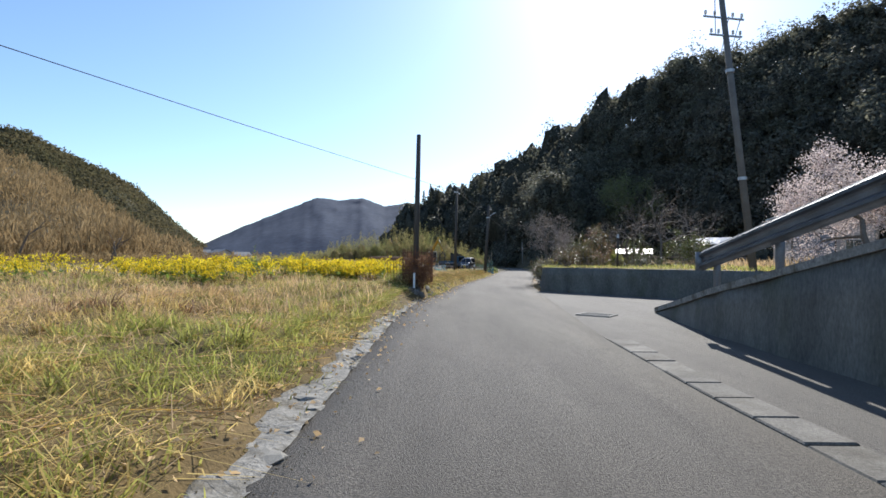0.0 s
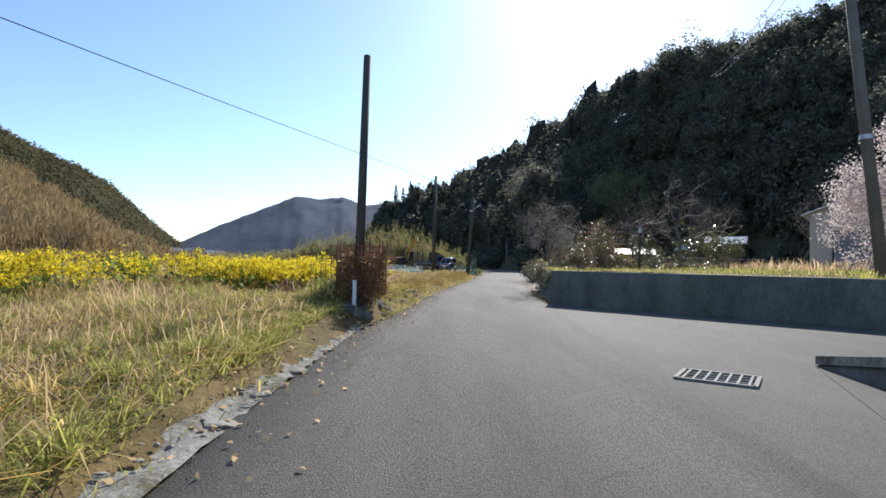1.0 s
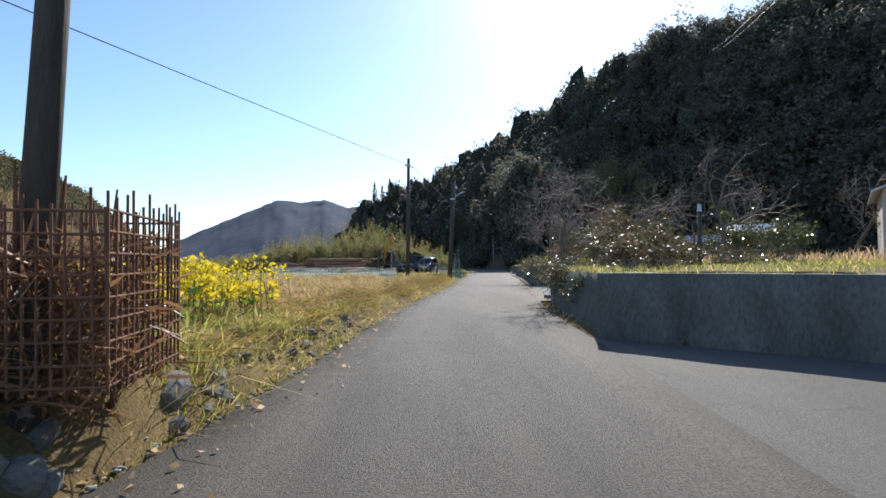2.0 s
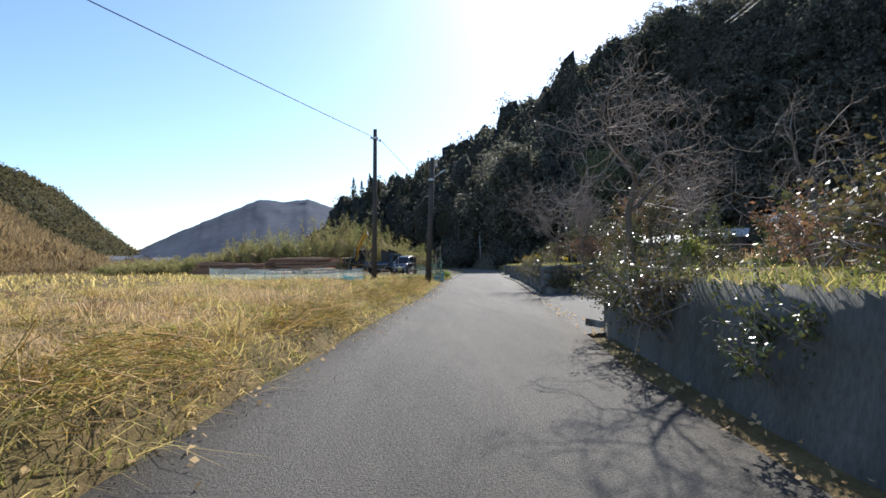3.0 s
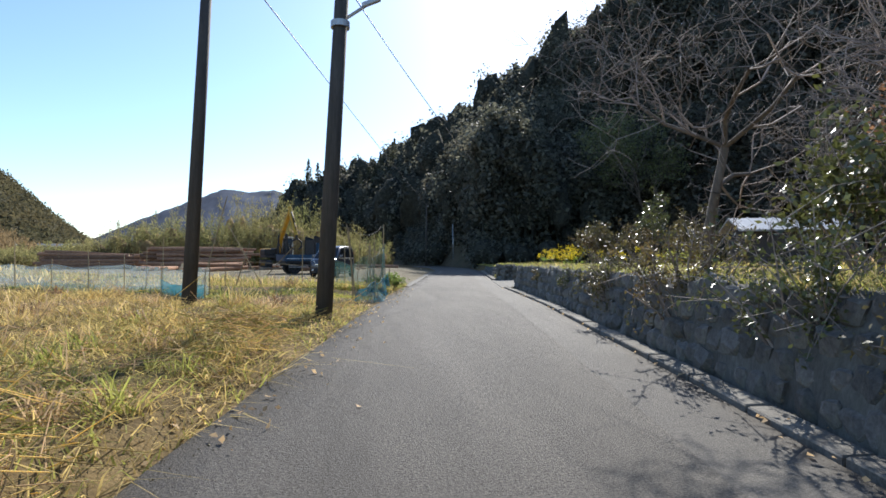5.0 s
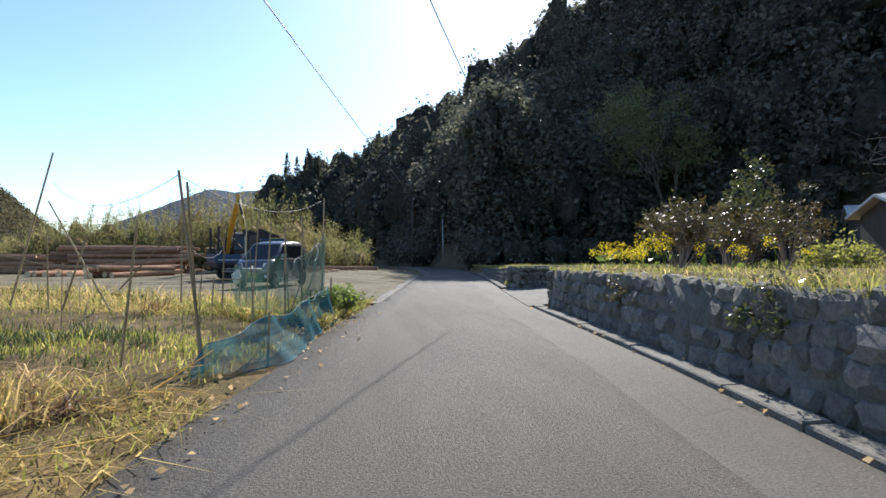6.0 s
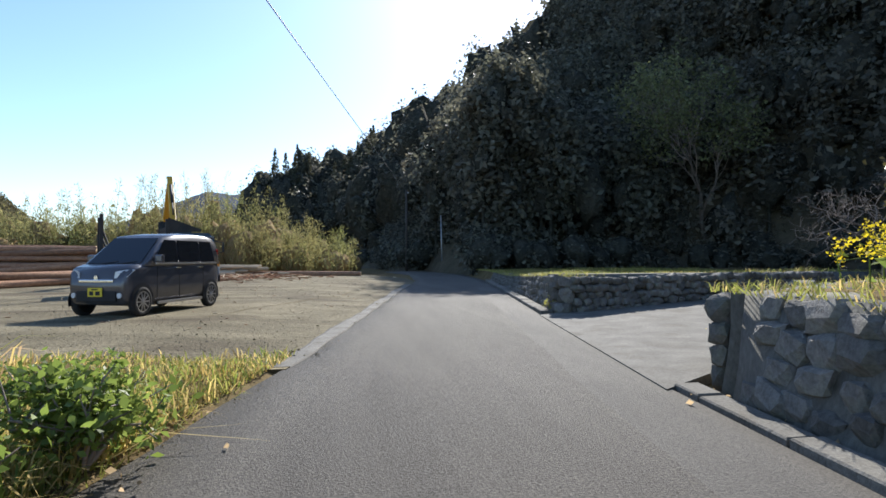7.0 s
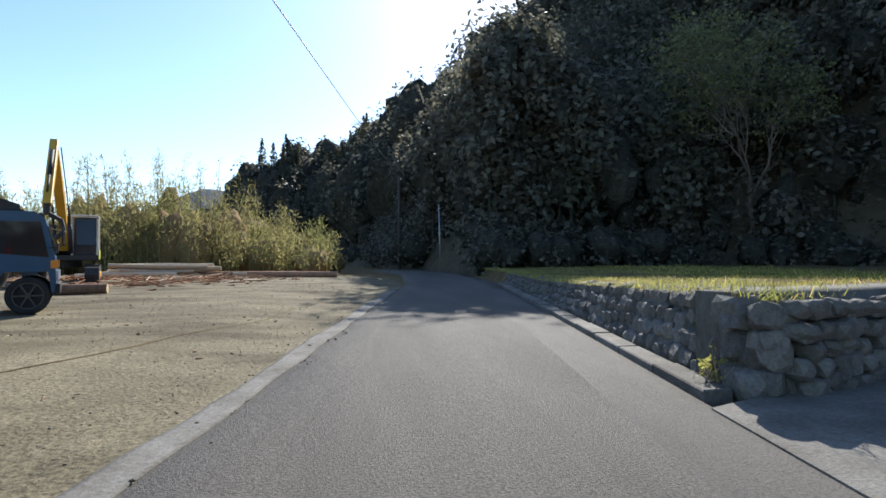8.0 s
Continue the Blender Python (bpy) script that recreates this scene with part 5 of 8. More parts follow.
def grow(base, height, spread, seed, levels=5, r0=0.12, upright=0.55, kids=(2, 3), droop=0.0, lean=(0, 0)):
    """Limb segments of a tree; returns thick limbs, thin twigs and twig ends."""
    r = np.random.default_rng(seed)
    thick, thin, ends = [], [], []

    def branch(p, d, length, rad, lvl):
        n = 3 if lvl < 3 else 2
        q = p
        for i in range(n):
            d2 = d + r.normal(0, 0.16 + 0.05 * lvl, 3) + np.array([0, 0, (0.1 - droop) if lvl > 1 else 0.05])
            d2 /= np.linalg.norm(d2)
            e = q + d2 * length / n
            ra, rb = rad * (1 - 0.3 * i / n), rad * (1 - 0.3 * (i + 1) / n)
            (thick if lvl <= 1 else thin).append((q, e, ra, rb))
            q, d = e, d2
            if lvl < levels and (i > 0 or lvl > 0):
                for _ in range(int(r.integers(kids[0], kids[1] + 1)) if i == n - 1 else 1):
                    side = r.normal(0, 1, 3)
                    side -= d * (side @ d)
                    side /= np.linalg.norm(side) + 1e-9
                    nd = d * upright + side * (1.0 - upright * 0.35) * spread
                    nd /= np.linalg.norm(nd)
                    branch(q, nd, length * r.uniform(0.55, 0.78), max(rb * 0.6, 0.004), lvl + 1)
        if lvl == levels:
            ends.append(q)

    branch(np.array(base, float), np.array([lean[0], lean[1], 1.0]), height * 0.42, r0, 0)
    return thick, thin, np.array(ends)


def tree(name, base, height, spread, seed, label, bark=M_BARK, twig=M_TWIG, leaf=None, leaf_size=0.1, per_end=0, levels=5, r0=0.12, upright=0.55, category="tree", crown_label="", lean=(0, 0), group=""):
    root = thing(name, label, category, group=group)
    thick, thin, ends = grow(base, height, spread, seed, levels, r0, upright, lean=lean)
    v, f = limb_arrays(thick, 8)
    part("trunk", np_mesh("trunk", v, f, bark, smooth=True), bark, root)
    v, f = limb_arrays(thin, 3)
    part("branchwork", np_mesh("branchwork", v, f, twig), twig, root)
    if leaf is not None:
        r = np.random.default_rng(seed + 7)
        P = np.repeat(ends, per_end, axis=0) + r.normal(0, leaf_size * 1.6, (len(ends) * per_end, 3))
        v, f = leaf_arrays(P, leaf_size * r.uniform(0.6, 1.3, len(P)), r)
        part("crown", np_mesh("crown", v, f, leaf), leaf, root, crown_label)
    return root


def shrub(name, base, radius, height, seed, label, leaf, leaf_size, count, twigs=24, category="shrub", group=""):
    r = np.random.default_rng(seed)
    root = thing(name, label, category, group=group)
    segs, pts = [], []
    b = np.array(base, float)
    for i in range(twigs):
        a = r.uniform(0, 6.283)
        out = radius * r.uniform(0.3, 1.0)
        tip = b + np.array([math.cos(a) * out, math.sin(a) * out, height * r.uniform(0.55, 1.05) * (1.05 - 0.45 * (out / radius) ** 2)])
        mid = b + (tip - b) * 0.5 + np.array([0, 0, height * 0.08]) + r.normal(0, radius * 0.08, 3)
        st = b + np.array([math.cos(a), math.sin(a), 0]) * radius * 0.12
        segs += [(st, mid, 0.018, 0.011), (mid, tip, 0.011, 0.004)]
        for k in range(4):
            q = mid + (tip - mid) * r.uniform(0, 1)
            e = q + r.normal(0, radius * 0.25, 3) + np.array([0, 0, 0.06])
            segs.append((q, e, 0.006, 0.003))
            pts.append((q, e))
    v, f = limb_arrays(segs, 4)
    part("branchwork", np_mesh("branchwork", v, f, M_TWIG), M_TWIG, root)
    which = r.integers(0, len(pts), count)
    A, B = np.array([p[0] for p in pts])[which], np.array([p[1] for p in pts])[which]
    P = A + (B - A) * r.uniform(0, 1.15, (count, 1)) + r.normal(0, leaf_size * 0.9, (count, 3))
    P[:, 2] = np.maximum(P[:, 2], b[2] + 0.03)
    v, f = leaf_arrays(P, leaf_size * r.uniform(0.6, 1.35, count), r, 0.1, 1.25)
    part("foliage", np_mesh("foliage", v, f, leaf), leaf, root)
    return root


BARE = "bare grey-brown deciduous tree with fine twigs in the field"
for i, (bx, by, hh, sp, lv) in enumerate([(5.62, 29.7, 3.5, 0.95, 5), (9.2, 45.5, 4.6, 1.0, 5), (11.8, 41.8, 4.6, 0.95, 4), (14.2, 43.4, 5.6, 0.95, 4), (14.5, 37.0, 6.0, 0.9, 4), (18, 52, 7.0, 0.9, 4), (21, 47, 6.0, 0.9, 4), (27, 45, 7.0, 0.9, 4), (24, 58, 8.0, 0.9, 4), (18.5, 63.5, 2.8, 0.9, 4)]):
    tree("bare_tree", (bx, by, float(field_height(by)) - 0.1), hh, sp, 100 + i, BARE, r0=0.012 + 0.0145 * hh, levels=lv, upright=0.5, group="bare trees in the right-hand field")
for i, (bx, by, hh) in enumerate(((8.25, 40.45, 2.3), (8.6, 40.8, 2.7), (8.95, 40.6, 2.2), (8.5, 41.3, 2.4))):
    tree("twiggy_sapling", (bx, by, float(field_height(by)) - 0.1), hh, 0.42, 160 + i, "slender bare sapling with upright pale twigs", r0=0.028, levels=4, upright=0.85, group="bare saplings above the wall")
for i, (bx, by, hh) in enumerate(((-72, 94, 12.0), (-83, 98, 11.0), (-60, 102, 9.0), (-66, 110, 10.0))):
    tree("valley_tree", (bx, by, 0.0), hh, 0.9, 150 + i, "bare brown deciduous tree before the winter woods", twig=M_BROWNTREE, r0=0.22, levels=5, upright=0.7, group="bare trees before the woods")
tree("blossom_tree", (21.0, 27.0, 0.85), 6.6, 0.9, 131, "old plum tree covered in pale pink-white blossom", leaf=M_BLOSSOM, leaf_size=0.1, per_end=14, levels=5, r0=0.17, crown_label="pale pink-white blossom")
tree("blossom_tree", (25.5, 29.0, 0.85), 6.0, 0.9, 133, "old plum tree covered in pale pink-white blossom", leaf=M_BLOSSOM, leaf_size=0.1, per_end=12, levels=5, r0=0.16, crown_label="pale pink-white blossom")
tree("yellow_green_tree", (38, 37, 0.9), 19, 0.8, 137, "tall yellow-green broadleaf tree at the foot of the hill", leaf=M_BAMBOO, leaf_size=0.34, per_end=14, levels=5, r0=0.35)
tree("evergreen_tree", (32.7, 90.4, 0.8), 12.5, 0.5, 139, "sunlit green broadleaf tree standing out of the forest edge", leaf=M_SUNLEAF, leaf_size=0.22, per_end=9, levels=5, r0=0.2, upright=0.8)

for i, (bx, by, rr, hh, leaf, sz, cnt, lab, nm) in enumerate([
        (7.0, 26.8, 0.9, 1.0, M_SHRUB, 0.07, 1500, "dark straggly shrub overhanging the stone wall", "shrub"),
        (5.6, 25.0, 0.7, 0.75, M_SHRUB, 0.06, 1100, "dark straggly shrub overhanging the stone wall", "shrub"),
        (7.6, 28.4, 1.0, 1.0, M_REDSHRUB, 0.05, 1600, "reddish-brown low shrub beside the wall", "shrub"),
        (8.7, 40.5, 1.0, 1.1, M_REDSHRUB, 0.05, 1900, "reddish-brown low shrub beside the wall", "shrub"),
        (10.6, 40.4, 1.1, 1.3, M_GLOSS, 0.08, 2200, "glossy evergreen shrub hanging over the wall", "evergreen_shrub"),
        (9.9, 43.4, 1.3, 1.9, M_GLOSS, 0.085, 2800, "glossy evergreen shrub hanging over the wall", "evergreen_shrub"),
        (11.2, 41.2, 1.4, 2.8, M_SHRUB, 0.085, 3000, "tall rust-tinged shrub with glinting leaves", "shrub"),
        (12.6, 44.6, 1.5, 3.0, M_REDSHRUB, 0.06, 3200, "tall rust-tinged shrub with glinting leaves", "shrub"),
        (12.4, 40.2, 0.7, 0.9, M_GREEN, 0.1, 900, "bright green clump of broad leaves in the field", "green_clump"),
        (12.6, 57.0, 0.95, 1.7, M_SHRUB, 0.07, 2300, "grey-brown leafy shrub on the wall's grassy top", "shrub"),
        (14.4, 57.6, 0.8, 1.5, M_SHRUB, 0.07, 1800, "grey-brown leafy shrub on the wall's grassy top", "shrub"),
        (15.9, 59.0, 0.8, 2.9, M_GLOSS, 0.1, 1500, "tall thin shrub with pale glinting leaves", "evergreen_shrub"),
        (14.2, 54.4, 0.6, 0.4, M_GREEN, 0.07, 900, "bright green leafy vegetables in the field", "green_clump"),
        (15.6, 55.6, 0.6, 0.35, M_GREEN, 0.07, 800, "bright green leafy vegetables in the field", "green_clump"),
        (10.46, 63.25, 0.13, 0.2, M_GREEN, 0.035, 220, "small yellow-green weed growing between kerb and bank", "weed_clump"),
        (18.5, 60.5, 1.2, 2.4, M_SHRUB, 0.08, 1800, "grey-brown leafy shrub on the wall's grassy top", "shrub"),
        (15.5, 45.0, 1.5, 2.4, M_GLOSS, 0.1, 2200, "dark evergreen garden shrub in the field", "evergreen_shrub"),
        (19, 43, 1.8, 3.0, M_GLOSS, 0.12, 2400, "dark evergreen garden shrub in the field", "evergreen_shrub"),
        (16, 35, 1.2, 2.0, M_GLOSS, 0.1, 1500, "dark evergreen garden shrub in the field", "evergreen_shrub"),
        (26, 40, 1.8, 3.2, M_GLOSS, 0.13, 2000, "dark evergreen garden shrub in the field", "evergreen_shrub"),
        (-8.2, 23.0, 0.8, 0.75, M_LUSH, 0.09, 900, "round green leafy clump among the rape flowers", "green_clump"),
        (5.15, 55.9, 0.36, 0.5, M_LUSH, 0.048, 2200, "lush broad-leaved green plant at the garden's corner", "leafy_plant"),
        (4.85, 55.2, 0.32, 0.4, M_LUSH, 0.044, 1700, "lush broad-leaved green plant at the garden's corner", "leafy_plant"),
        (4.5, 56.9, 0.26, 0.26, M_LUSH, 0.038, 1100, "lush broad-leaved green plant at the garden's corner", "leafy_plant")]):
    z0 = 0.02 if nm == "weed_clump" else float(field_height(by)) - 0.05 if bx > 5.57 and by < 70 and bx > along(RIGHT, by) else float(ground_height(bx, by))
    shrub(nm, (bx, by, z0), rr, hh, 200 + i, lab, leaf, sz, cnt)

for i, (by, rr, hh) in enumerate(((25.2, 0.6, 0.9), (27.0, 0.7, 1.1), (28.9, 0.75, 1.2), (28.0, 0.75, 1.1), (29.75, 0.72, 1.12), (40.1, 0.55, 0.9), (41.6, 0.85, 1.3), (43.8, 0.9, 1.4), (46.4, 0.7, 1.1), (49.5, 0.45, 0.8), (52.6, 0.4, 0.7))):
    shrub("wall_shrub", (float(along(RIGHT, by)) + 0.62, by, 0.12), rr, hh, 260 + i, "dark tangled shrub hanging down the stone wall", M_SHRUB if i % 3 else M_GLOSS, 0.04, 2600, 30, group="shrubs along the wall")

for i, (bx, by, rr, hh, leaf) in enumerate(((7.5, 39.25, 0.5, 1.0, M_SHRUB), (8.5, 39.05, 0.7, 1.25, M_GLOSS), (9.7, 38.9, 0.75, 1.35, M_SHRUB), (11.0, 38.75, 0.8, 1.3, M_GLOSS), (12.4, 38.5, 0.8, 1.4, M_SHRUB), (13.0, 36.6, 0.8, 1.5, M_GLOSS), (13.0, 34.4, 0.8, 1.4, M_SHRUB), (13.0, 32.3, 0.8, 1.4, M_GLOSS), (7.0, 30.6, 0.45, 0.95, M_SHRUB), (9.4, 30.9, 0.5, 1.0, M_GLOSS), (5.95, 30.5, 0.42, 0.85, M_SHRUB))):
    shrub("hedge_shrub", (bx, by, float(ground_height(bx, by)) - 0.02), rr, hh, 290 + i, "dark dense hedge shrub in front of the pull-in's wall", leaf, 0.055, 2300, 30, group="hedge round the pull-in")

# ---- bamboo thicket behind the yard ----
r = np.random.default_rng(71)
segs, pts = [], []
cor_c, cor_r = [], []
for i in range(620):
    x = r.uniform(-34, 6.8)
    depth = r.uniform(0, 1)
    y = 90.5 + depth * 9 + 0.02 * (x + 15) ** 2 * 0.1 + max(0, x - 2) * -0.4
    h = np.interp(x, [-34, -23, -16, -10, -6.5, -2.4, 0, 2.6, 5, 7], [1.4, 2.0, 4.6, 5.4, 6.0, 6.0, 5.3, 4.0, 3.0, 2.4]) * (r.uniform(0.6, 1.05) if i % 9 else r.uniform(1.1, 1.32)) * (0.8 + 0.35 * depth)
    bend = r.normal(0, 0.35, 2)
    base, mid, top = np.array([x, y, 0]), np.array([x + bend[0] * 0.3, y + bend[1] * 0.3, h * 0.6]), np.array([x + bend[0], y + bend[1], h])
    segs += [(base, mid, 0.03, 0.02), (mid, top, 0.02, 0.006)]
    k = 125
    u = r.uniform(0.12, 1.0, k)
    c = np.where(u[:, None] < 0.6, base + (mid - base) * (u / 0.6)[:, None], mid + (top - mid) * ((u - 0.6) / 0.4)[:, None])
    pts.append(c + r.normal(0, 1, (k, 3)) * np.array([0.42, 0.42, 0.2]) * (1.25 - u)[:, None])
    if i % 4 == 0:
        cor_c.append((x, y + 1.5, h * 0.34))
        cor_r.append((0.9, 0.8, h * 0.36))
sv, sf = limb_arrays(segs, 4)
P = np.concatenate(pts)
lv, lf = spray_arrays(P, r.uniform(0.14, 0.42, len(P)), r.uniform(0.025, 0.07, len(P)), r, 0.55, 0.5)
V, F = joined((sv, sf), (lv, lf))
tagged(new("bamboo_thicket", np_mesh("bamboo_thicket", V, F, M_BAMBOO)), "yellow-green bamboo thicket behind the timber yard", "bamboo", kind="stuff")
cv, cf = blob_arrays(np.array(cor_c), np.array(cor_r), r, 0.15)
tagged(new("thicket_undergrowth", np_mesh("thicket_undergrowth", cv, cf, M_BROWNTREE)), "brown undergrowth inside the bamboo thicket", "undergrowth", kind="stuff")

# ---- woods on the far side of the valley ----


def far_woods(name, label, n, seed, per, mat, hgt):
    """Leafless trees on the foothill: a short trunk, and a broom of fine upright twigs."""
    r = np.random.default_rng(seed)
    az = r.uniform(-62, -23.5, n)
    u = r.uniform(-0.28, 1.0, n)
    crest = 430 * np.tan(np.radians(np.maximum(np.interp(az, FOOTHILL_AZ, FOOTHILL_EL), 0)))
    d = 430 - 210 * (1 - u)
    z = np.maximum(crest * np.clip(u, 0, 1) ** 0.8 - 0.5, 0)
    h = hgt * r.uniform(0.6, 1.25, n) * np.interp(az, [-30, -24], [1, 0.45])
    B = np.stack([np.sin(np.radians(az)) * d, np.cos(np.radians(az)) * d, z], 1)
    k = np.repeat(np.arange(n), per)
    q = r.uniform(0.08, 0.82, len(k))
    spread = 0.34 * h[k] * np.sin(np.pi * np.clip(q + 0.12, 0, 1)) ** 0.7
    a = r.uniform(0, 2 * np.pi, len(k))
    w = np.sqrt(r.uniform(0.05, 1, len(k)))
    P = B[k] + np.stack([np.cos(a) * spread * w, np.sin(a) * spread * w, q * h[k]], 1)
    twigs = spray_arrays(P, h[k] * r.uniform(0.14, 0.34, len(k)), r.uniform(0.16, 0.5, len(k)), r, 0.9, 0.42)
    trunks = limb_arrays([(b, b + np.array([r.normal(0, 0.5), r.normal(0, 0.5), hh * 0.55]), 0.22, 0.1) for b, hh in zip(B, h)], 4)
    return tagged(new(name, np_mesh(name, *joined(trunks, twigs), mat)), label, "woods", kind="stuff")


far_woods("brown_winter_woods", "golden-brown leafless woods at the foot of the hill", 1300, 81, 50, M_BROWNTREE, 12)
# low brown scrub across the field's far edge
r = np.random.default_rng(83)
n = 260
x = r.uniform(-95, -22, n)
y = r.uniform(95, 150, n) + np.abs(x + 40) * 0.1
h = r.uniform(0.9, 2.3, n)
C = np.stack([x, y, h * 0.5], 1)
R = np.stack([h * 0.6, h * 0.6, h * 0.55], 1)
lv, lf = spray_arrays(shell_points(C, R, 70, r, 0.3), r.uniform(0.4, 1.1, n * 70), r.uniform(0.06, 0.2, n * 70), r)
tagged(new("far_scrub", np_mesh("far_scrub", lv, lf, M_BROWNTREE)), "low brown scrub along the field's far edge", "scrub", kind="stuff")

# ---- houses and sheds ----
M_PLASTER = material("beige_siding", (0.46, 0.4, 0.35), (0.52, 0.46, 0.4), 1.0, 0.8, 0.15, 30, 0.15, third=(0.36, 0.31, 0.27), third_scale=0.7, third_amount=0.4)
M_TIN = material("pale_tin_roof", (0.5, 0.5, 0.5), (0.6, 0.6, 0.6), 1.5, 0.45, 0.1, 20, 0.15, metal=0.3, third=(0.42, 0.34, 0.28), third_scale=0.6, third_amount=0.4)
M_DARKWOOD = material("dark_boards", (0.07, 0.06, 0.05), (0.11, 0.09, 0.075), 2.0, 0.85, 0.3, 25, 0.3, stretch=(4, 4, 0.5))
M_SHUTTER = material("blue_grey_shutter", (0.2, 0.22, 0.25), (0.25, 0.27, 0.3), 1.5, 0.6, 0.1, 30, 0.1, metal=0.2)
M_TILE = material("dark_roof_tile", (0.12, 0.125, 0.13), (0.2, 0.2, 0.2), 1.5, 0.6, 0.3, 12, 0.2)
M_PANE = material("dark_window_glass", (0.02, 0.025, 0.03), None, 1.0, 0.08, 0, 20, 0.0, spec=0.6)


def gable_house(name, at, w, d, h, rise, wall, roof, label, category, door=None, windows=(), over=0.35, ribs=10, group=""):
    """A small gabled building: ridge along its local y, front on local -y."""
    root = thing(name, label, category, at, group)
    bm = bmesh.new()
    outline = [(-w / 2, 0), (w / 2, 0), (w / 2, h), (0, h + rise), (-w / 2, h)]
    for y, flip in ((-d / 2, False), (d / 2, True)):
        bm.faces.new([bm.verts.new((x, y, z)) for x, z in (outline if not flip else outline[::-1])])
    for x, s in ((-w / 2, 1), (w / 2, -1)):
        bm.faces.new([bm.verts.new(c) for c in ((x, -d / 2 * s, 0), (x, -d / 2 * s, h), (x, d / 2 * s, h), (x, d / 2 * s, 0))])
    bmesh.ops.remove_doubles(bm, verts=bm.verts, dist=0.001)
    bmesh.ops.recalc_face_normals(bm, faces=bm.faces)
    part("wall", bm, wall, root)
    sl = math.atan2(rise, w / 2)
    length = math.hypot(w / 2, rise) + over
    for s in (-1, 1):
        bm = bmesh.new()
        box(bm, 0, -d / 2 - over, 0, length, d / 2 + over, 0.07)
        tilt = Matrix.Translation((0, 0, h + rise + 0.02)) @ Matrix.Diagonal((s, 1, 1, 1)) @ pose(0, 0, 0, 0, math.degrees(sl), 0)
        bmesh.ops.transform(bm, matrix=tilt, verts=bm.verts)
        bmesh.ops.recalc_face_normals(bm, faces=bm.faces)
        slope = part("roof_slope", bm, roof, root)
        for i in range(ribs):
            y = -d / 2 - over + (i + 0.5) * (d + 2 * over) / ribs
            bm = bmesh.new()
            box(bm, 0, y - 0.02, 0.068, length, y + 0.02, 0.1, m=tilt)
            bmesh.ops.recalc_face_normals(bm, faces=bm.faces)
            part("seam", bm, roof, slope)
    if door:
        x0, x1, hh = door
        bm = bmesh.new()
        box(bm, x0 - 0.08, -d / 2 - 0.05, 0, x1 + 0.08, -d / 2 + 0.02, hh + 0.08)
        fr = part("door_frame", bm, M_DARKWOOD, root)
        bm = bmesh.new()
        n = 9
        for i in range(n):
            box(bm, x0, -d / 2 - 0.075, i * hh / n + 0.006, x1, -d / 2 - 0.045, (i + 1) * hh / n - 0.006)
        part("shutter", bm, M_SHUTTER, fr, "blue-grey roller shutter")
    for side, u, z, ww, hh in windows:
        bm = bmesh.new()
        m = Matrix.Identity(4) if side == "front" else pose(0, 0, 0, 0, 0, 90 if side == "right" else -90)
        off = d / 2 if side == "front" else w / 2
        for a in (u - ww / 2 - 0.05, u + ww / 2):
            box(bm, a, -off - 0.06, z - 0.05, a + 0.05, -off + 0.02, z + hh + 0.05)
        for b in (z - 0.05, z + hh):
            box(bm, u - ww / 2, -off - 0.06, b, u + ww / 2, -off + 0.02, b + 0.05)
        box(bm, u - 0.02, -off - 0.05, z, u + 0.02, -off + 0.01, z + hh)
        bmesh.ops.transform(bm, matrix=m, verts=bm.verts)
        win = part("window", bm, M_STEEL, root)
        bm = bmesh.new()
        box(bm, u - ww / 2, -off - 0.02, z, u + ww / 2, -off - 0.012, z + hh, m=m)
        part("pane", bm, M_PANE, win)
    return root


gable_house("storehouse", pose(27.0, 38.9, 0.85, 0, 0, -40), 5.5, 7.0, 3.4, 1.1, M_PLASTER, M_TIN, "beige storehouse with a pale tin roof and blue-grey shutter", "storehouse", (-1.6, 0.7, 2.3), [("front", 1.7, 1.1, 0.8, 0.8)], 0.4, 14)
gable_house("garden_shed", pose(25.8, 52.5, 0.85, 0, 0, 55), 2.1, 2.6, 2.2, 0.5, M_DARKWOOD, M_TIN, "dark board shed with a shining tin roof", "shed", None, [], 0.3, 8)
gable_house("garden_shed", pose(31.2, 68.3, 0.7, 0, 0, 50), 2.9, 3.4, 2.2, 0.6, M_DARKWOOD, M_TIN, "dark board shed with a shining tin roof", "shed", None, [], 0.3, 8)
gable_house("garden_shed", pose(19.5, 56.5, 0.6, 0, 0, 70), 2.2, 3.0, 1.5, 0.4, M_DARKWOOD, M_TIN, "low dark shed under a pale tin roof", "shed", None, [], 0.25, 8)
r = np.random.default_rng(91)
for i in range(9):
    az = -27.0 + i * 0.85 + r.uniform(-0.2, 0.2)
    d = r.uniform(300, 420)
    gable_house("village_house", pose(math.sin(radians(az)) * d, math.cos(radians(az)) * d, 0.0, 0, 0, r.uniform(-60, 60)), r.uniform(6, 9), r.uniform(8, 11), r.uniform(2.8, 4.5), r.uniform(1.5, 2.2),
                (M_PLASTER, M_WHITE, M_DARKWOOD)[i % 3], (M_TILE, M_TIN)[i % 2], "small village house far across the valley", "house", None, [("front", -1.5, 1.0, 1.4, 1.1), ("front", 1.5, 1.0, 1.4, 1.1)], 0.5, 0, "far village houses")
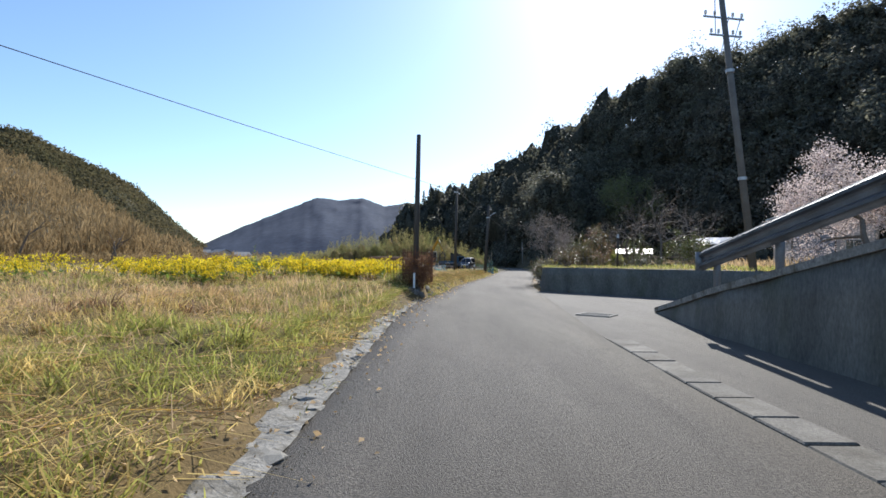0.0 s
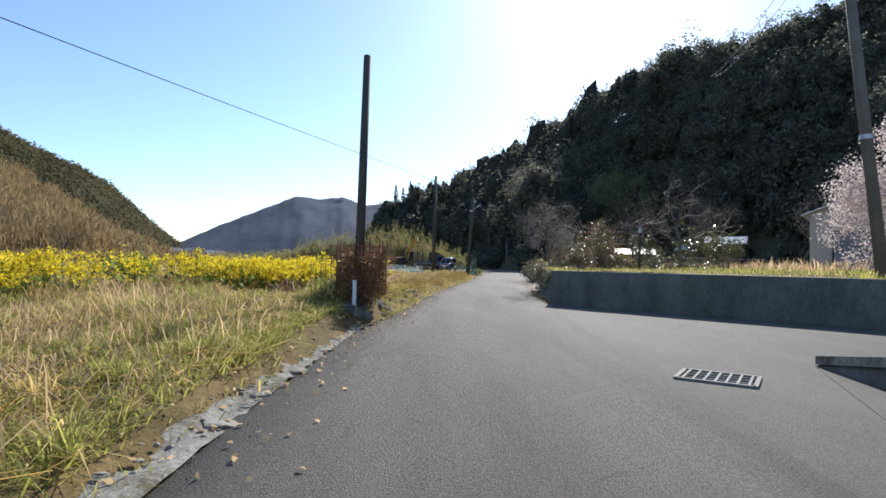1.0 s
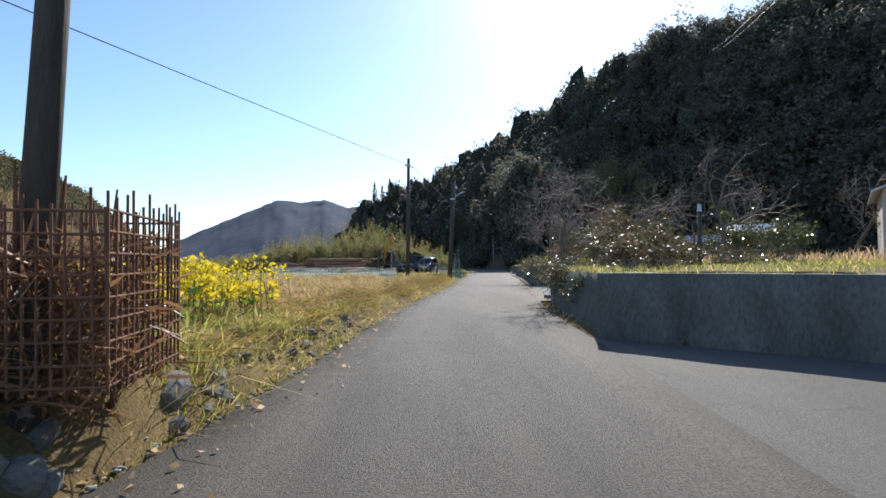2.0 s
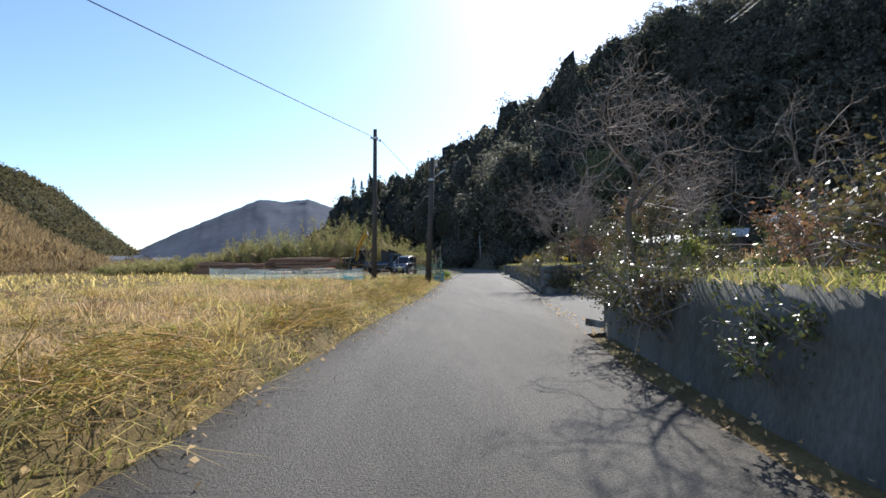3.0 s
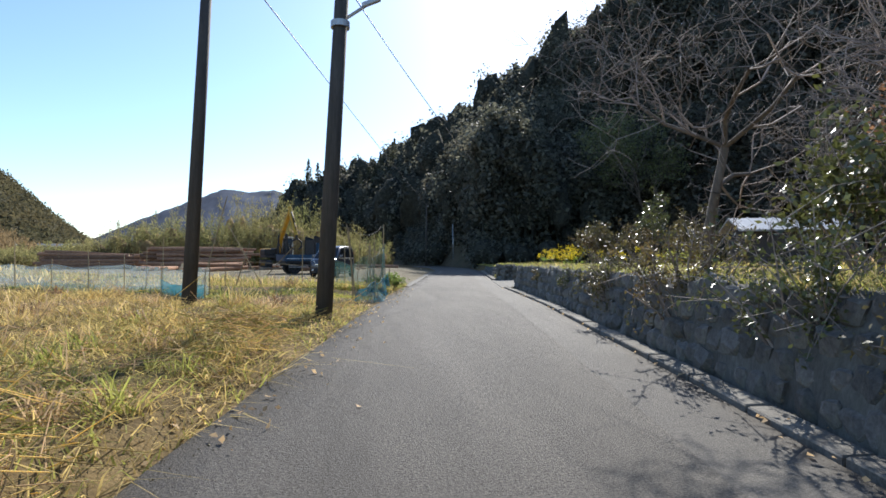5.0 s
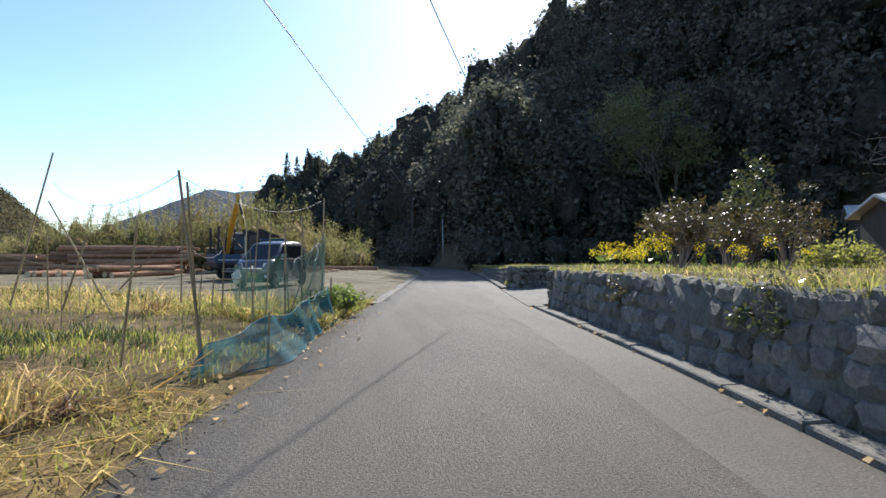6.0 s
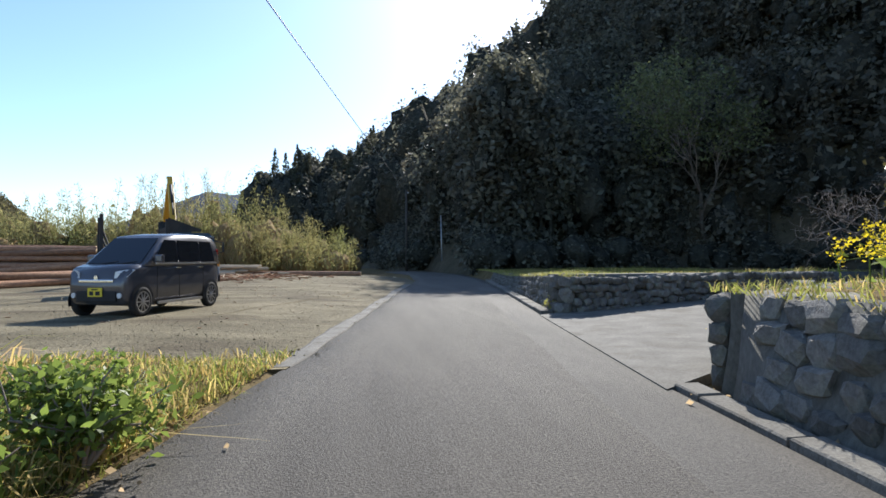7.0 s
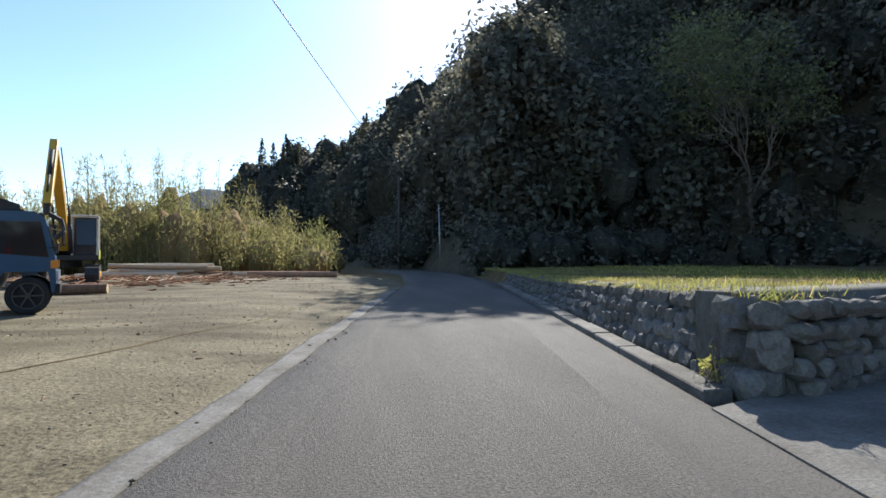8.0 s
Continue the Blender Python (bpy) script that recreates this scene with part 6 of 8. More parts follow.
# post in the walled field, and a rail of thin poles behind it
fp = thing("field_post", "dark wooden post standing in the walled field", "post", pose(9.07, 28.8, 0.9))
bm = bmesh.new()
tube(bm, (0, 0, -0.1), (0.02, 0, 1.55), 0.06, 0.05, seg=10)
part("shaft", bm, M_POLE, fp, smooth=True)
bm = bmesh.new()
tube(bm, (0.02, 0, 1.55), (0.02, 0, 1.75), 0.07, 0.05, seg=10)
part("cap", bm, M_STEEL, fp, "pale metal cap")
pr = thing("pole_rail", "weathered pole rail across the field's back", "rail")
for i in range(6):
    bm = bmesh.new()
    tube(bm, (15 + i * 2.4, 44 + i * 1.1, 0.8), (15 + i * 2.4, 44 + i * 1.1, 1.75), 0.035, seg=6)
    part("post", bm, M_TWIG, pr)
for k, z in enumerate((1.25, 1.65)):
    bm = bmesh.new()
    tube(bm, (14.6, 43.9, z), (27.4, 49.6, z + 0.05), 0.028, seg=6)
    part("rail", bm, M_TWIG, pr)

# ---- vegetable garden behind nets ----
M_CANE = material("weathered_cane", (0.33, 0.235, 0.125), (0.45, 0.34, 0.2), 4.0, 0.75, 0.1, 40, 0.25, obj=0.35)
M_NETBLUE = material("teal_net_cord", (0.04, 0.19, 0.23), (0.07, 0.27, 0.31), 2.0, 0.6, 0, 20, 0.0, translucent=0.3)
M_NETPALE = material("pale_net_cord", (0.42, 0.46, 0.46), (0.55, 0.58, 0.56), 2.0, 0.6, 0, 20, 0.0, translucent=0.3)
M_NETDARK = material("dark_net_cord", (0.07, 0.12, 0.11), (0.11, 0.17, 0.15), 2.0, 0.6, 0, 20, 0.0)


def mesh_sheet(name, tint, cover):
    """Fine woven netting: threads that cover a part of the surface and let the rest through, denser in folds and dirt."""
    m = material(name, tint, tuple(c * 1.35 for c in tint), 3.0, 0.7, 0, 20, 0.0, translucent=0.45, spec=0.15)
    n, l = m.node_tree.nodes, m.node_tree.links
    out = n["Material Output"]
    last = out.inputs["Surface"].links[0].from_socket
    clear = n.new("ShaderNodeBsdfTransparent")
    patch = n.new("ShaderNodeTexNoise")
    patch.inputs["Scale"].default_value, patch.inputs["Detail"].default_value = 2.4, 4.0
    fac = n.new("ShaderNodeMapRange")
    fac.inputs["From Min"].default_value, fac.inputs["From Max"].default_value = 0.3, 0.7
    fac.inputs["To Min"].default_value, fac.inputs["To Max"].default_value = cover * 0.6, min(1.0, cover * 1.5)
    l.new(patch.outputs["Fac"], fac.inputs["Value"])
    mixer = n.new("ShaderNodeMixShader")
    l.new(fac.outputs["Result"], mixer.inputs["Fac"])
    l.new(clear.outputs["BSDF"], mixer.inputs[1])
    l.new(last, mixer.inputs[2])
    l.new(mixer.outputs["Shader"], out.inputs["Surface"])
    return m


M_SHEETBLUE = mesh_sheet("fine_teal_netting", (0.05, 0.2, 0.25), 0.62)
M_SHEETPALE = mesh_sheet("fine_pale_netting", (0.3, 0.38, 0.4), 0.3)
M_SHEETDARK = mesh_sheet("fine_green_netting", (0.06, 0.13, 0.11), 0.4)


def cane(a, b, r0=0.016, group="garden canes", label="weathered bamboo cane stuck upright in the garden soil", name="garden_cane"):
    """A jointed bamboo cane as one tapering tube."""
    a, b, r0 = Vector(a), Vector(b), r0 * 0.8
    d = (b - a).normalized()
    u = d.orthogonal().normalized()
    w = d.cross(u)
    n = max(3, int((b - a).length / 0.3))
    rings = []
    bm = bmesh.new()
    for i in range(n + 1):
        for off, k in (((-0.01, 1.0), (0.0, 1.22), (0.01, 1.0)) if 0 < i < n else ((0.0, 1.0),)):
            c = a.lerp(b, i / n) + d * off
            rad = r0 * (1 - 0.25 * i / n) * k
            rings.append([bm.verts.new(c + (u * math.cos(t * math.pi / 3) + w * math.sin(t * math.pi / 3)) * rad) for t in range(6)])
    for p, q in zip(rings[:-1], rings[1:]):
        for t in range(6):
            bm.faces.new((p[t], p[(t + 1) % 6], q[(t + 1) % 6], q[t]))
    bm.faces.new(rings[0][::-1])
    bm.faces.new(rings[-1])
    return solo(name, bm, M_CANE, label, "cane", group)


def net(name, line, heights, z0, mat, sheet, label, seed, cell=0.07, slump=0.12, cord=0.0035, sag=0.1):
    """A hanging net of fine mesh along a line in plan, sagging between its posts and slumping at the foot."""
    r = np.random.default_rng(seed)
    line = np.array(line, float)
    run = np.concatenate([[0], np.cumsum(np.hypot(*np.diff(line, axis=0).T))])
    L = run[-1]
    nu, nv = max(2, int(L / cell)), max(2, int((max(heights) - z0) / cell))
    ph = r.uniform(0, 6, 4)
    G = np.zeros((nu + 1, nv + 1, 3))
    for i in range(nu + 1):
        s_ = L * i / nu
        xy = np.array([np.interp(s_, run, line[:, 0]), np.interp(s_, run, line[:, 1])])
        to = np.array([np.interp(min(s_ + 0.2, L), run, line[:, 0]), np.interp(min(s_ + 0.2, L), run, line[:, 1])])
        fr = np.array([np.interp(max(s_ - 0.2, 0), run, line[:, 0]), np.interp(max(s_ - 0.2, 0), run, line[:, 1])])
        d = (to - fr) / np.linalg.norm(to - fr)
        nrm = np.array([-d[1], d[0]])
        post = np.min(np.abs(run - s_))
        top = np.interp(s_, run, heights) - sag * min(1.0, post / 0.7) * (0.7 + 0.3 * math.sin(s_ * 4 + ph[3]))
        for j in range(nv + 1):
            w = j / nv
            off = slump * (1 - w) ** 2 * (1 + 0.6 * math.sin(s_ * 2.1 + ph[0])) + 0.035 * math.sin(s_ * 3.3 + ph[1] + w * 3) + 0.02 * math.sin(s_ * 9 + ph[2] + w * 7)
            G[i, j] = (*(xy - nrm * off), z0 + (top - z0) * w)
    root = thing(name, label, "net")
    q = np.arange((nu + 1) * (nv + 1)).reshape(nu + 1, nv + 1)
    F = np.stack([q[:-1, :-1], q[1:, :-1], q[1:, 1:], q[:-1, 1:]], -1).reshape(-1, 4)
    part("netting", np_mesh("netting", G.reshape(-1, 3), F, sheet, smooth=True), sheet, root)
    pulls = [(G[i, j], G[i + 1, j + 1], cord * 0.8, cord * 0.8) for i in range(nu) for j in range(nv) if (i - j) % 9 == 0]
    v, f = limb_arrays(pulls, 3)
    tagged(part("pulled_thread", np_mesh("pulled_thread", v, f, mat), mat, root, "taut threads drawn out of the netting"), kind="stuff")
    for j in (0, nv):
        v, f = pipe_arrays(G[:, j], cord * 1.3)
        part("hem_cord", np_mesh("hem_cord", v, f, mat), mat, root)
    return root


ROADSIDE = [(4.12, 50.5), (4.5, 51.3), (4.75, 52.8), (4.94, 54.6), (4.93, 55.35)]
net("blue_net", [(4.05, 50.3)] + ROADSIDE, (0.22, 0.36, 0.5, 0.55, 0.62, 0.4), 0.02, M_NETBLUE, M_SHEETBLUE, "teal-blue garden net slumped along the verge", 300, 0.07, 0.1, 0.0034, 0.1)
net("blue_net", [(0.4, 52.2), (-0.2, 52.5), (-0.8, 52.8)], (0.4, 0.36, 0.5), 0.05, M_NETBLUE, M_SHEETBLUE, "faded teal net along the garden's front", 305, 0.08, 0.08, 0.0034, 0.1)
net("dark_net", [(3.4, 55.3), (4.42, 53.5), (4.6, 54.4), (4.82, 55.35)], (0.95, 1.15, 1.1, 1.5), 0.3, M_NETDARK, M_SHEETDARK, "dark green bird net hung between garden canes", 310, 0.08, 0.04, 0.0026, 0.2)
net("dark_net", [(4.84, 55.38), (4.86, 54.5), (4.72, 53.0)], (1.5, 1.3, 1.2), 0.5, M_NETDARK, M_SHEETDARK, "green net hanging beside the lane between canes", 312, 0.08, 0.03, 0.0026, 0.25)
net("pale_net", [(0.3, 53.0), (-2.1, 53.9), (-4.4, 54.9), (-6.9, 56.0), (-9.4, 57.3)], (0.8, 0.86, 0.84, 0.9, 0.95), 0.1, M_NETPALE, M_SHEETPALE, "pale blue-grey garden net stretched between canes", 320, 0.1, 0.1, 0.0045, 0.1)
for x, y, h in ((4.5, 51.3, 0.55), (4.75, 52.8, 0.6), (4.98, 54.6, 0.75), (4.42, 53.5, 1.42), (4.82, 55.35, 2.1), (4.55, 54.6, 1.75), (0.3, 53.0, 1.0), (-2.1, 53.9, 1.15), (-4.4, 54.9, 1.0), (-6.9, 56.0, 1.3), (-9.4, 57.3, 1.15), (-8.3, 56.7, 1.1), (-5.6, 55.4, 1.5), (-3.2, 54.4, 1.25), (-1.0, 53.5, 1.6), (0.4, 52.2, 0.8), (-0.8, 52.8, 0.9), (-0.2, 56.9, 1.5), (-3.0, 57.9, 1.4), (3.2, 55.3, 1.5), (2.98, 55.5, 0.75), (3.43, 55.45, 0.74)):
    cane((x, y, -0.05), (x + random.uniform(-0.05, 0.05), y, h), 0.02)
r = np.random.default_rng(93)
for i in range(16):
    x = r.uniform(-5.5, 3.2)
    y = 51.2 + (4.2 - x) * 0.495 + r.uniform(0.3, 4.0)
    if y > garden_far(x) - 0.1:
        continue
    cane((x, y, 0.0), (x + r.normal(0, 0.1), y + r.normal(0, 0.1), r.uniform(0.5, 1.2)), 0.009)
for x, y, h in ((4.3, 52.4, 1.5), (4.05, 52.9, 1.75), (4.4, 54.3, 1.6), (3.95, 53.9, 1.2), (3.7, 54.7, 1.7)):
    cane((x, y, -0.05), (x + r.normal(0, 0.13), y + r.normal(0, 0.1), h), 0.013)
LEAN = "leaning weathered bamboo pole in the vegetable garden"
for a, b, rad in (((4.09, 50.61, -0.05), (3.85, 50.65, 1.84), 0.021), ((4.02, 50.75, -0.05), (3.9, 50.72, 1.75), 0.018), ((3.28, 50.91, -0.05), (3.44, 50.88, 1.41), 0.019), ((-1.05, 57.18, -0.05), (-0.21, 57.04, 3.06), 0.028),
                  ((1.1, 56.4, 0.02), (-0.07, 56.6, 2.1), 0.024), ((0.15, 56.56, 0.0), (0.63, 56.48, 1.51), 0.028), ((1.2, 56.4, 0.5), (2.3, 56.2, 1.71), 0.02), ((2.3, 56.2, -0.05), (2.32, 56.2, 1.9), 0.022), ((-1.2, 56.9, -0.05), (-0.95, 56.75, 1.3), 0.02), ((4.35, 54.0, 0.0), (4.75, 55.2, 1.4), 0.017)):
    cane(a, b, rad, label=LEAN, name="leaning_pole")
for a, b in (((-0.95, 56.76, 1.14), (-0.12, 56.62, 0.95)), ((-0.2, 56.6, 0.97), (2.32, 56.22, 0.8)), ((2.9, 55.5, 0.72), (3.48, 55.42, 0.7))):
    cane(a, b, 0.014, label="thin bamboo cross-pole tied between garden canes", name="cross_pole")
for a, b, sag in (((3.85, 50.65, 1.8), (4.82, 55.35, 2.05), 0.25), ((4.82, 55.35, 2.03), (3.66, 55.97, 1.95), 0.08), ((3.66, 55.97, 1.95), (2.32, 56.2, 1.85), 0.1), ((3.86, 50.66, 1.25), (3.2, 55.3, 1.2), 0.15), ((3.85, 50.65, 1.8), (-0.21, 57.04, 2.5), 0.35)):
    cable(a, b, sag, 0.0035, "thin garden cord strung between canes")
# white bag hung on a cane
bm = bmesh.new()
bmesh.ops.create_icosphere(bm, subdivisions=3, radius=0.085)
for v in bm.verts:
    v.co *= 1 + 0.55 * noise.noise(v.co * 16) + 0.25 * noise.noise(v.co * 40)
    pinch = min(1.0, max(0.25, 1.1 - v.co.z * 8))
    v.co = Vector((v.co.x * pinch, v.co.y * pinch * 0.8, v.co.z * 1.5))
bmesh.ops.transform(bm, matrix=pose(3.23, 56.4, 0.72, 10, 15, 0), verts=bm.verts)
solo("plastic_bag", bm, M_WHITE, "crumpled white plastic bag hung on a garden cane", "bag", smooth=True)
cane((3.23, 56.43, 0.0), (3.2, 56.43, 0.95), 0.014)
# crop rows and weeds
r = np.random.default_rng(94)
gx_ = r.uniform(-6.5, 4.9, 34000)
gy_ = 50.1 + (4.2 - gx_) * 0.495 + r.uniform(0.0, 1.0, len(gx_)) ** 0.8 * 6.0
ok = (gy_ < garden_far(gx_)) & (gx_ < np.interp(gy_, [50, 54], [4.15, 4.95]) - 0.05)
gx_, gy_ = gx_[ok], gy_[ok]
deep = gy_ - (50.1 + (4.2 - gx_) * 0.495)
thin_out = r.uniform(0, 1, len(gx_)) < np.where((deep > 2.3) & (deep < 4.6), 0.1, np.where(deep < 0.7, 0.8, 1.0))
gx_, gy_ = gx_[thin_out], gy_[thin_out]
row = (np.sin((gy_ + gx_ * 0.5) * 5.2) > 0.15) & (gx_ < 3.3)
P = np.stack([gx_, gy_, ground_height(gx_, gy_)], 1)
gv, gf = blade_arrays(P, np.where(row, 0.17, 0.08) * r.uniform(0.5, 1.3, len(P)), np.where(row, 0.013, 0.013), r, 0.4)
sel = np.where(row & (r.uniform(0, 1, len(P)) < 0.85), 0, np.where(r.uniform(0, 1, len(P)) < 0.15, 2, 1))
tagged(new("garden_crops", np_mesh("garden_crops", gv, gf, [M_ONION, M_GREEN, M_DRY], np.tile(sel, 3))), "green onion rows and weeds in the vegetable garden", "crops", kind="stuff")
# wild grass round the garden's corner and yard edge
r = np.random.default_rng(95)
ty = r.uniform(53.6, 59.4, 16000)
tx = along(LEFT, ty) - 0.15 - r.uniform(0, 1, len(ty)) ** 1.3 * np.interp(ty, [53.6, 55.5, 58, 60.5], [0.3, 2.2, 6.0, 7.0])
P = np.stack([tx, ty, ground_height(tx, ty)], 1)
keep = (ty < 59.2 - 0.12 * np.clip(along(LEFT, ty) - tx, 0, 8)) & (ty > garden_far(tx) - 0.1)
gv, gf = blade_arrays(P[keep], r.uniform(0.05, 0.2, keep.sum()) * np.interp(ty[keep], [55, 56.5, 58.5], [1.6, 1.4, 0.8]), 0.015, r, 0.55)
tagged(new("verge_grass", np_mesh("verge_grass", gv, gf, [M_GREEN, M_DRY, M_LUSH], np.tile(r.choice([0, 0, 1, 1, 1, 2], keep.sum()), 3))), "yellow-green grass verge at the yard's edge", "grass", kind="stuff")

# rough weeds between garden and yard
r = np.random.default_rng(96)
wy = r.uniform(57.0, 76.0, 7000)
wx = yard_left(wy) + 0.5 - np.abs(r.normal(0, 2.6, len(wy)))
keep = ~in_garden(wx, wy) & (wx < along(LEFT, wy) - 1.5) & (wavy(wx, wy, 0.9, 1.1) > 0.34)
wx, wy = wx[keep], wy[keep]
gv, gf = blade_arrays(np.stack([wx, wy, ground_height(wx, wy) - 0.02], 1), r.uniform(0.12, 0.5, len(wx)) * (0.4 + wavy(wx, wy, 1.3, 0.2)), 0.024, r, 0.7)
tagged(new("rough_weeds", np_mesh("rough_weeds", gv, gf, [M_GREEN, M_DRY, M_STRAW], np.tile(r.choice([0, 0, 1, 1, 2], len(wx)), 3))), "rough yellow-green weeds between garden and timber yard", "weeds", kind="stuff")

# loose stones and a long crack in the yard's packed surface
r = np.random.default_rng(97)
n = 5200
py2 = 59.0 + 21 * r.uniform(0, 1, n) ** 1.2
px2 = along(LEFT, py2) + 0.15 - r.uniform(0, 1, n) ** 1.5 * np.minimum(9.0, along(LEFT, py2) - yard_left(py2))
keep = wavy(px2, py2, 1.2, 0.6) + r.normal(0, 0.15, n) > 0.45
px2, py2 = px2[keep], py2[keep]
size = r.uniform(0.005, 0.013, len(px2)) * np.where(r.uniform(0, 1, len(px2)) < 0.05, 2.0, 1.0)
octa = np.array([(1, 0, 0), (0, 1, 0), (-1, 0, 0), (0, -1, 0), (0, 0, 0.7), (0, 0, -0.5)])
sv = np.stack([px2, py2, yard_height(px2, py2) + size * 0.3], 1)[:, None] + octa[None] * size[:, None, None] * r.uniform(0.6, 1.3, (len(px2), 6, 1))
sf = np.array([(0, 1, 4), (1, 2, 4), (2, 3, 4), (3, 0, 4), (1, 0, 5), (2, 1, 5), (3, 2, 5), (0, 3, 5)])
sf = (sf[None] + 6 * np.arange(len(px2))[:, None, None]).reshape(-1, 3)
tagged(new("loose_gravel", np_mesh("loose_gravel", sv.reshape(-1, 3), sf, [M_GRAVEL, M_KERB], np.repeat(r.choice([0, 0, 1], len(px2)), 8))), "loose grey-brown stones scattered on the yard", "gravel", kind="stuff")
u = np.linspace(0, 1, 70)
kx = np.interp(u, [0, 0.3, 0.6, 1], [4.2, 4.95, 6.25, 7.1]) + 0.05 * np.sin(u * 23) + r.normal(0, 0.012, 70)
ky = np.interp(u, [0, 0.3, 0.6, 1], [62.6, 65.0, 68.4, 72.4])
half = 0.014 + 0.016 * r.uniform(0, 1, 70) * np.sin(np.pi * u)
kv = np.concatenate([np.stack([kx + s_ * half, ky, yard_height(kx, ky) + 0.004], 1) for s_ in (-1, 1)])
kf = np.array([(i, i + 70, i + 71, i + 1) for i in range(69)])
tagged(new("yard_crack", np_mesh("yard_crack", kv, kf, M_SOIL)), "long soil-filled crack across the packed yard", "crack", kind="structure")

# ---- vehicles and timber in the yard ----
M_GUN = material("gunmetal_car_paint", (0.11, 0.108, 0.118), (0.128, 0.125, 0.135), 2.0, 0.24, 0.0, 40, 0.06, metal=0.45, spec=0.5)
M_GLASS = material("tinted_car_glass", (0.012, 0.014, 0.018), None, 1.0, 0.05, 0, 20, 0.0, spec=0.4)
M_CHROME = material("chrome_trim", (0.75, 0.76, 0.78), None, 1.0, 0.15, 0, 20, 0.0, metal=1.0)
M_RUBBER = material("tyre_rubber", (0.022, 0.022, 0.022), (0.04, 0.038, 0.035), 6.0, 0.85, 0.2, 60, 0.2)
M_ALLOY = material("alloy_wheel", (0.5, 0.5, 0.52), (0.6, 0.6, 0.62), 4.0, 0.3, 0, 20, 0.05, metal=0.9)
M_BLACKP = material("black_plastic", (0.02, 0.02, 0.022), (0.03, 0.03, 0.032), 4.0, 0.6, 0.1, 60, 0.15)
M_LAMP = material("clear_lamp_glass", (0.55, 0.57, 0.6), (0.7, 0.72, 0.75), 8.0, 0.12, 0, 20, 0.1, spec=0.7)
M_TAIL = material("red_tail_lamp", (0.35, 0.015, 0.012), (0.45, 0.02, 0.015), 8.0, 0.15, 0, 20, 0.1, spec=0.6)
M_AMBER = material("amber_lamp", (0.7, 0.25, 0.03), None, 8.0, 0.2, 0, 20, 0.1, spec=0.6)
M_PLATEY = material("yellow_number_plate", (0.75, 0.58, 0.05), None, 4.0, 0.5, 0, 20, 0.05)
M_BLUE = material("blue_truck_paint", (0.01, 0.052, 0.105), (0.016, 0.07, 0.135), 1.5, 0.33, 0.03, 40, 0.12, spec=0.5, third=(0.06, 0.08, 0.1), third_scale=2.0, third_amount=0.3)
M_BLACKM = material("black_painted_steel", (0.025, 0.026, 0.028), (0.05, 0.046, 0.042), 3.0, 0.6, 0.15, 40, 0.25, third=(0.12, 0.06, 0.035), third_scale=2.5, third_amount=0.3)
M_YELLOW = material("yellow_machine_paint", (0.6, 0.32, 0.028), (0.68, 0.4, 0.05), 1.5, 0.5, 0.05, 40, 0.2, third=(0.3, 0.18, 0.06), third_scale=1.6, third_amount=0.5)
M_LIME = material("lime_machine_paint", (0.5, 0.56, 0.08), (0.58, 0.62, 0.12), 1.5, 0.45, 0.05, 40, 0.12)
M_CABFRAME = material("cream_cab_frame", (0.5, 0.49, 0.42), (0.58, 0.57, 0.5), 2.0, 0.5, 0.05, 40, 0.12)
M_LOG = material("log_bark", (0.25, 0.13, 0.078), (0.38, 0.215, 0.125), 5.0, 0.9, 0.6, 30, 0.4, obj=0.4, stretch=(1, 1, 1))
M_LOGEND = material("sawn_log_end", (0.62, 0.44, 0.25), (0.7, 0.52, 0.32), 9.0, 0.8, 0.1, 40, 0.15, obj=0.2)
M_PALEWOOD = material("peeled_timber", (0.6, 0.46, 0.29), (0.68, 0.54, 0.36), 5.0, 0.8, 0.2, 40, 0.2, obj=0.25)


def loft(bm, rings, caps=True):
    rs = [[bm.verts.new(p) for p in ring] for ring in rings]
    n = len(rs[0])
    for a, b in zip(rs[:-1], rs[1:]):
        for k in range(n):
            bm.faces.new((a[k], a[(k + 1) % n], b[(k + 1) % n], b[k]))
    if caps:
        bm.faces.new(rs[0][::-1])
        bm.faces.new(rs[-1])
    bmesh.ops.recalc_face_normals(bm, faces=bm.faces)


def panel(bm, pts, normal, t=0.012):
    """A thin panel with rounded rim through the points, raised along the normal."""
    n = Vector(normal).normalized()
    vs = [bm.verts.new(Vector(p)) for p in pts]
    f = bm.faces.new(vs)
    ex = bmesh.ops.extrude_face_region(bm, geom=[f])
    bmesh.ops.translate(bm, vec=n * t, verts=[v for v in ex["geom"] if isinstance(v, bmesh.types.BMVert)])
    bmesh.ops.recalc_face_normals(bm, faces=bm.faces)


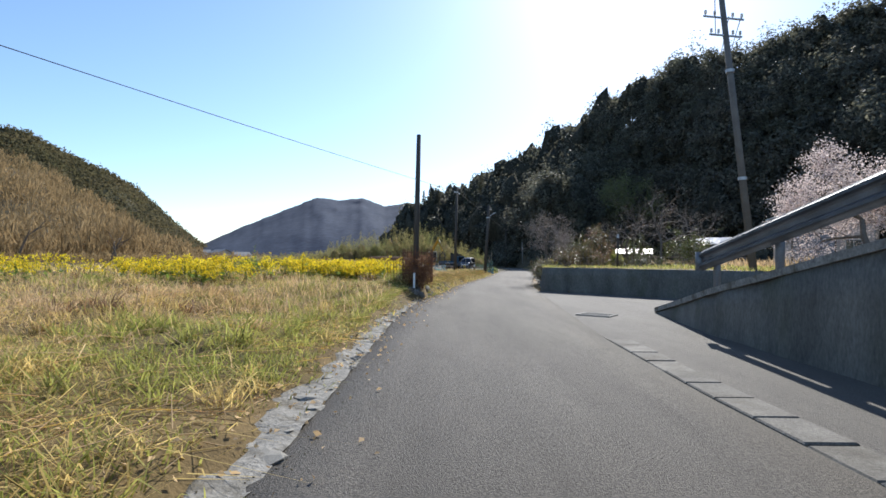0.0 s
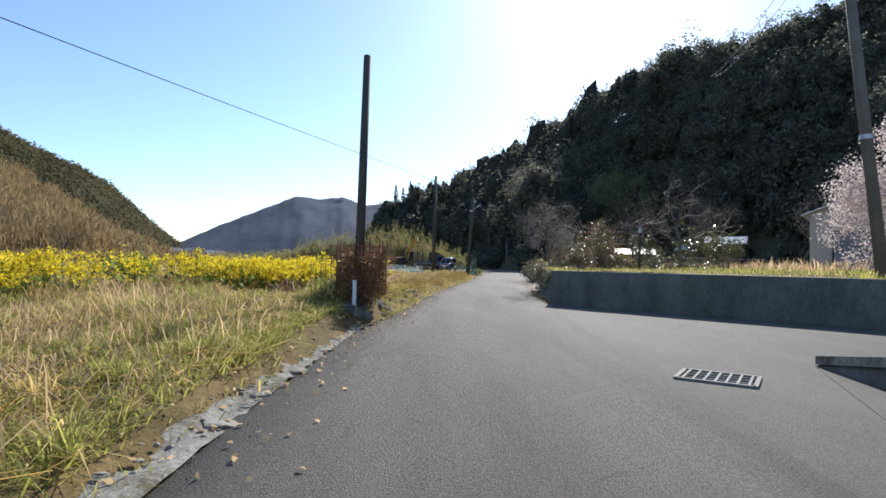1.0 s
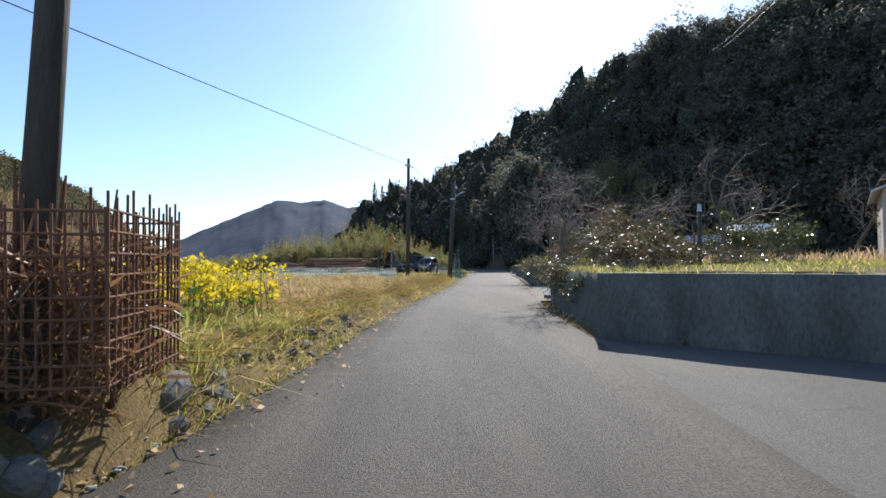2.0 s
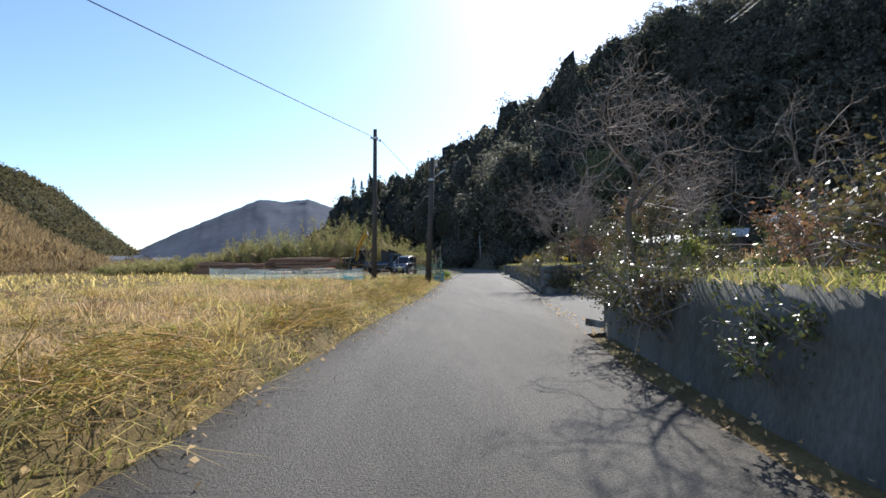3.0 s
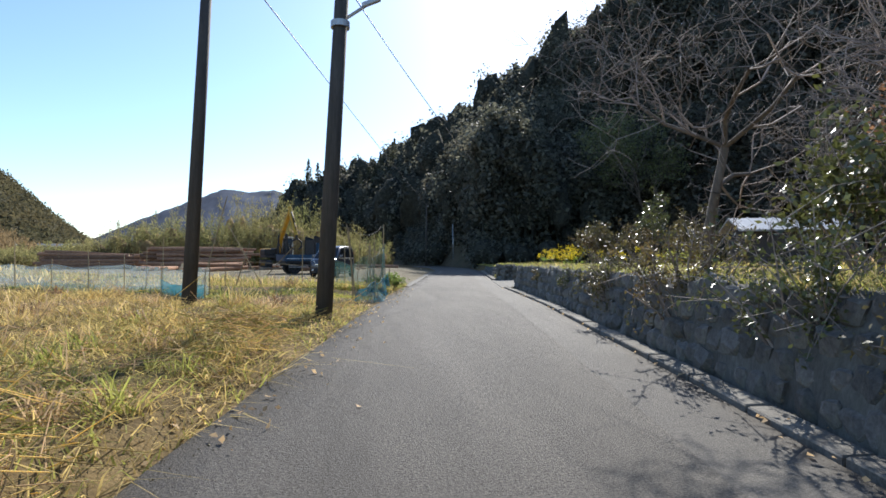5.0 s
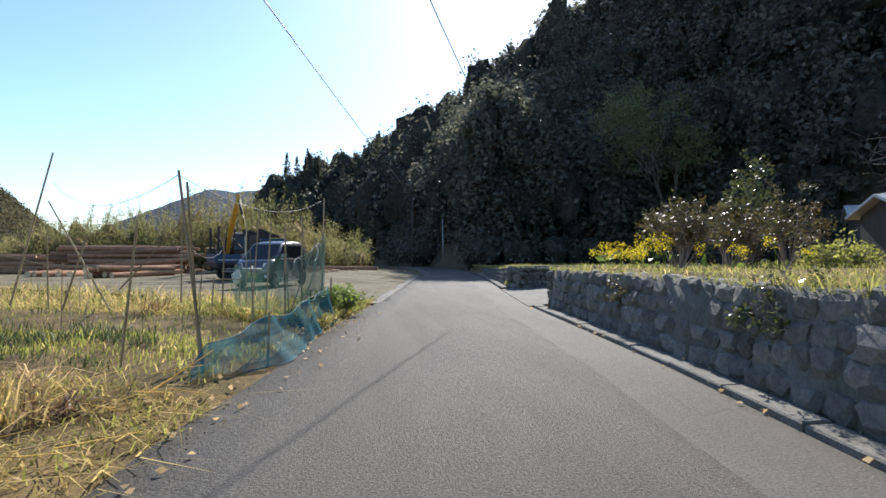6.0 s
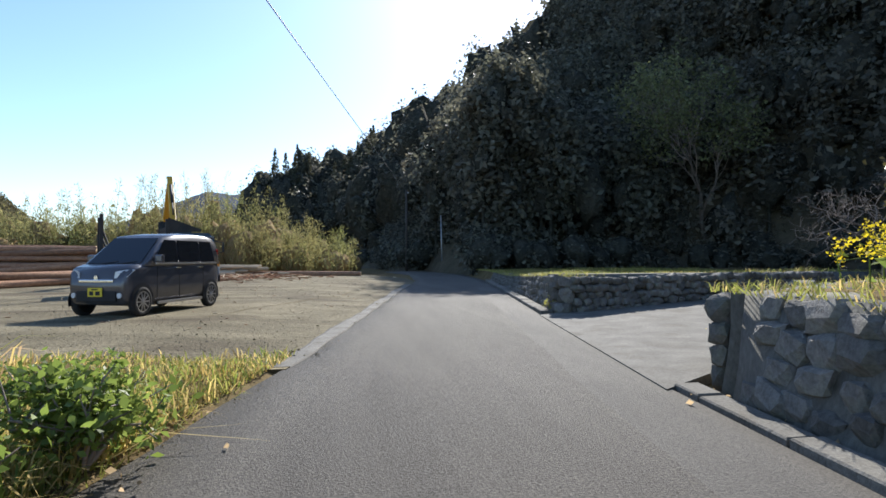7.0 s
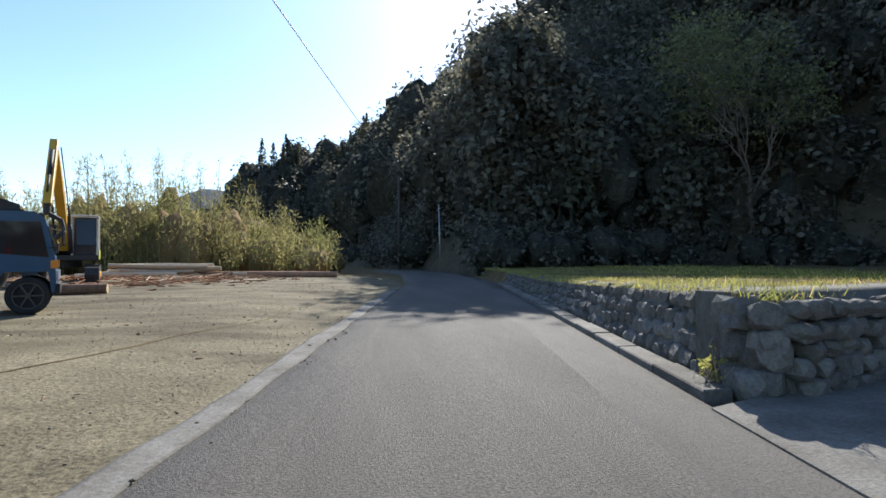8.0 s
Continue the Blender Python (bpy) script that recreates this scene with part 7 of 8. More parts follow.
def wheel(parent, x, y, r, w, side, spokes=10, rim_mat=None, rim_r=0.66, label=""):
    rim_mat = rim_mat or M_ALLOY
    bm = bmesh.new()
    prof = [(-w / 2, r * 0.72), (-w / 2 * 0.98, r * 0.93), (-w / 2 * 0.75, r), (w / 2 * 0.75, r), (w / 2 * 0.98, r * 0.93), (w / 2, r * 0.72), (w / 2 * 0.5, r * 0.62), (-w / 2 * 0.5, r * 0.62)]
    rings = []
    for i in range(28):
        a = i * 2 * math.pi / 28
        rings.append([bm.verts.new((x + px, y + math.cos(a) * pr, r + math.sin(a) * pr)) for px, pr in prof])
    for i in range(28):
        A, B = rings[i], rings[(i + 1) % 28]
        for k in range(len(prof)):
            bm.faces.new((A[k], A[(k + 1) % len(prof)], B[(k + 1) % len(prof)], B[k]))
    bmesh.ops.recalc_face_normals(bm, faces=bm.faces)
    wh = part("wheel", bm, M_RUBBER, parent, label, smooth=True)
    bm = bmesh.new()
    o = x + side * w * 0.36
    for i in range(spokes):
        a = i * 2 * math.pi / spokes
        d = Vector((0, math.cos(a), math.sin(a)))
        e = Vector((0, -math.sin(a), math.cos(a)))
        c = Vector((o, y, r))
        pts = [c + d * r * 0.12 - e * r * 0.05, c + d * r * rim_r - e * r * 0.045, c + d * r * rim_r + e * r * 0.045, c + d * r * 0.12 + e * r * 0.05]
        panel(bm, pts, (side, 0, 0), 0.02)
    tube(bm, (o - side * 0.01, y, r), (o + side * 0.035, y, r), r * 0.17, r * 0.13, seg=14)
    n = 28
    ring_o = [(y + math.cos(i * 2 * math.pi / n) * r * 0.73, r + math.sin(i * 2 * math.pi / n) * r * 0.73) for i in range(n)]
    ring_i = [(y + math.cos(i * 2 * math.pi / n) * r * 0.64, r + math.sin(i * 2 * math.pi / n) * r * 0.64) for i in range(n)]
    for i in range(n):
        j = (i + 1) % n
        for xx in (o + side * 0.02,):
            bm.faces.new([bm.verts.new((xx, *p)) for p in (ring_o[i], ring_o[j], ring_i[j], ring_i[i])])
    part("rim", bm, rim_mat, wh)
    bm = bmesh.new()
    tube(bm, (x - side * w * 0.1, y, r), (x + side * w * 0.12, y, r), r * 0.66, seg=24)
    part("brake_disc", bm, M_BLACKP, wh)
    return wh


def kei_van(at):
    van = thing("van", "dark gunmetal kei van with chrome belt trim, parked on gravel", "van", at)
    # half widths at levels, stations from front (-y) to rear
    st = [(-1.70, 0.60, 0.55, 0.62), (-1.65, 0.665, 0.28, 0.86), (-1.52, 0.71, 0.22, 0.95), (-1.3, 0.73, 0.2, 1.0), (-0.95, 0.735, 0.19, 1.01), (-0.3, 0.737, 0.19, 1.0), (0.6, 0.737, 0.19, 1.01), (1.35, 0.735, 0.2, 1.02), (1.58, 0.72, 0.24, 1.03), (1.69, 0.67, 0.4, 1.0)]
    rings = []
    for y, w, z0, z1 in st:
        m = (z0 + z1) / 2
        half = [(w * 0.86, z0), (w * 0.985, z0 + (z1 - z0) * 0.2), (w, m), (w * 0.985, z1 - (z1 - z0) * 0.1), (w * 0.93, z1)]
        rings.append([(-x, y, z) for x, z in half] + [(x, y, z) for x, z in half[::-1]])
    bm = bmesh.new()
    loft(bm, rings)
    bmesh.ops.bevel(bm, geom=[e for e in bm.edges if e.calc_face_angle(0) > 0.6], offset=0.02, segments=2, affect='EDGES')
    body = part("body", bm, M_GUN, van, smooth=True)
    # cabin above the belt line
    cab = [(-1.22, 0.97, 0.99), (-0.8, 0.97, 1.32), (-0.45, 0.97, 1.58), (0.0, 0.97, 1.63), (0.6, 0.97, 1.66), (1.2, 0.97, 1.65), (1.5, 0.97, 1.61), (1.63, 0.98, 1.5), (1.68, 0.98, 1.02)]
    rings = []
    for y, zb, zt in cab:
        k = (zt - zb) / 0.68
        wt = 0.715 - 0.115 * k
        half = [(0.715, zb), (0.715 - 0.06 * k, zb + (zt - zb) * 0.55), (wt, zt - 0.05 * k), (wt * 0.86, zt - 0.005), (wt * 0.4, zt + 0.012 * k)]
        rings.append([(-x, y, z) for x, z in half] + [(x, y, z) for x, z in half[::-1]])
    bm = bmesh.new()
    loft(bm, rings)
    cabin = part("cabin", bm, M_GUN, van, smooth=True)
    bm = bmesh.new()
    panel(bm, [(-0.63, -1.2, 1.01), (0.63, -1.2, 1.01), (0.55, -0.53, 1.53), (-0.55, -0.53, 1.53)], (0, -0.6, 0.8), 0.012)
    part("windscreen", bm, M_GLASS, van)
    for s in (-1, 1):
        for y0, y1, y2, y3 in ((-0.88, -0.05, -0.05, -0.45), (0.0, 0.82, 0.82, 0.0), (0.87, 1.45, 1.36, 0.87)):
            bm = bmesh.new()
            panel(bm, [(s * 0.716, y0, 1.045), (s * 0.716, y1, 1.045), (s * 0.632, y2, 1.5), (s * 0.632, y3, 1.5)][::s], (s, 0, 0.17), 0.01)
            part("side_window", bm, M_GLASS, van)
        bm = bmesh.new()
        box(bm, s * 0.734 - 0.014, -0.86, 0.995, s * 0.734 + 0.014, 1.5, 1.03, 0.008)
        part("belt_trim", bm, M_ALLOY, van, "chrome belt line strip")
        bm = bmesh.new()
        box(bm, s * 0.735 - 0.02, -0.78, 0.2, s * 0.735 + 0.02, 0.86, 0.26, 0.01)
        part("side_skirt", bm, M_ALLOY, van, "bright sill strip")
        for y in (-0.08, 0.78):
            bm = bmesh.new()
            box(bm, s * 0.745 - 0.018, y - 0.09, 0.915, s * 0.745 + 0.018, y + 0.09, 0.945, 0.01)
            part("door_handle", bm, M_CHROME, van, "chrome door handle")
        for y in (-0.8, -0.02, 0.92):
            bm = bmesh.new()
            box(bm, s * 0.7365 - 0.003, y - 0.004, 0.27, s * 0.7365 + 0.0035, y + 0.004, 0.99)
            part("door_gap", bm, M_BLACKP, van, "dark door gap")
        bm = bmesh.new()
        box(bm, s * 0.83 - 0.09, -0.92, 1.04, s * 0.83 + 0.09, -0.8, 1.19, 0.03)
        tube(bm, (s * 0.7, -0.85, 1.07), (s * 0.78, -0.86, 1.08), 0.02, seg=8)
        part("wing_mirror", bm, M_GUN, van)
        bm = bmesh.new()
        panel(bm, [(s * 0.40, -1.665, 0.74), (s * 0.66, -1.615, 0.76), (s * 0.715, -1.45, 0.9), (s * 0.62, -1.58, 0.9), (s * 0.42, -1.655, 0.86)][::s], (s * 0.3, -1, 0.25), 0.02)
        part("headlamp", bm, M_LAMP, van, "clear headlamp glass")
        bm = bmesh.new()
        tube(bm, (s * 0.53, -1.66, 0.42), (s * 0.53, -1.7, 0.42), 0.05, seg=14)
        part("fog_lamp", bm, M_LAMP, van, "round fog lamp")
        bm = bmesh.new()
        box(bm, s * 0.62 - 0.05, 1.6, 0.98, s * 0.62 + 0.05, 1.69, 1.34, 0.02)
        part("tail_lamp", bm, M_TAIL, van, "red tail lamp")
        for y in (-1.26, 1.26):
            bm = bmesh.new()
            n = 22
            c = [bm.verts.new((s * 0.741, y + math.cos(i * math.pi * 1.16 / n - 0.25) * 0.345, 0.285 + math.sin(i * math.pi * 1.16 / n - 0.25) * 0.345)) for i in range(n + 1)]
            bm.faces.new(c)
            part("wheel_arch", bm, M_BLACKP, van, "black wheel arch")
            wheel(van, s * 0.675, y, 0.283, 0.165, s)
    bm = bmesh.new()
    box(bm, -0.4, -1.715, 0.66, 0.4, -1.66, 0.72, 0.015)
    grille = part("grille_bar", bm, M_CHROME, van, "chrome grille bar")
    bm = bmesh.new()
    bmesh.ops.create_cone(bm, cap_ends=True, segments=18, radius1=0.045, radius2=0.045, depth=0.02)
    bmesh.ops.transform(bm, matrix=pose(0, -1.7, 0.75, 90, 0, 0), verts=bm.verts)
    part("badge", bm, M_CHROME, grille, "plain chrome badge")
    bm = bmesh.new()
    box(bm, -0.46, -1.712, 0.3, 0.46, -1.66, 0.5, 0.02)
    part("lower_grille", bm, M_BLACKP, van, "black lower grille")
    bm = bmesh.new()
    box(bm, -0.165, -1.735, 0.4, 0.165, -1.715, 0.565, 0.004)
    plate = part("number_plate", bm, M_PLATEY, van, "yellow number plate")
    for i, (x0, x1, z0, z1) in enumerate(((-0.07, 0.07, 0.52, 0.545), (-0.12, -0.03, 0.425, 0.5), (0.02, 0.12, 0.425, 0.5))):
        bm = bmesh.new()
        box(bm, x0, -1.739, z0, x1, -1.7345, z1)
        part("marking_bar", bm, M_BLACKP, plate)
    bm = bmesh.new()
    for x in (-0.35, 0.1):
        tube(bm, (x, -1.24, 1.005), (x + 0.42, -1.16, 1.06), 0.008, seg=6)
    part("wiper", bm, M_BLACKP, van)
    bm = bmesh.new()
    box(bm, -0.55, 1.52, 1.6, 0.55, 1.74, 1.635, 0.012)
    part("roof_spoiler", bm, M_GUN, van)
    return van


VAN_A = 18.0
kei_van(Matrix.Translation((2.88, 63.95, 0.133)) @ pose(0, 0, 0, 0, 0, -VAN_A) @ Matrix.Diagonal((0.78, 0.81, 0.87, 1)))


def log_truck(at):
    """Small timber truck: local +x is its front."""
    tr = thing("log_truck", "dark blue dropside truck with a black steel cab guard", "truck", at)
    bm = bmesh.new()
    side = [(2.07, 0.42), (2.1, 0.62), (2.08, 1.12), (1.92, 1.9), (1.75, 2.02), (0.68, 2.02), (0.62, 1.9), (0.62, 0.55), (1.15, 0.5), (1.27, 0.84), (1.97, 0.84), (2.03, 0.42)]
    rings = [[(x - (0.03 if abs(y) > 0.8 else 0), y, z) for x, z in side] for y in (-0.86, -0.82, 0.82, 0.86)]
    loft(bm, rings)
    part("cab", bm, M_BLUE, tr)
    bm = bmesh.new()
    panel(bm, [(2.075, -0.74, 1.2), (2.075, 0.74, 1.2), (1.945, 0.7, 1.8), (1.945, -0.7, 1.8)], (1, 0, 0.2), 0.012)
    part("windscreen", bm, M_GLASS, tr)
    for s in (-1, 1):
        bm = bmesh.new()
        panel(bm, [(0.95, s * 0.861, 1.22), (1.95, s * 0.861, 1.12), (1.82, s * 0.861, 1.82), (0.95, s * 0.861, 1.82)][::-s], (0, s, 0), 0.01)
        part("side_window", bm, M_GLASS, tr)
        bm = bmesh.new()
        box(bm, 0.875, s * 0.862 - 0.004, 0.9, 0.885, s * 0.862 + 0.004, 1.88)
        part("door_gap", bm, M_BLACKP, tr, "dark door gap")
        bm = bmesh.new()
        box(bm, 0.96, s * 0.87 - 0.015, 1.05, 1.12, s * 0.87 + 0.015, 1.09, 0.008)
        part("door_handle", bm, M_CHROME, tr, "chrome door handle")
        bm = bmesh.new()
        tube(bm, (1.95, s * 0.85, 1.75), (2.2, s * 1.02, 1.7), 0.012, seg=6)
        tube(bm, (1.95, s * 0.85, 1.3), (2.2, s * 1.02, 1.4), 0.012, seg=6)
        box(bm, 2.16, s * 1.02 - 0.08, 1.38, 2.2, s * 1.02 + 0.08, 1.7, 0.012)
        part("wing_mirror", bm, M_BLACKP, tr)
        bm = bmesh.new()
        box(bm, 2.05, s * 0.66 - 0.13, 0.66, 2.12, s * 0.66 + 0.13, 0.86, 0.02)
        part("headlamp", bm, M_LAMP, tr, "clear headlamp glass")
        bm = bmesh.new()
        box(bm, 1.98, s * 0.84 - 0.03, 0.9, 2.1, s * 0.84 + 0.03, 1.06, 0.01)
        part("indicator", bm, M_AMBER, tr, "amber indicator lamp")
        wheel(tr, 0, 0, 0.37, 0.21, 1, 6, M_POLE).matrix_local = pose(1.62, s * 0.72, 0, 0, 0, 90 if s > 0 else -90)
        for dy in (0.72, 0.5):
            wheel(tr, 0, 0, 0.37, 0.2, 1, 6, M_POLE).matrix_local = pose(-0.75, s * dy, 0, 0, 0, 90 if s > 0 else -90)
        bm = bmesh.new()
        box(bm, -1.4, s * 0.36 - 0.04, 0.5, 0.9, s * 0.36 + 0.04, 0.68)
        part("chassis_rail", bm, M_BLACKM, tr)
        for x in (-1.35,):
            bm = bmesh.new()
            box(bm, x - 0.05, s * 0.92 - 0.045, 0.7, x + 0.05, s * 0.92 + 0.045, 2.55, 0.01)
            tube(bm, (x + 0.3, s * 0.92, 1.25), (x + 0.04, s * 0.92, 2.0), 0.03, seg=6)
            part("stake", bm, M_BLACKM, tr, "black steel load stake")
    bm = bmesh.new()
    box(bm, 2.0, -0.82, 0.38, 2.14, 0.82, 0.6, 0.03)
    part("bumper", bm, M_BLACKP, tr)
    bm = bmesh.new()
    box(bm, -1.45, -0.95, 0.7, 0.55, 0.95, 0.84, 0.01)
    for i in range(4):
        box(bm, -1.4 + i * 0.5, -0.97, 0.62, -1.3 + i * 0.5, 0.97, 0.7)
    bed = part("load_bed", bm, M_BLACKM, tr)
    for s in (-1, 1):
        bm = bmesh.new()
        box(bm, -1.45, s * 0.965 - 0.02, 0.84, 0.42, s * 0.965 + 0.02, 1.24, 0.01)
        for x in (-1.4, -0.5, 0.36):
            box(bm, x - 0.03, s * 0.985 - 0.012, 0.8, x + 0.03, s * 0.985 + 0.012, 1.26, 0.005)
        side_board = part("side_board", bm, M_BLUE, bed, "dark blue hinged dropside")
        bm = bmesh.new()
        box(bm, -1.2, s * 0.885 - 0.02, 0.42, 0.5, s * 0.885 + 0.02, 0.47)
        box(bm, -1.2, s * 0.885 - 0.02, 0.54, 0.5, s * 0.885 + 0.02, 0.58)
        part("side_guard", bm, M_STEEL, bed, "pale steel side guard rails")
        bm = bmesh.new()
        box(bm, -1.4, s * 0.99 - 0.006, 0.96, 0.3, s * 0.99 + 0.006, 1.0)
        part("pale_stripe", bm, M_WHITE, bed, "worn white stripe")
    bm = bmesh.new()
    box(bm, -1.5, -0.95, 0.84, -1.46, 0.95, 1.24, 0.01)
    part("tailboard", bm, M_BLUE, bed, "dark blue tailboard")
    bm = bmesh.new()
    for s in (-1, 1):
        box(bm, 0.42, s * 0.9 - 0.05, 0.84, 0.54, s * 0.9 + 0.05, 2.45, 0.01)
    for z in (0.9, 1.3, 1.7, 2.1):
        box(bm, 0.44, -0.9, z, 0.52, 0.9, z + 0.1)
    box(bm, 0.46, -0.88, 0.9, 0.49, 0.88, 2.2)
    part("headboard", bm, M_BLACKM, tr, "black steel headboard")
    for s in (-1, 1):
        bm = bmesh.new()
        panel(bm, [(0.5, s * 0.9, 2.5), (1.5, s * 0.9, 2.14), (1.5, s * 0.9, 2.06), (0.5, s * 0.9, 2.04)], (0, s, 0), 0.02)
        part("side_gusset", bm, M_BLACKM, tr)
    bm = bmesh.new()
    tube(bm, (0.1, -0.85, 0.56), (0.7, -0.85, 0.56), 0.16, seg=16)
    part("fuel_tank", bm, M_BLACKM, tr, smooth=True)
    return tr


log_truck(Matrix.Translation((0.95, 69.5, 0.133)) @ pose(0, 0, 0, 0, 0, 24) @ Matrix.Scale(0.84, 4))


def excavator(at):
    """Crawler excavator with a log grapple: local +x is its front, the cab on its left."""
    ex = thing("excavator", "yellow crawler excavator with raised boom in the yard", "excavator", at)
    for s in (-1, 1):
        bm = bmesh.new()
        prof = [(-1.75, 0.4), (-1.62, 0.12), (-1.35, 0.0), (1.35, 0.0), (1.62, 0.12), (1.75, 0.4), (1.6, 0.68), (1.3, 0.78), (-1.3, 0.78), (-1.6, 0.68)]
        loft(bm, [[(x, s * 1.0 - 0.25, z) for x, z in prof], [(x, s * 1.0 + 0.25, z) for x, z in prof]])
        track = part("track", bm, M_BLACKM, ex, "black steel crawler track")
        for i in range(15):
            x = -1.35 + i * 0.193
            for z in (-0.02, 0.765):
                bm = bmesh.new()
                box(bm, x - 0.03, s * 1.0 - 0.27, z, x + 0.03, s * 1.0 + 0.27, z + 0.04)
                part("track_pad", bm, M_BLACKM, track)
        bm = bmesh.new()
        box(bm, -1.1, s * 1.0 + s * 0.22 - 0.03, 0.26, 1.1, s * 1.0 + s * 0.22 + 0.05, 0.5, 0.03)
        part("track_frame", bm, M_YELLOW, track, "yellow track frame")
    bm = bmesh.new()
    tube(bm, (0, 0, 0.7), (0, 0, 0.98), 0.6, seg=24)
    part("turntable", bm, M_BLACKM, ex)
    bm = bmesh.new()
    box(bm, -1.5, -1.2, 0.98, 1.05, 1.2, 1.2, 0.04)
    box(bm, -1.5, -1.2, 1.2, 0.6, -0.25, 1.75, 0.08)
    box(bm, -1.5, -0.25, 1.2, -0.75, 1.2, 1.85, 0.08)
    house = part("house", bm, M_BLACKM, ex, "dark upper machine body")
    bm = bmesh.new()
    box(bm, -1.95, -1.18, 0.98, -1.5, 1.18, 1.8, 0.14)
    part("counterweight", bm, M_YELLOW, house, "yellow counterweight")
    bm = bmesh.new()
    box(bm, -0.72, 1.19, 1.02, 1.0, 1.24, 1.42, 0.02)
    part("side_panel", bm, M_LIME, house, "lime-yellow side panel")
    bm = bmesh.new()
    for x, y in ((-0.72, 0.3), (1.0, 0.3), (-0.72, 1.18), (1.0, 1.18), (0.25, 1.18)):
        tube(bm, (x, y, 1.2), (x - 0.14 * (x > 0.5), y, 2.78), 0.045, seg=8)
    box(bm, -0.8, 0.24, 2.74, 0.98, 1.24, 2.86, 0.05)
    cabp = part("cab", bm, M_CABFRAME, ex, "cream-framed operator's cab")
    bm = bmesh.new()
    box(bm, -0.7, 0.32, 1.2, 0.98, 1.17, 1.62, 0.03)
    part("cab_base", bm, M_BLACKM, cabp)
    for pts, nrm in (([(1.01, 0.36, 1.62), (1.01, 1.12, 1.62), (0.9, 1.12, 2.7), (0.9, 0.36, 2.7)], (1, 0, 0)), ([(-0.68, 1.19, 1.62), (0.2, 1.19, 1.62), (0.2, 1.19, 2.7), (-0.68, 1.19, 2.7)], (0, 1, 0)),
                     ([(0.3, 1.19, 1.3), (0.96, 1.19, 1.3), (0.86, 1.19, 2.7), (0.3, 1.19, 2.7)], (0, 1, 0)), ([(-0.75, 0.36, 1.9), (-0.75, 1.12, 1.9), (-0.75, 1.12, 2.7), (-0.75, 0.36, 2.7)], (-1, 0, 0))):
        bm = bmesh.new()
        panel(bm, pts, nrm, 0.008)
        part("cab_window", bm, M_GLASS, cabp)

    def beam(name, pts, w, hs, label, parent=ex, mat=M_YELLOW):
        bm = bmesh.new()
        rings = []
        for i, p in enumerate(pts):
            a = Vector(pts[max(i - 1, 0)])
            b = Vector(pts[min(i + 1, len(pts) - 1)])
            d = (b - a).normalized()
            up = Vector((-d.z, 0, d.x))
            c = Vector(p)
            rings.append([c + up * hs[i] / 2 + Vector((0, -w / 2, 0)), c + up * hs[i] / 2 + Vector((0, w / 2, 0)), c - up * hs[i] / 2 + Vector((0, w / 2, 0)), c - up * hs[i] / 2 + Vector((0, -w / 2, 0))])
        loft(bm, rings)
        bmesh.ops.bevel(bm, geom=bm.edges[:], offset=0.02, segments=1, affect='EDGES')
        return part(name, bm, mat, parent, label)

    boom = beam("boom", [(0.6, 0.0, 1.45), (1.5, 0.0, 2.65), (2.3, 0.0, 3.3), (3.6, 0.0, 4.05), (4.9, 0.0, 4.75)], 0.3, (0.3, 0.42, 0.46, 0.36, 0.22), "yellow steel boom")
    arm = beam("arm", [(4.7, 0.0, 5.2), (5.0, 0.0, 4.75), (5.9, 0.0, 3.85), (7.0, 0.0, 2.75)], 0.25, (0.18, 0.36, 0.3, 0.18), "yellow steel dipper arm", boom)
    for par, a, b, r0 in ((boom, (1.05, 0.26, 1.3), (2.3, 0.26, 3.1), 0.075), (boom, (1.05, -0.26, 1.3), (2.3, -0.26, 3.1), 0.075), (boom, (2.5, 0.0, 3.8), (4.65, 0.0, 5.15), 0.07), (arm, (5.3, 0.0, 4.75), (6.9, 0.0, 3.2), 0.06)):
        bm = bmesh.new()
        A, B = Vector(a), Vector(b)
        tube(bm, A, A.lerp(B, 0.6), r0, seg=12)
        tube(bm, A.lerp(B, 0.6), B, r0 * 0.55, seg=12)
        part("cylinder", bm, M_BLACKM, par, "black hydraulic cylinder", smooth=True)
    bm = bmesh.new()
    pts = [(0.7, 0.12, 1.7), (1.45, 0.2, 2.95), (2.25, 0.2, 3.62), (3.55, 0.2, 4.3), (4.8, 0.2, 4.95)]
    for p, q in zip(pts[:-1], pts[1:]):
        tube(bm, p, q, 0.022, seg=6)
    part("hose", bm, M_BLACKP, boom, "black hydraulic hose along the boom")
    bm = bmesh.new()
    tube(bm, (7.0, 0, 2.8), (7.02, 0, 2.45), 0.1, seg=10)
    for s in (-1, 1):
        pts = [(7.02, s * 0.08, 2.46), (7.04, s * 0.36, 2.3), (7.04, s * 0.46, 1.95), (7.02, s * 0.18, 1.65)]
        for p, q in zip(pts[:-1], pts[1:]):
            tube(bm, p, q, 0.08, 0.06, seg=8)
    part("grapple", bm, M_BLACKM, arm, "dark log grapple")
    return ex


excavator(Matrix.Translation((-2.1, 80.7, 0.15)) @ pose(0, 0, 0, 0, 0, -69.5) @ Matrix.Scale(0.83, 4))


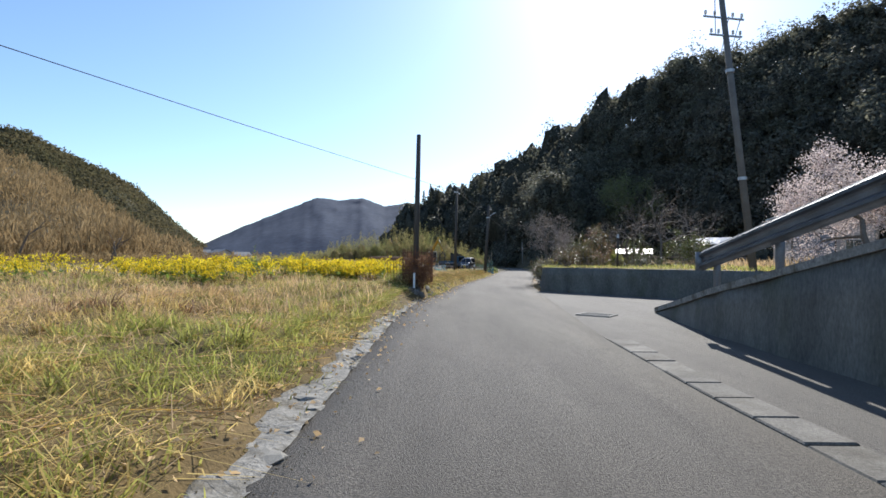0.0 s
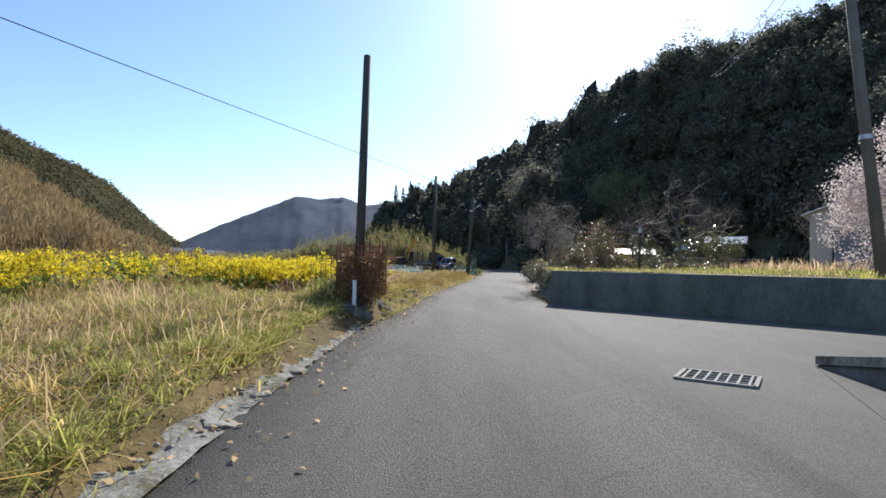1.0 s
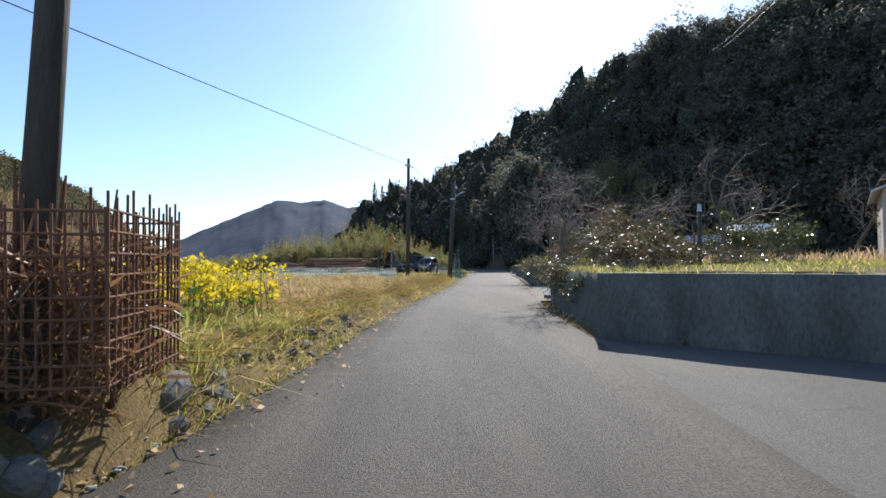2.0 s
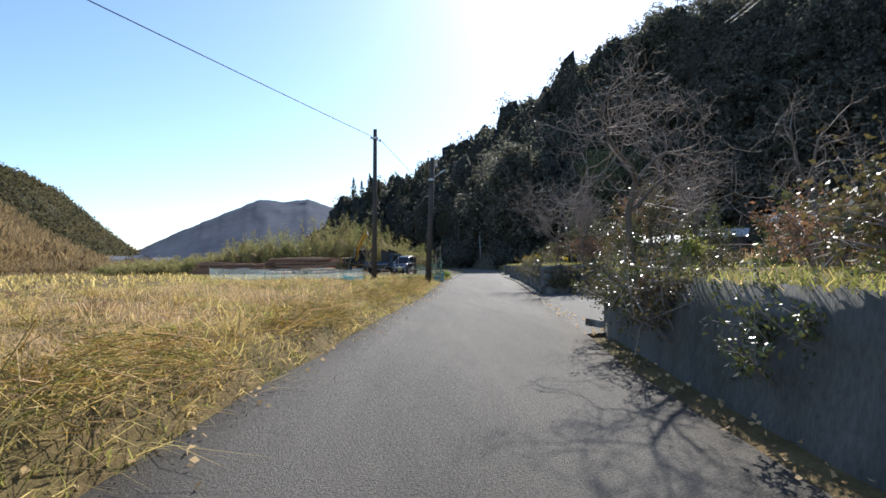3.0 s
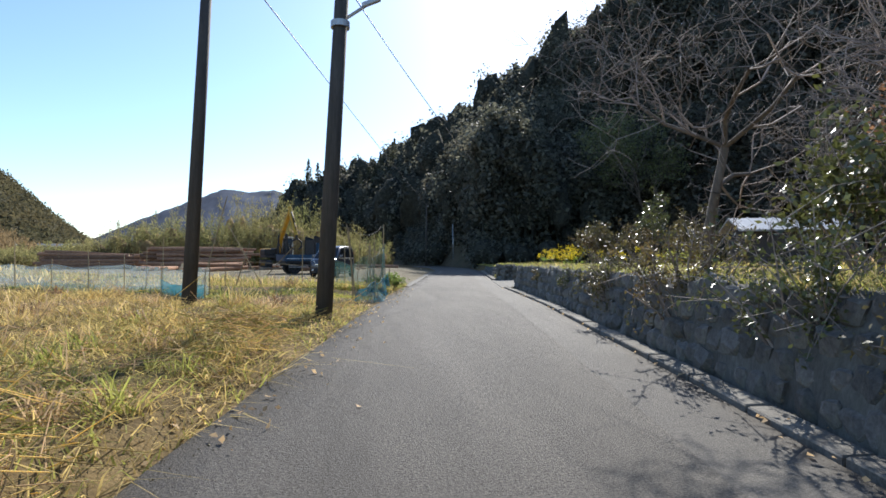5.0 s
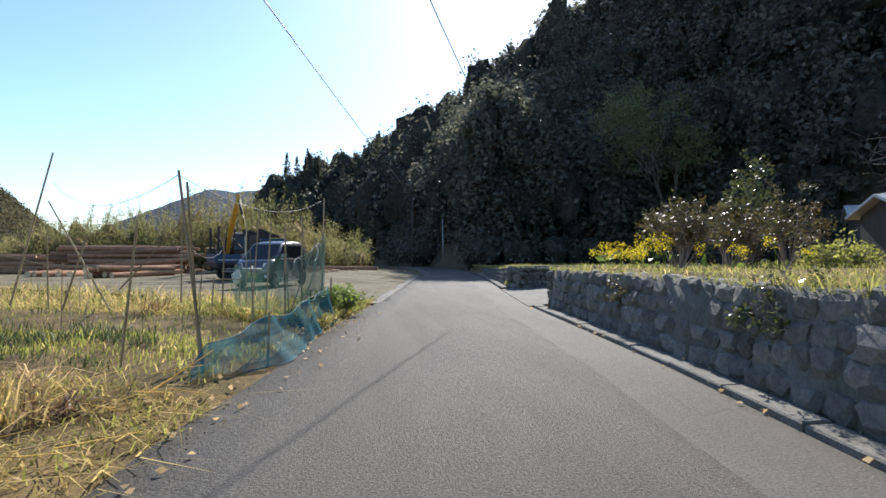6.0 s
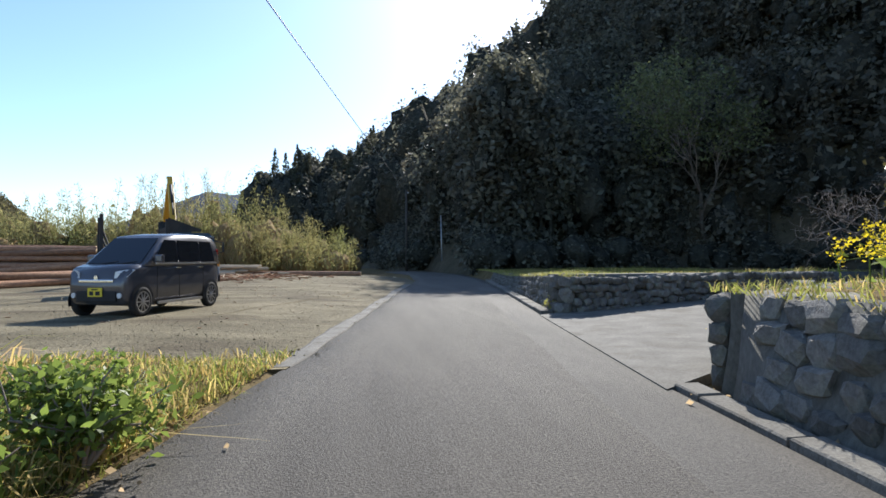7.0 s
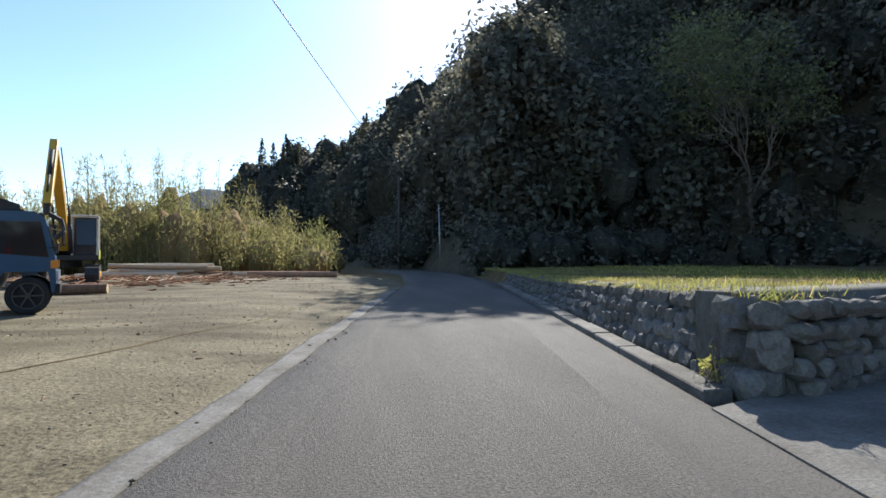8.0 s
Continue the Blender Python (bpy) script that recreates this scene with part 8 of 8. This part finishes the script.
def log_mesh(seed, length, r0, bark, end):
    r = np.random.default_rng(seed)
    n, m = 12, 7
    V, F, ind = [], [], []
    bend = r.normal(0, 0.03, 2)
    for i in range(m):
        u = i / (m - 1)
        for k in range(n):
            a = k * 2 * math.pi / n
            rad = r0 * (1 - 0.15 * u) * (1 + 0.05 * math.sin(2 * a + seed) + r.normal(0, 0.02))
            V.append(((u - 0.5) * length, math.cos(a) * rad + bend[0] * math.sin(u * 3), math.sin(a) * rad + bend[1] * math.sin(u * 3)))
    for i in range(m - 1):
        for k in range(n):
            F.append((i * n + k, i * n + (k + 1) % n, (i + 1) * n + (k + 1) % n, (i + 1) * n + k))
            ind.append(0)
    for base in (0, (m - 1) * n):
        for k in range(0, n - 2, 2):
            F.append((base, base + k + 1, base + k + 2, base + (k + 3) % n if k + 3 < n else base + k + 2))
            ind.append(1)
    me = bpy.data.meshes.new("log")
    me.from_pydata(V, [], [tuple(dict.fromkeys(f)) for f in F])
    me.materials.append(bark)
    me.materials.append(end)
    me.polygons.foreach_set("material_index", ind)
    return me


LOGS = [log_mesh(i, L, R, M_LOG, M_LOGEND) for i, (L, R) in enumerate(((6.0, 0.13), (5.6, 0.11), (6.3, 0.15), (5.9, 0.12), (4.1, 0.14)))]
PALE = [log_mesh(20 + i, L, R, M_PALEWOOD, M_LOGEND) for i, (L, R) in enumerate(((4.0, 0.1), (4.0, 0.12), (3.0, 0.09)))]


def log_at(mesh, m, label, group):
    ob = tagged(new("log", mesh), label, "log", group)
    ob.matrix_world = m


r = np.random.default_rng(97)


def stack(cx, cy, yaw, rows, top, meshes, label, group, pitch=0.25, z0=0.135, slide=0.5):
    for k in range(top):
        n = rows - k
        for i in range(n):
            off = (i - (n - 1) / 2) * pitch
            m = Matrix.Translation((cx, cy, z0 + pitch * 0.5 + k * pitch * 0.86)) @ pose(0, 0, 0, 0, 0, yaw) @ pose(r.normal(0, slide), off, 0, r.uniform(0, 360), r.normal(0, 1.2), r.normal(0, 1.5))
            log_at(meshes[int(r.integers(0, len(meshes)))], m, label, group)


stack(-7.3, 79.4, 8, 9, 7, LOGS[:4], "brown-barked log in a large timber stack", "logs in the large stack")
stack(-14.6, 80.5, 8, 9, 5, LOGS[:4], "brown-barked log in a large timber stack", "logs in the large stack")
stack(-5.0, 74.5, 60, 5, 2, [LOGS[4]], "short barked log lying in a low heap", "logs in the low heap", 0.28)
stack(-0.8, 86.2, 8, 6, 3, PALE, "pale peeled log in a small stack", "peeled logs", 0.23, 0.15)
for x, y, yaw, mm in ((1.2, 86.8, -6, LOGS[0]), (3.6, 86.0, -10, LOGS[1]), (5.2, 85.0, -14, LOGS[4]), (2.2, 87.3, 4, LOGS[3]), (3.9, 86.3, 20, PALE[2])):
    log_at(mm, Matrix.Translation((x, y, float(yard_height(x, y)) + 0.13)) @ pose(0, 0, 0, 0, 0, yaw), "single barked log lying on the yard's edge", "loose logs")
log_at(LOGS[4], Matrix.Translation((0.75, 74.7, 0.27)) @ pose(0, 0, 0, 0, 0, 8) @ Matrix.Diagonal((0.4, 1, 1, 1)), "short cut log lying on the gravel with its end showing", "loose logs")
for i, (x, y) in enumerate(((-8.6, 76.6), (-8.2, 76.5), (-7.9, 76.8), (-9.1, 76.9), (-7.5, 76.4), (-9.5, 76.5), (-7.0, 76.7))):
    log_at(LOGS[4], Matrix.Translation((x - 0.5, y, 0.27)) @ pose(0, 0, 0, 0, 0, 80 + 4 * i), "short barked log lying with its sawn end showing", "loose logs")

# ---- stones: wall faces, verge, gutter and gravel ----


def stone_mesh(seed, sx, sy, sz):
    bm = bmesh.new()
    bmesh.ops.create_icosphere(bm, subdivisions=2, radius=0.5)
    r = np.random.default_rng(seed)
    for v in bm.verts:
        c = v.co
        c = Vector((math.copysign(abs(c.x * 2) ** 0.6 / 2, c.x), math.copysign(abs(c.y * 2) ** 0.6 / 2, c.y), math.copysign(abs(c.z * 2) ** 0.6 / 2, c.z)))
        v.co = Vector((c.x * sx, c.y * sy, c.z * sz)) * (1 + 0.35 * noise.noise(c * 3.1 + Vector((seed * 7.3, 0, 0))) + r.normal(0, 0.045))
    return mesh_of("stone", bm, M_STONE)


STONES = [stone_mesh(i, *s) for i, s in enumerate(((0.24, 0.42, 0.26), (0.22, 0.34, 0.24), (0.26, 0.5, 0.28), (0.2, 0.28, 0.22), (0.24, 0.38, 0.3), (0.22, 0.46, 0.22)))]


PALE_STONES = [me.copy() for me in STONES]
for me in PALE_STONES:
    me.materials[0] = M_CONCRETE


def face_stones(parent, line_fn, y0, y1, height_fn, batter, rows, k_=1.0):
    """Rough courses of stones bedded in a wall's face."""
    r = np.random.default_rng(int(y0 * 70))
    for k in range(rows):
        y = y0 + r.uniform(0, 0.2)
        while y < y1:
            me = STONES[int(r.integers(0, 6))]
            x, yy = line_fn(y)
            x2, yy2 = line_fn(y + 0.3)
            ang = math.degrees(math.atan2(x2 - x, yy2 - yy))
            h = height_fn(yy)
            z = (k + 0.5) * h / rows
            ob = new("stone", me)
            ob.parent = parent
            ob.matrix_world = Matrix.Translation((x + batter * z / h, yy, z + r.normal(0, 0.02))) @ pose(0, 0, 0, r.normal(0, 6), r.normal(0, 6), -ang + r.normal(0, 5)) @ Matrix.Diagonal((r.uniform(0.8, 1.1), k_ * r.uniform(0.9, 1.25), h / rows / 0.25 * r.uniform(0.95, 1.15), 1))
            y += 0.4 * k_ * r.uniform(0.75, 1.15)


face_stones(wall_lane, lambda y: roadside(y, 0.36), 39.5, 56.4, lambda y: float(field_height(y)) - 0.02, 0.16, 4, 0.74)
face_stones(wall_far, lambda u: (6.9 + 0.993 * u, 39.47 - 0.117 * u), 0.1, 6.4, lambda y: 0.9, 0.0, 4, 0.74)
face_stones(wall_bank, lambda y: roadside(y, 0.38), 62.95, 79.5, lambda y: float(np.interp(y, [63.3, 66, 68.8, 72, 80], [0.74, 0.66, 0.56, 0.46, 0.4])), 0.2, 4, 0.6)
face_stones(wall_access, lambda u: (10.36 + 0.956 * u, 62.71 + 0.295 * u), 0.45, 9.0, lambda y: 0.72, 0.0, 5, 0.55)
face_stones(wall_drive, lambda u: (9.5 + 0.85 * u, 56.9 + 0.53 * u), 0.1, 4.0, lambda y: 0.76, 0.0, 4, 0.74)

for i, (cx, cy) in enumerate(((10.56, 63.12), (10.66, 62.93))):      # the bank's corner
    for k in range(3):
        ob = new("stone", STONES[(i * 3 + k) % 6])
        ob.parent = wall_access
        ob.matrix_world = Matrix.Translation((cx, cy, 0.13 + k * 0.24)) @ pose(0, 0, 0, 4 * i, 3 * k, 40 + 25 * k) @ Matrix.Diagonal((0.9, 0.7, 0.95, 1))

r = np.random.default_rng(15)


def boulder(x, y, s, z=None, group="verge stones", label="grey weathered stone bedded in the grassy verge"):
    ob = tagged(new("boulder", STONES[int(r.integers(0, 6))]), label, "stone", group)
    zz = (float(ground_height(x, y)) - 0.03 if z is None else z)
    ob.matrix_world = Matrix.Translation((x, y, zz)) @ pose(0, 0, 0, r.uniform(-25, 25), r.uniform(-25, 25), r.uniform(0, 360)) @ Matrix.Diagonal((s * r.uniform(0.8, 1.3), s, s * r.uniform(0.7, 1.1), 1))


for i in range(46):          # rough stone bank at the pole's foot
    y = r.uniform(16.5, 24.0)
    boulder(float(along(LEFT, y)) - r.uniform(0.12, 0.42), y, r.uniform(0.35, 0.8) * (1.0 if y < 19 else 0.7))
r3 = np.random.default_rng(18)
n = 320
y = r3.uniform(5, 24, n)
x = along(LEFT, y) - 0.02 - np.abs(r3.normal(0, 0.11, n))
C = np.stack([x, y, np.where(x > along(LEFT, y) - 0.15, 0.012, ground_height(x, y) + 0.02)], 1)
R = r3.uniform(0.01, 0.03, (n, 1)) * np.stack([r3.uniform(0.7, 1.4, n), r3.uniform(0.7, 1.4, n), r3.uniform(0.3, 0.7, n)], 1)
tagged(new("verge_chips", np_mesh("verge_chips", *blob_arrays(C, R, r3, 0.18), M_CONCRETE)), "pale broken stone chips strewn along the verge", "gravel", kind="stuff")
for i in range(46):          # flat stones and broken concrete along the verge
    y = 3.0 + i * 0.27 + r.uniform(-0.08, 0.08)
    ob = tagged(new("gutter_stone", PALE_STONES[int(r.integers(0, 6))]), "flat pale broken gutter stone beside the asphalt", "stone", "gutter stones")
    ob.matrix_world = Matrix.Translation((float(along(LEFT, y)) - r.uniform(0.05, 0.3), y, 0.0)) @ pose(0, 0, 0, r.normal(0, 5), r.normal(0, 5), r.uniform(0, 360)) @ Matrix.Diagonal((r.uniform(0.4, 1.1), r.uniform(0.3, 0.7), r.uniform(0.15, 0.3), 1))

# loose pebbles and fallen leaves near the lane's edges and across the yard
r = np.random.default_rng(16)
n = 5200
y = np.concatenate([r.uniform(2, 58, 3000), r.uniform(58.5, 84, n - 3000)])
x = np.where(y < 58, along(LEFT, y) + r.normal(-0.15, 0.22, n), along(LEFT, y) - 0.4 - r.uniform(0, 1, n) ** 1.5 * 9)
z = np.where(y < 58, np.where(x > along(LEFT, y), 0.006, ground_height(x, y) + 0.01), yard_height(x, y) + 0.001)
R = r.uniform(0.003, 0.009, (n, 1)) * np.array([[1, 1, 0.7]])
C = np.stack([x, y, z], 1)
oct_v = np.array([[1, 0, 0], [-1, 0, 0], [0, 1, 0], [0, -1, 0], [0, 0, 1], [0, 0, -1]], float)
oct_f = np.array([[0, 2, 4], [2, 1, 4], [1, 3, 4], [3, 0, 4], [2, 0, 5], [1, 2, 5], [3, 1, 5], [0, 3, 5]])
V = (C[:, None, :] + oct_v[None] * R[:, None, :] * (1 + r.normal(0, 0.2, (n, 6, 1)))).reshape(-1, 3)
F = (oct_f[None] + (np.arange(n) * 6)[:, None, None]).reshape(-1, 3)
tagged(new("pebbles", np_mesh("pebbles", V, F, M_GRAVEL)), "loose pebbles along the lane and over the yard", "gravel", kind="stuff")
n = 1800
y = r.uniform(2, 57, n)
x = np.where(r.uniform(0, 1, n) < 0.6, along(LEFT, y) + r.normal(-0.1, 0.3, n), np.where(y > 24, along(RIGHT, y) + r.normal(0.12, 0.12, n), along(LEFT, y) + r.normal(-0.3, 0.3, n)))
P = np.stack([x, y, np.where(x > along(LEFT, y), 0.03, ground_height(x, y) + 0.03)], 1)
lv, lf = leaf_arrays(P, r.uniform(0.03, 0.07, n), r, 0.7)
tagged(new("fallen_leaves", np_mesh("fallen_leaves", lv, lf, M_STRAW)), "dry fallen leaves along the lane's edges", "leaves", kind="stuff")

# bark scraps and broken branches strewn round the log piles, wood chips over the yard
r = np.random.default_rng(19)
n = 2000
x = np.concatenate([r.normal(-1.2, 2.6, 1500), r.uniform(-14, 8, n - 1500)])
y = np.concatenate([r.normal(82.0, 2.0, 1500), r.uniform(61, 87, n - 1500)])
ok = (x < along(LEFT, y) - 0.5) & (y < 88) & (y > 60.8) & (x > yard_left(y) + 0.3)
x, y = x[ok], y[ok]
near = np.arange(n)[ok] < 1500
a = r.uniform(0, 6.283, len(x))
P = np.stack([x, y, yard_height(x, y) + np.where(near, r.uniform(0.005, 0.12, len(x)), 0.006)], 1)
D = np.stack([np.cos(a), np.sin(a), r.normal(0, 0.12, len(x)) * near], 1) * np.where(near, r.uniform(0.15, 0.9, len(x)), r.uniform(0.02, 0.1, len(x)))[:, None]
v, f = limb_arrays([(p, p + d, rr, rr * 0.6) for p, d, rr in zip(P, D, np.where(near, r.uniform(0.01, 0.035, len(x)), 0.008))], 4)
tagged(new("wood_scraps", np_mesh("wood_scraps", v, f, [M_BARKDIRT, M_LOG, M_PALEWOOD], np.repeat(r.choice([0, 0, 1, 2], len(x)), len(f) // len(x)))), "reddish bark scraps and broken branches on the yard", "wood scraps", kind="stuff")
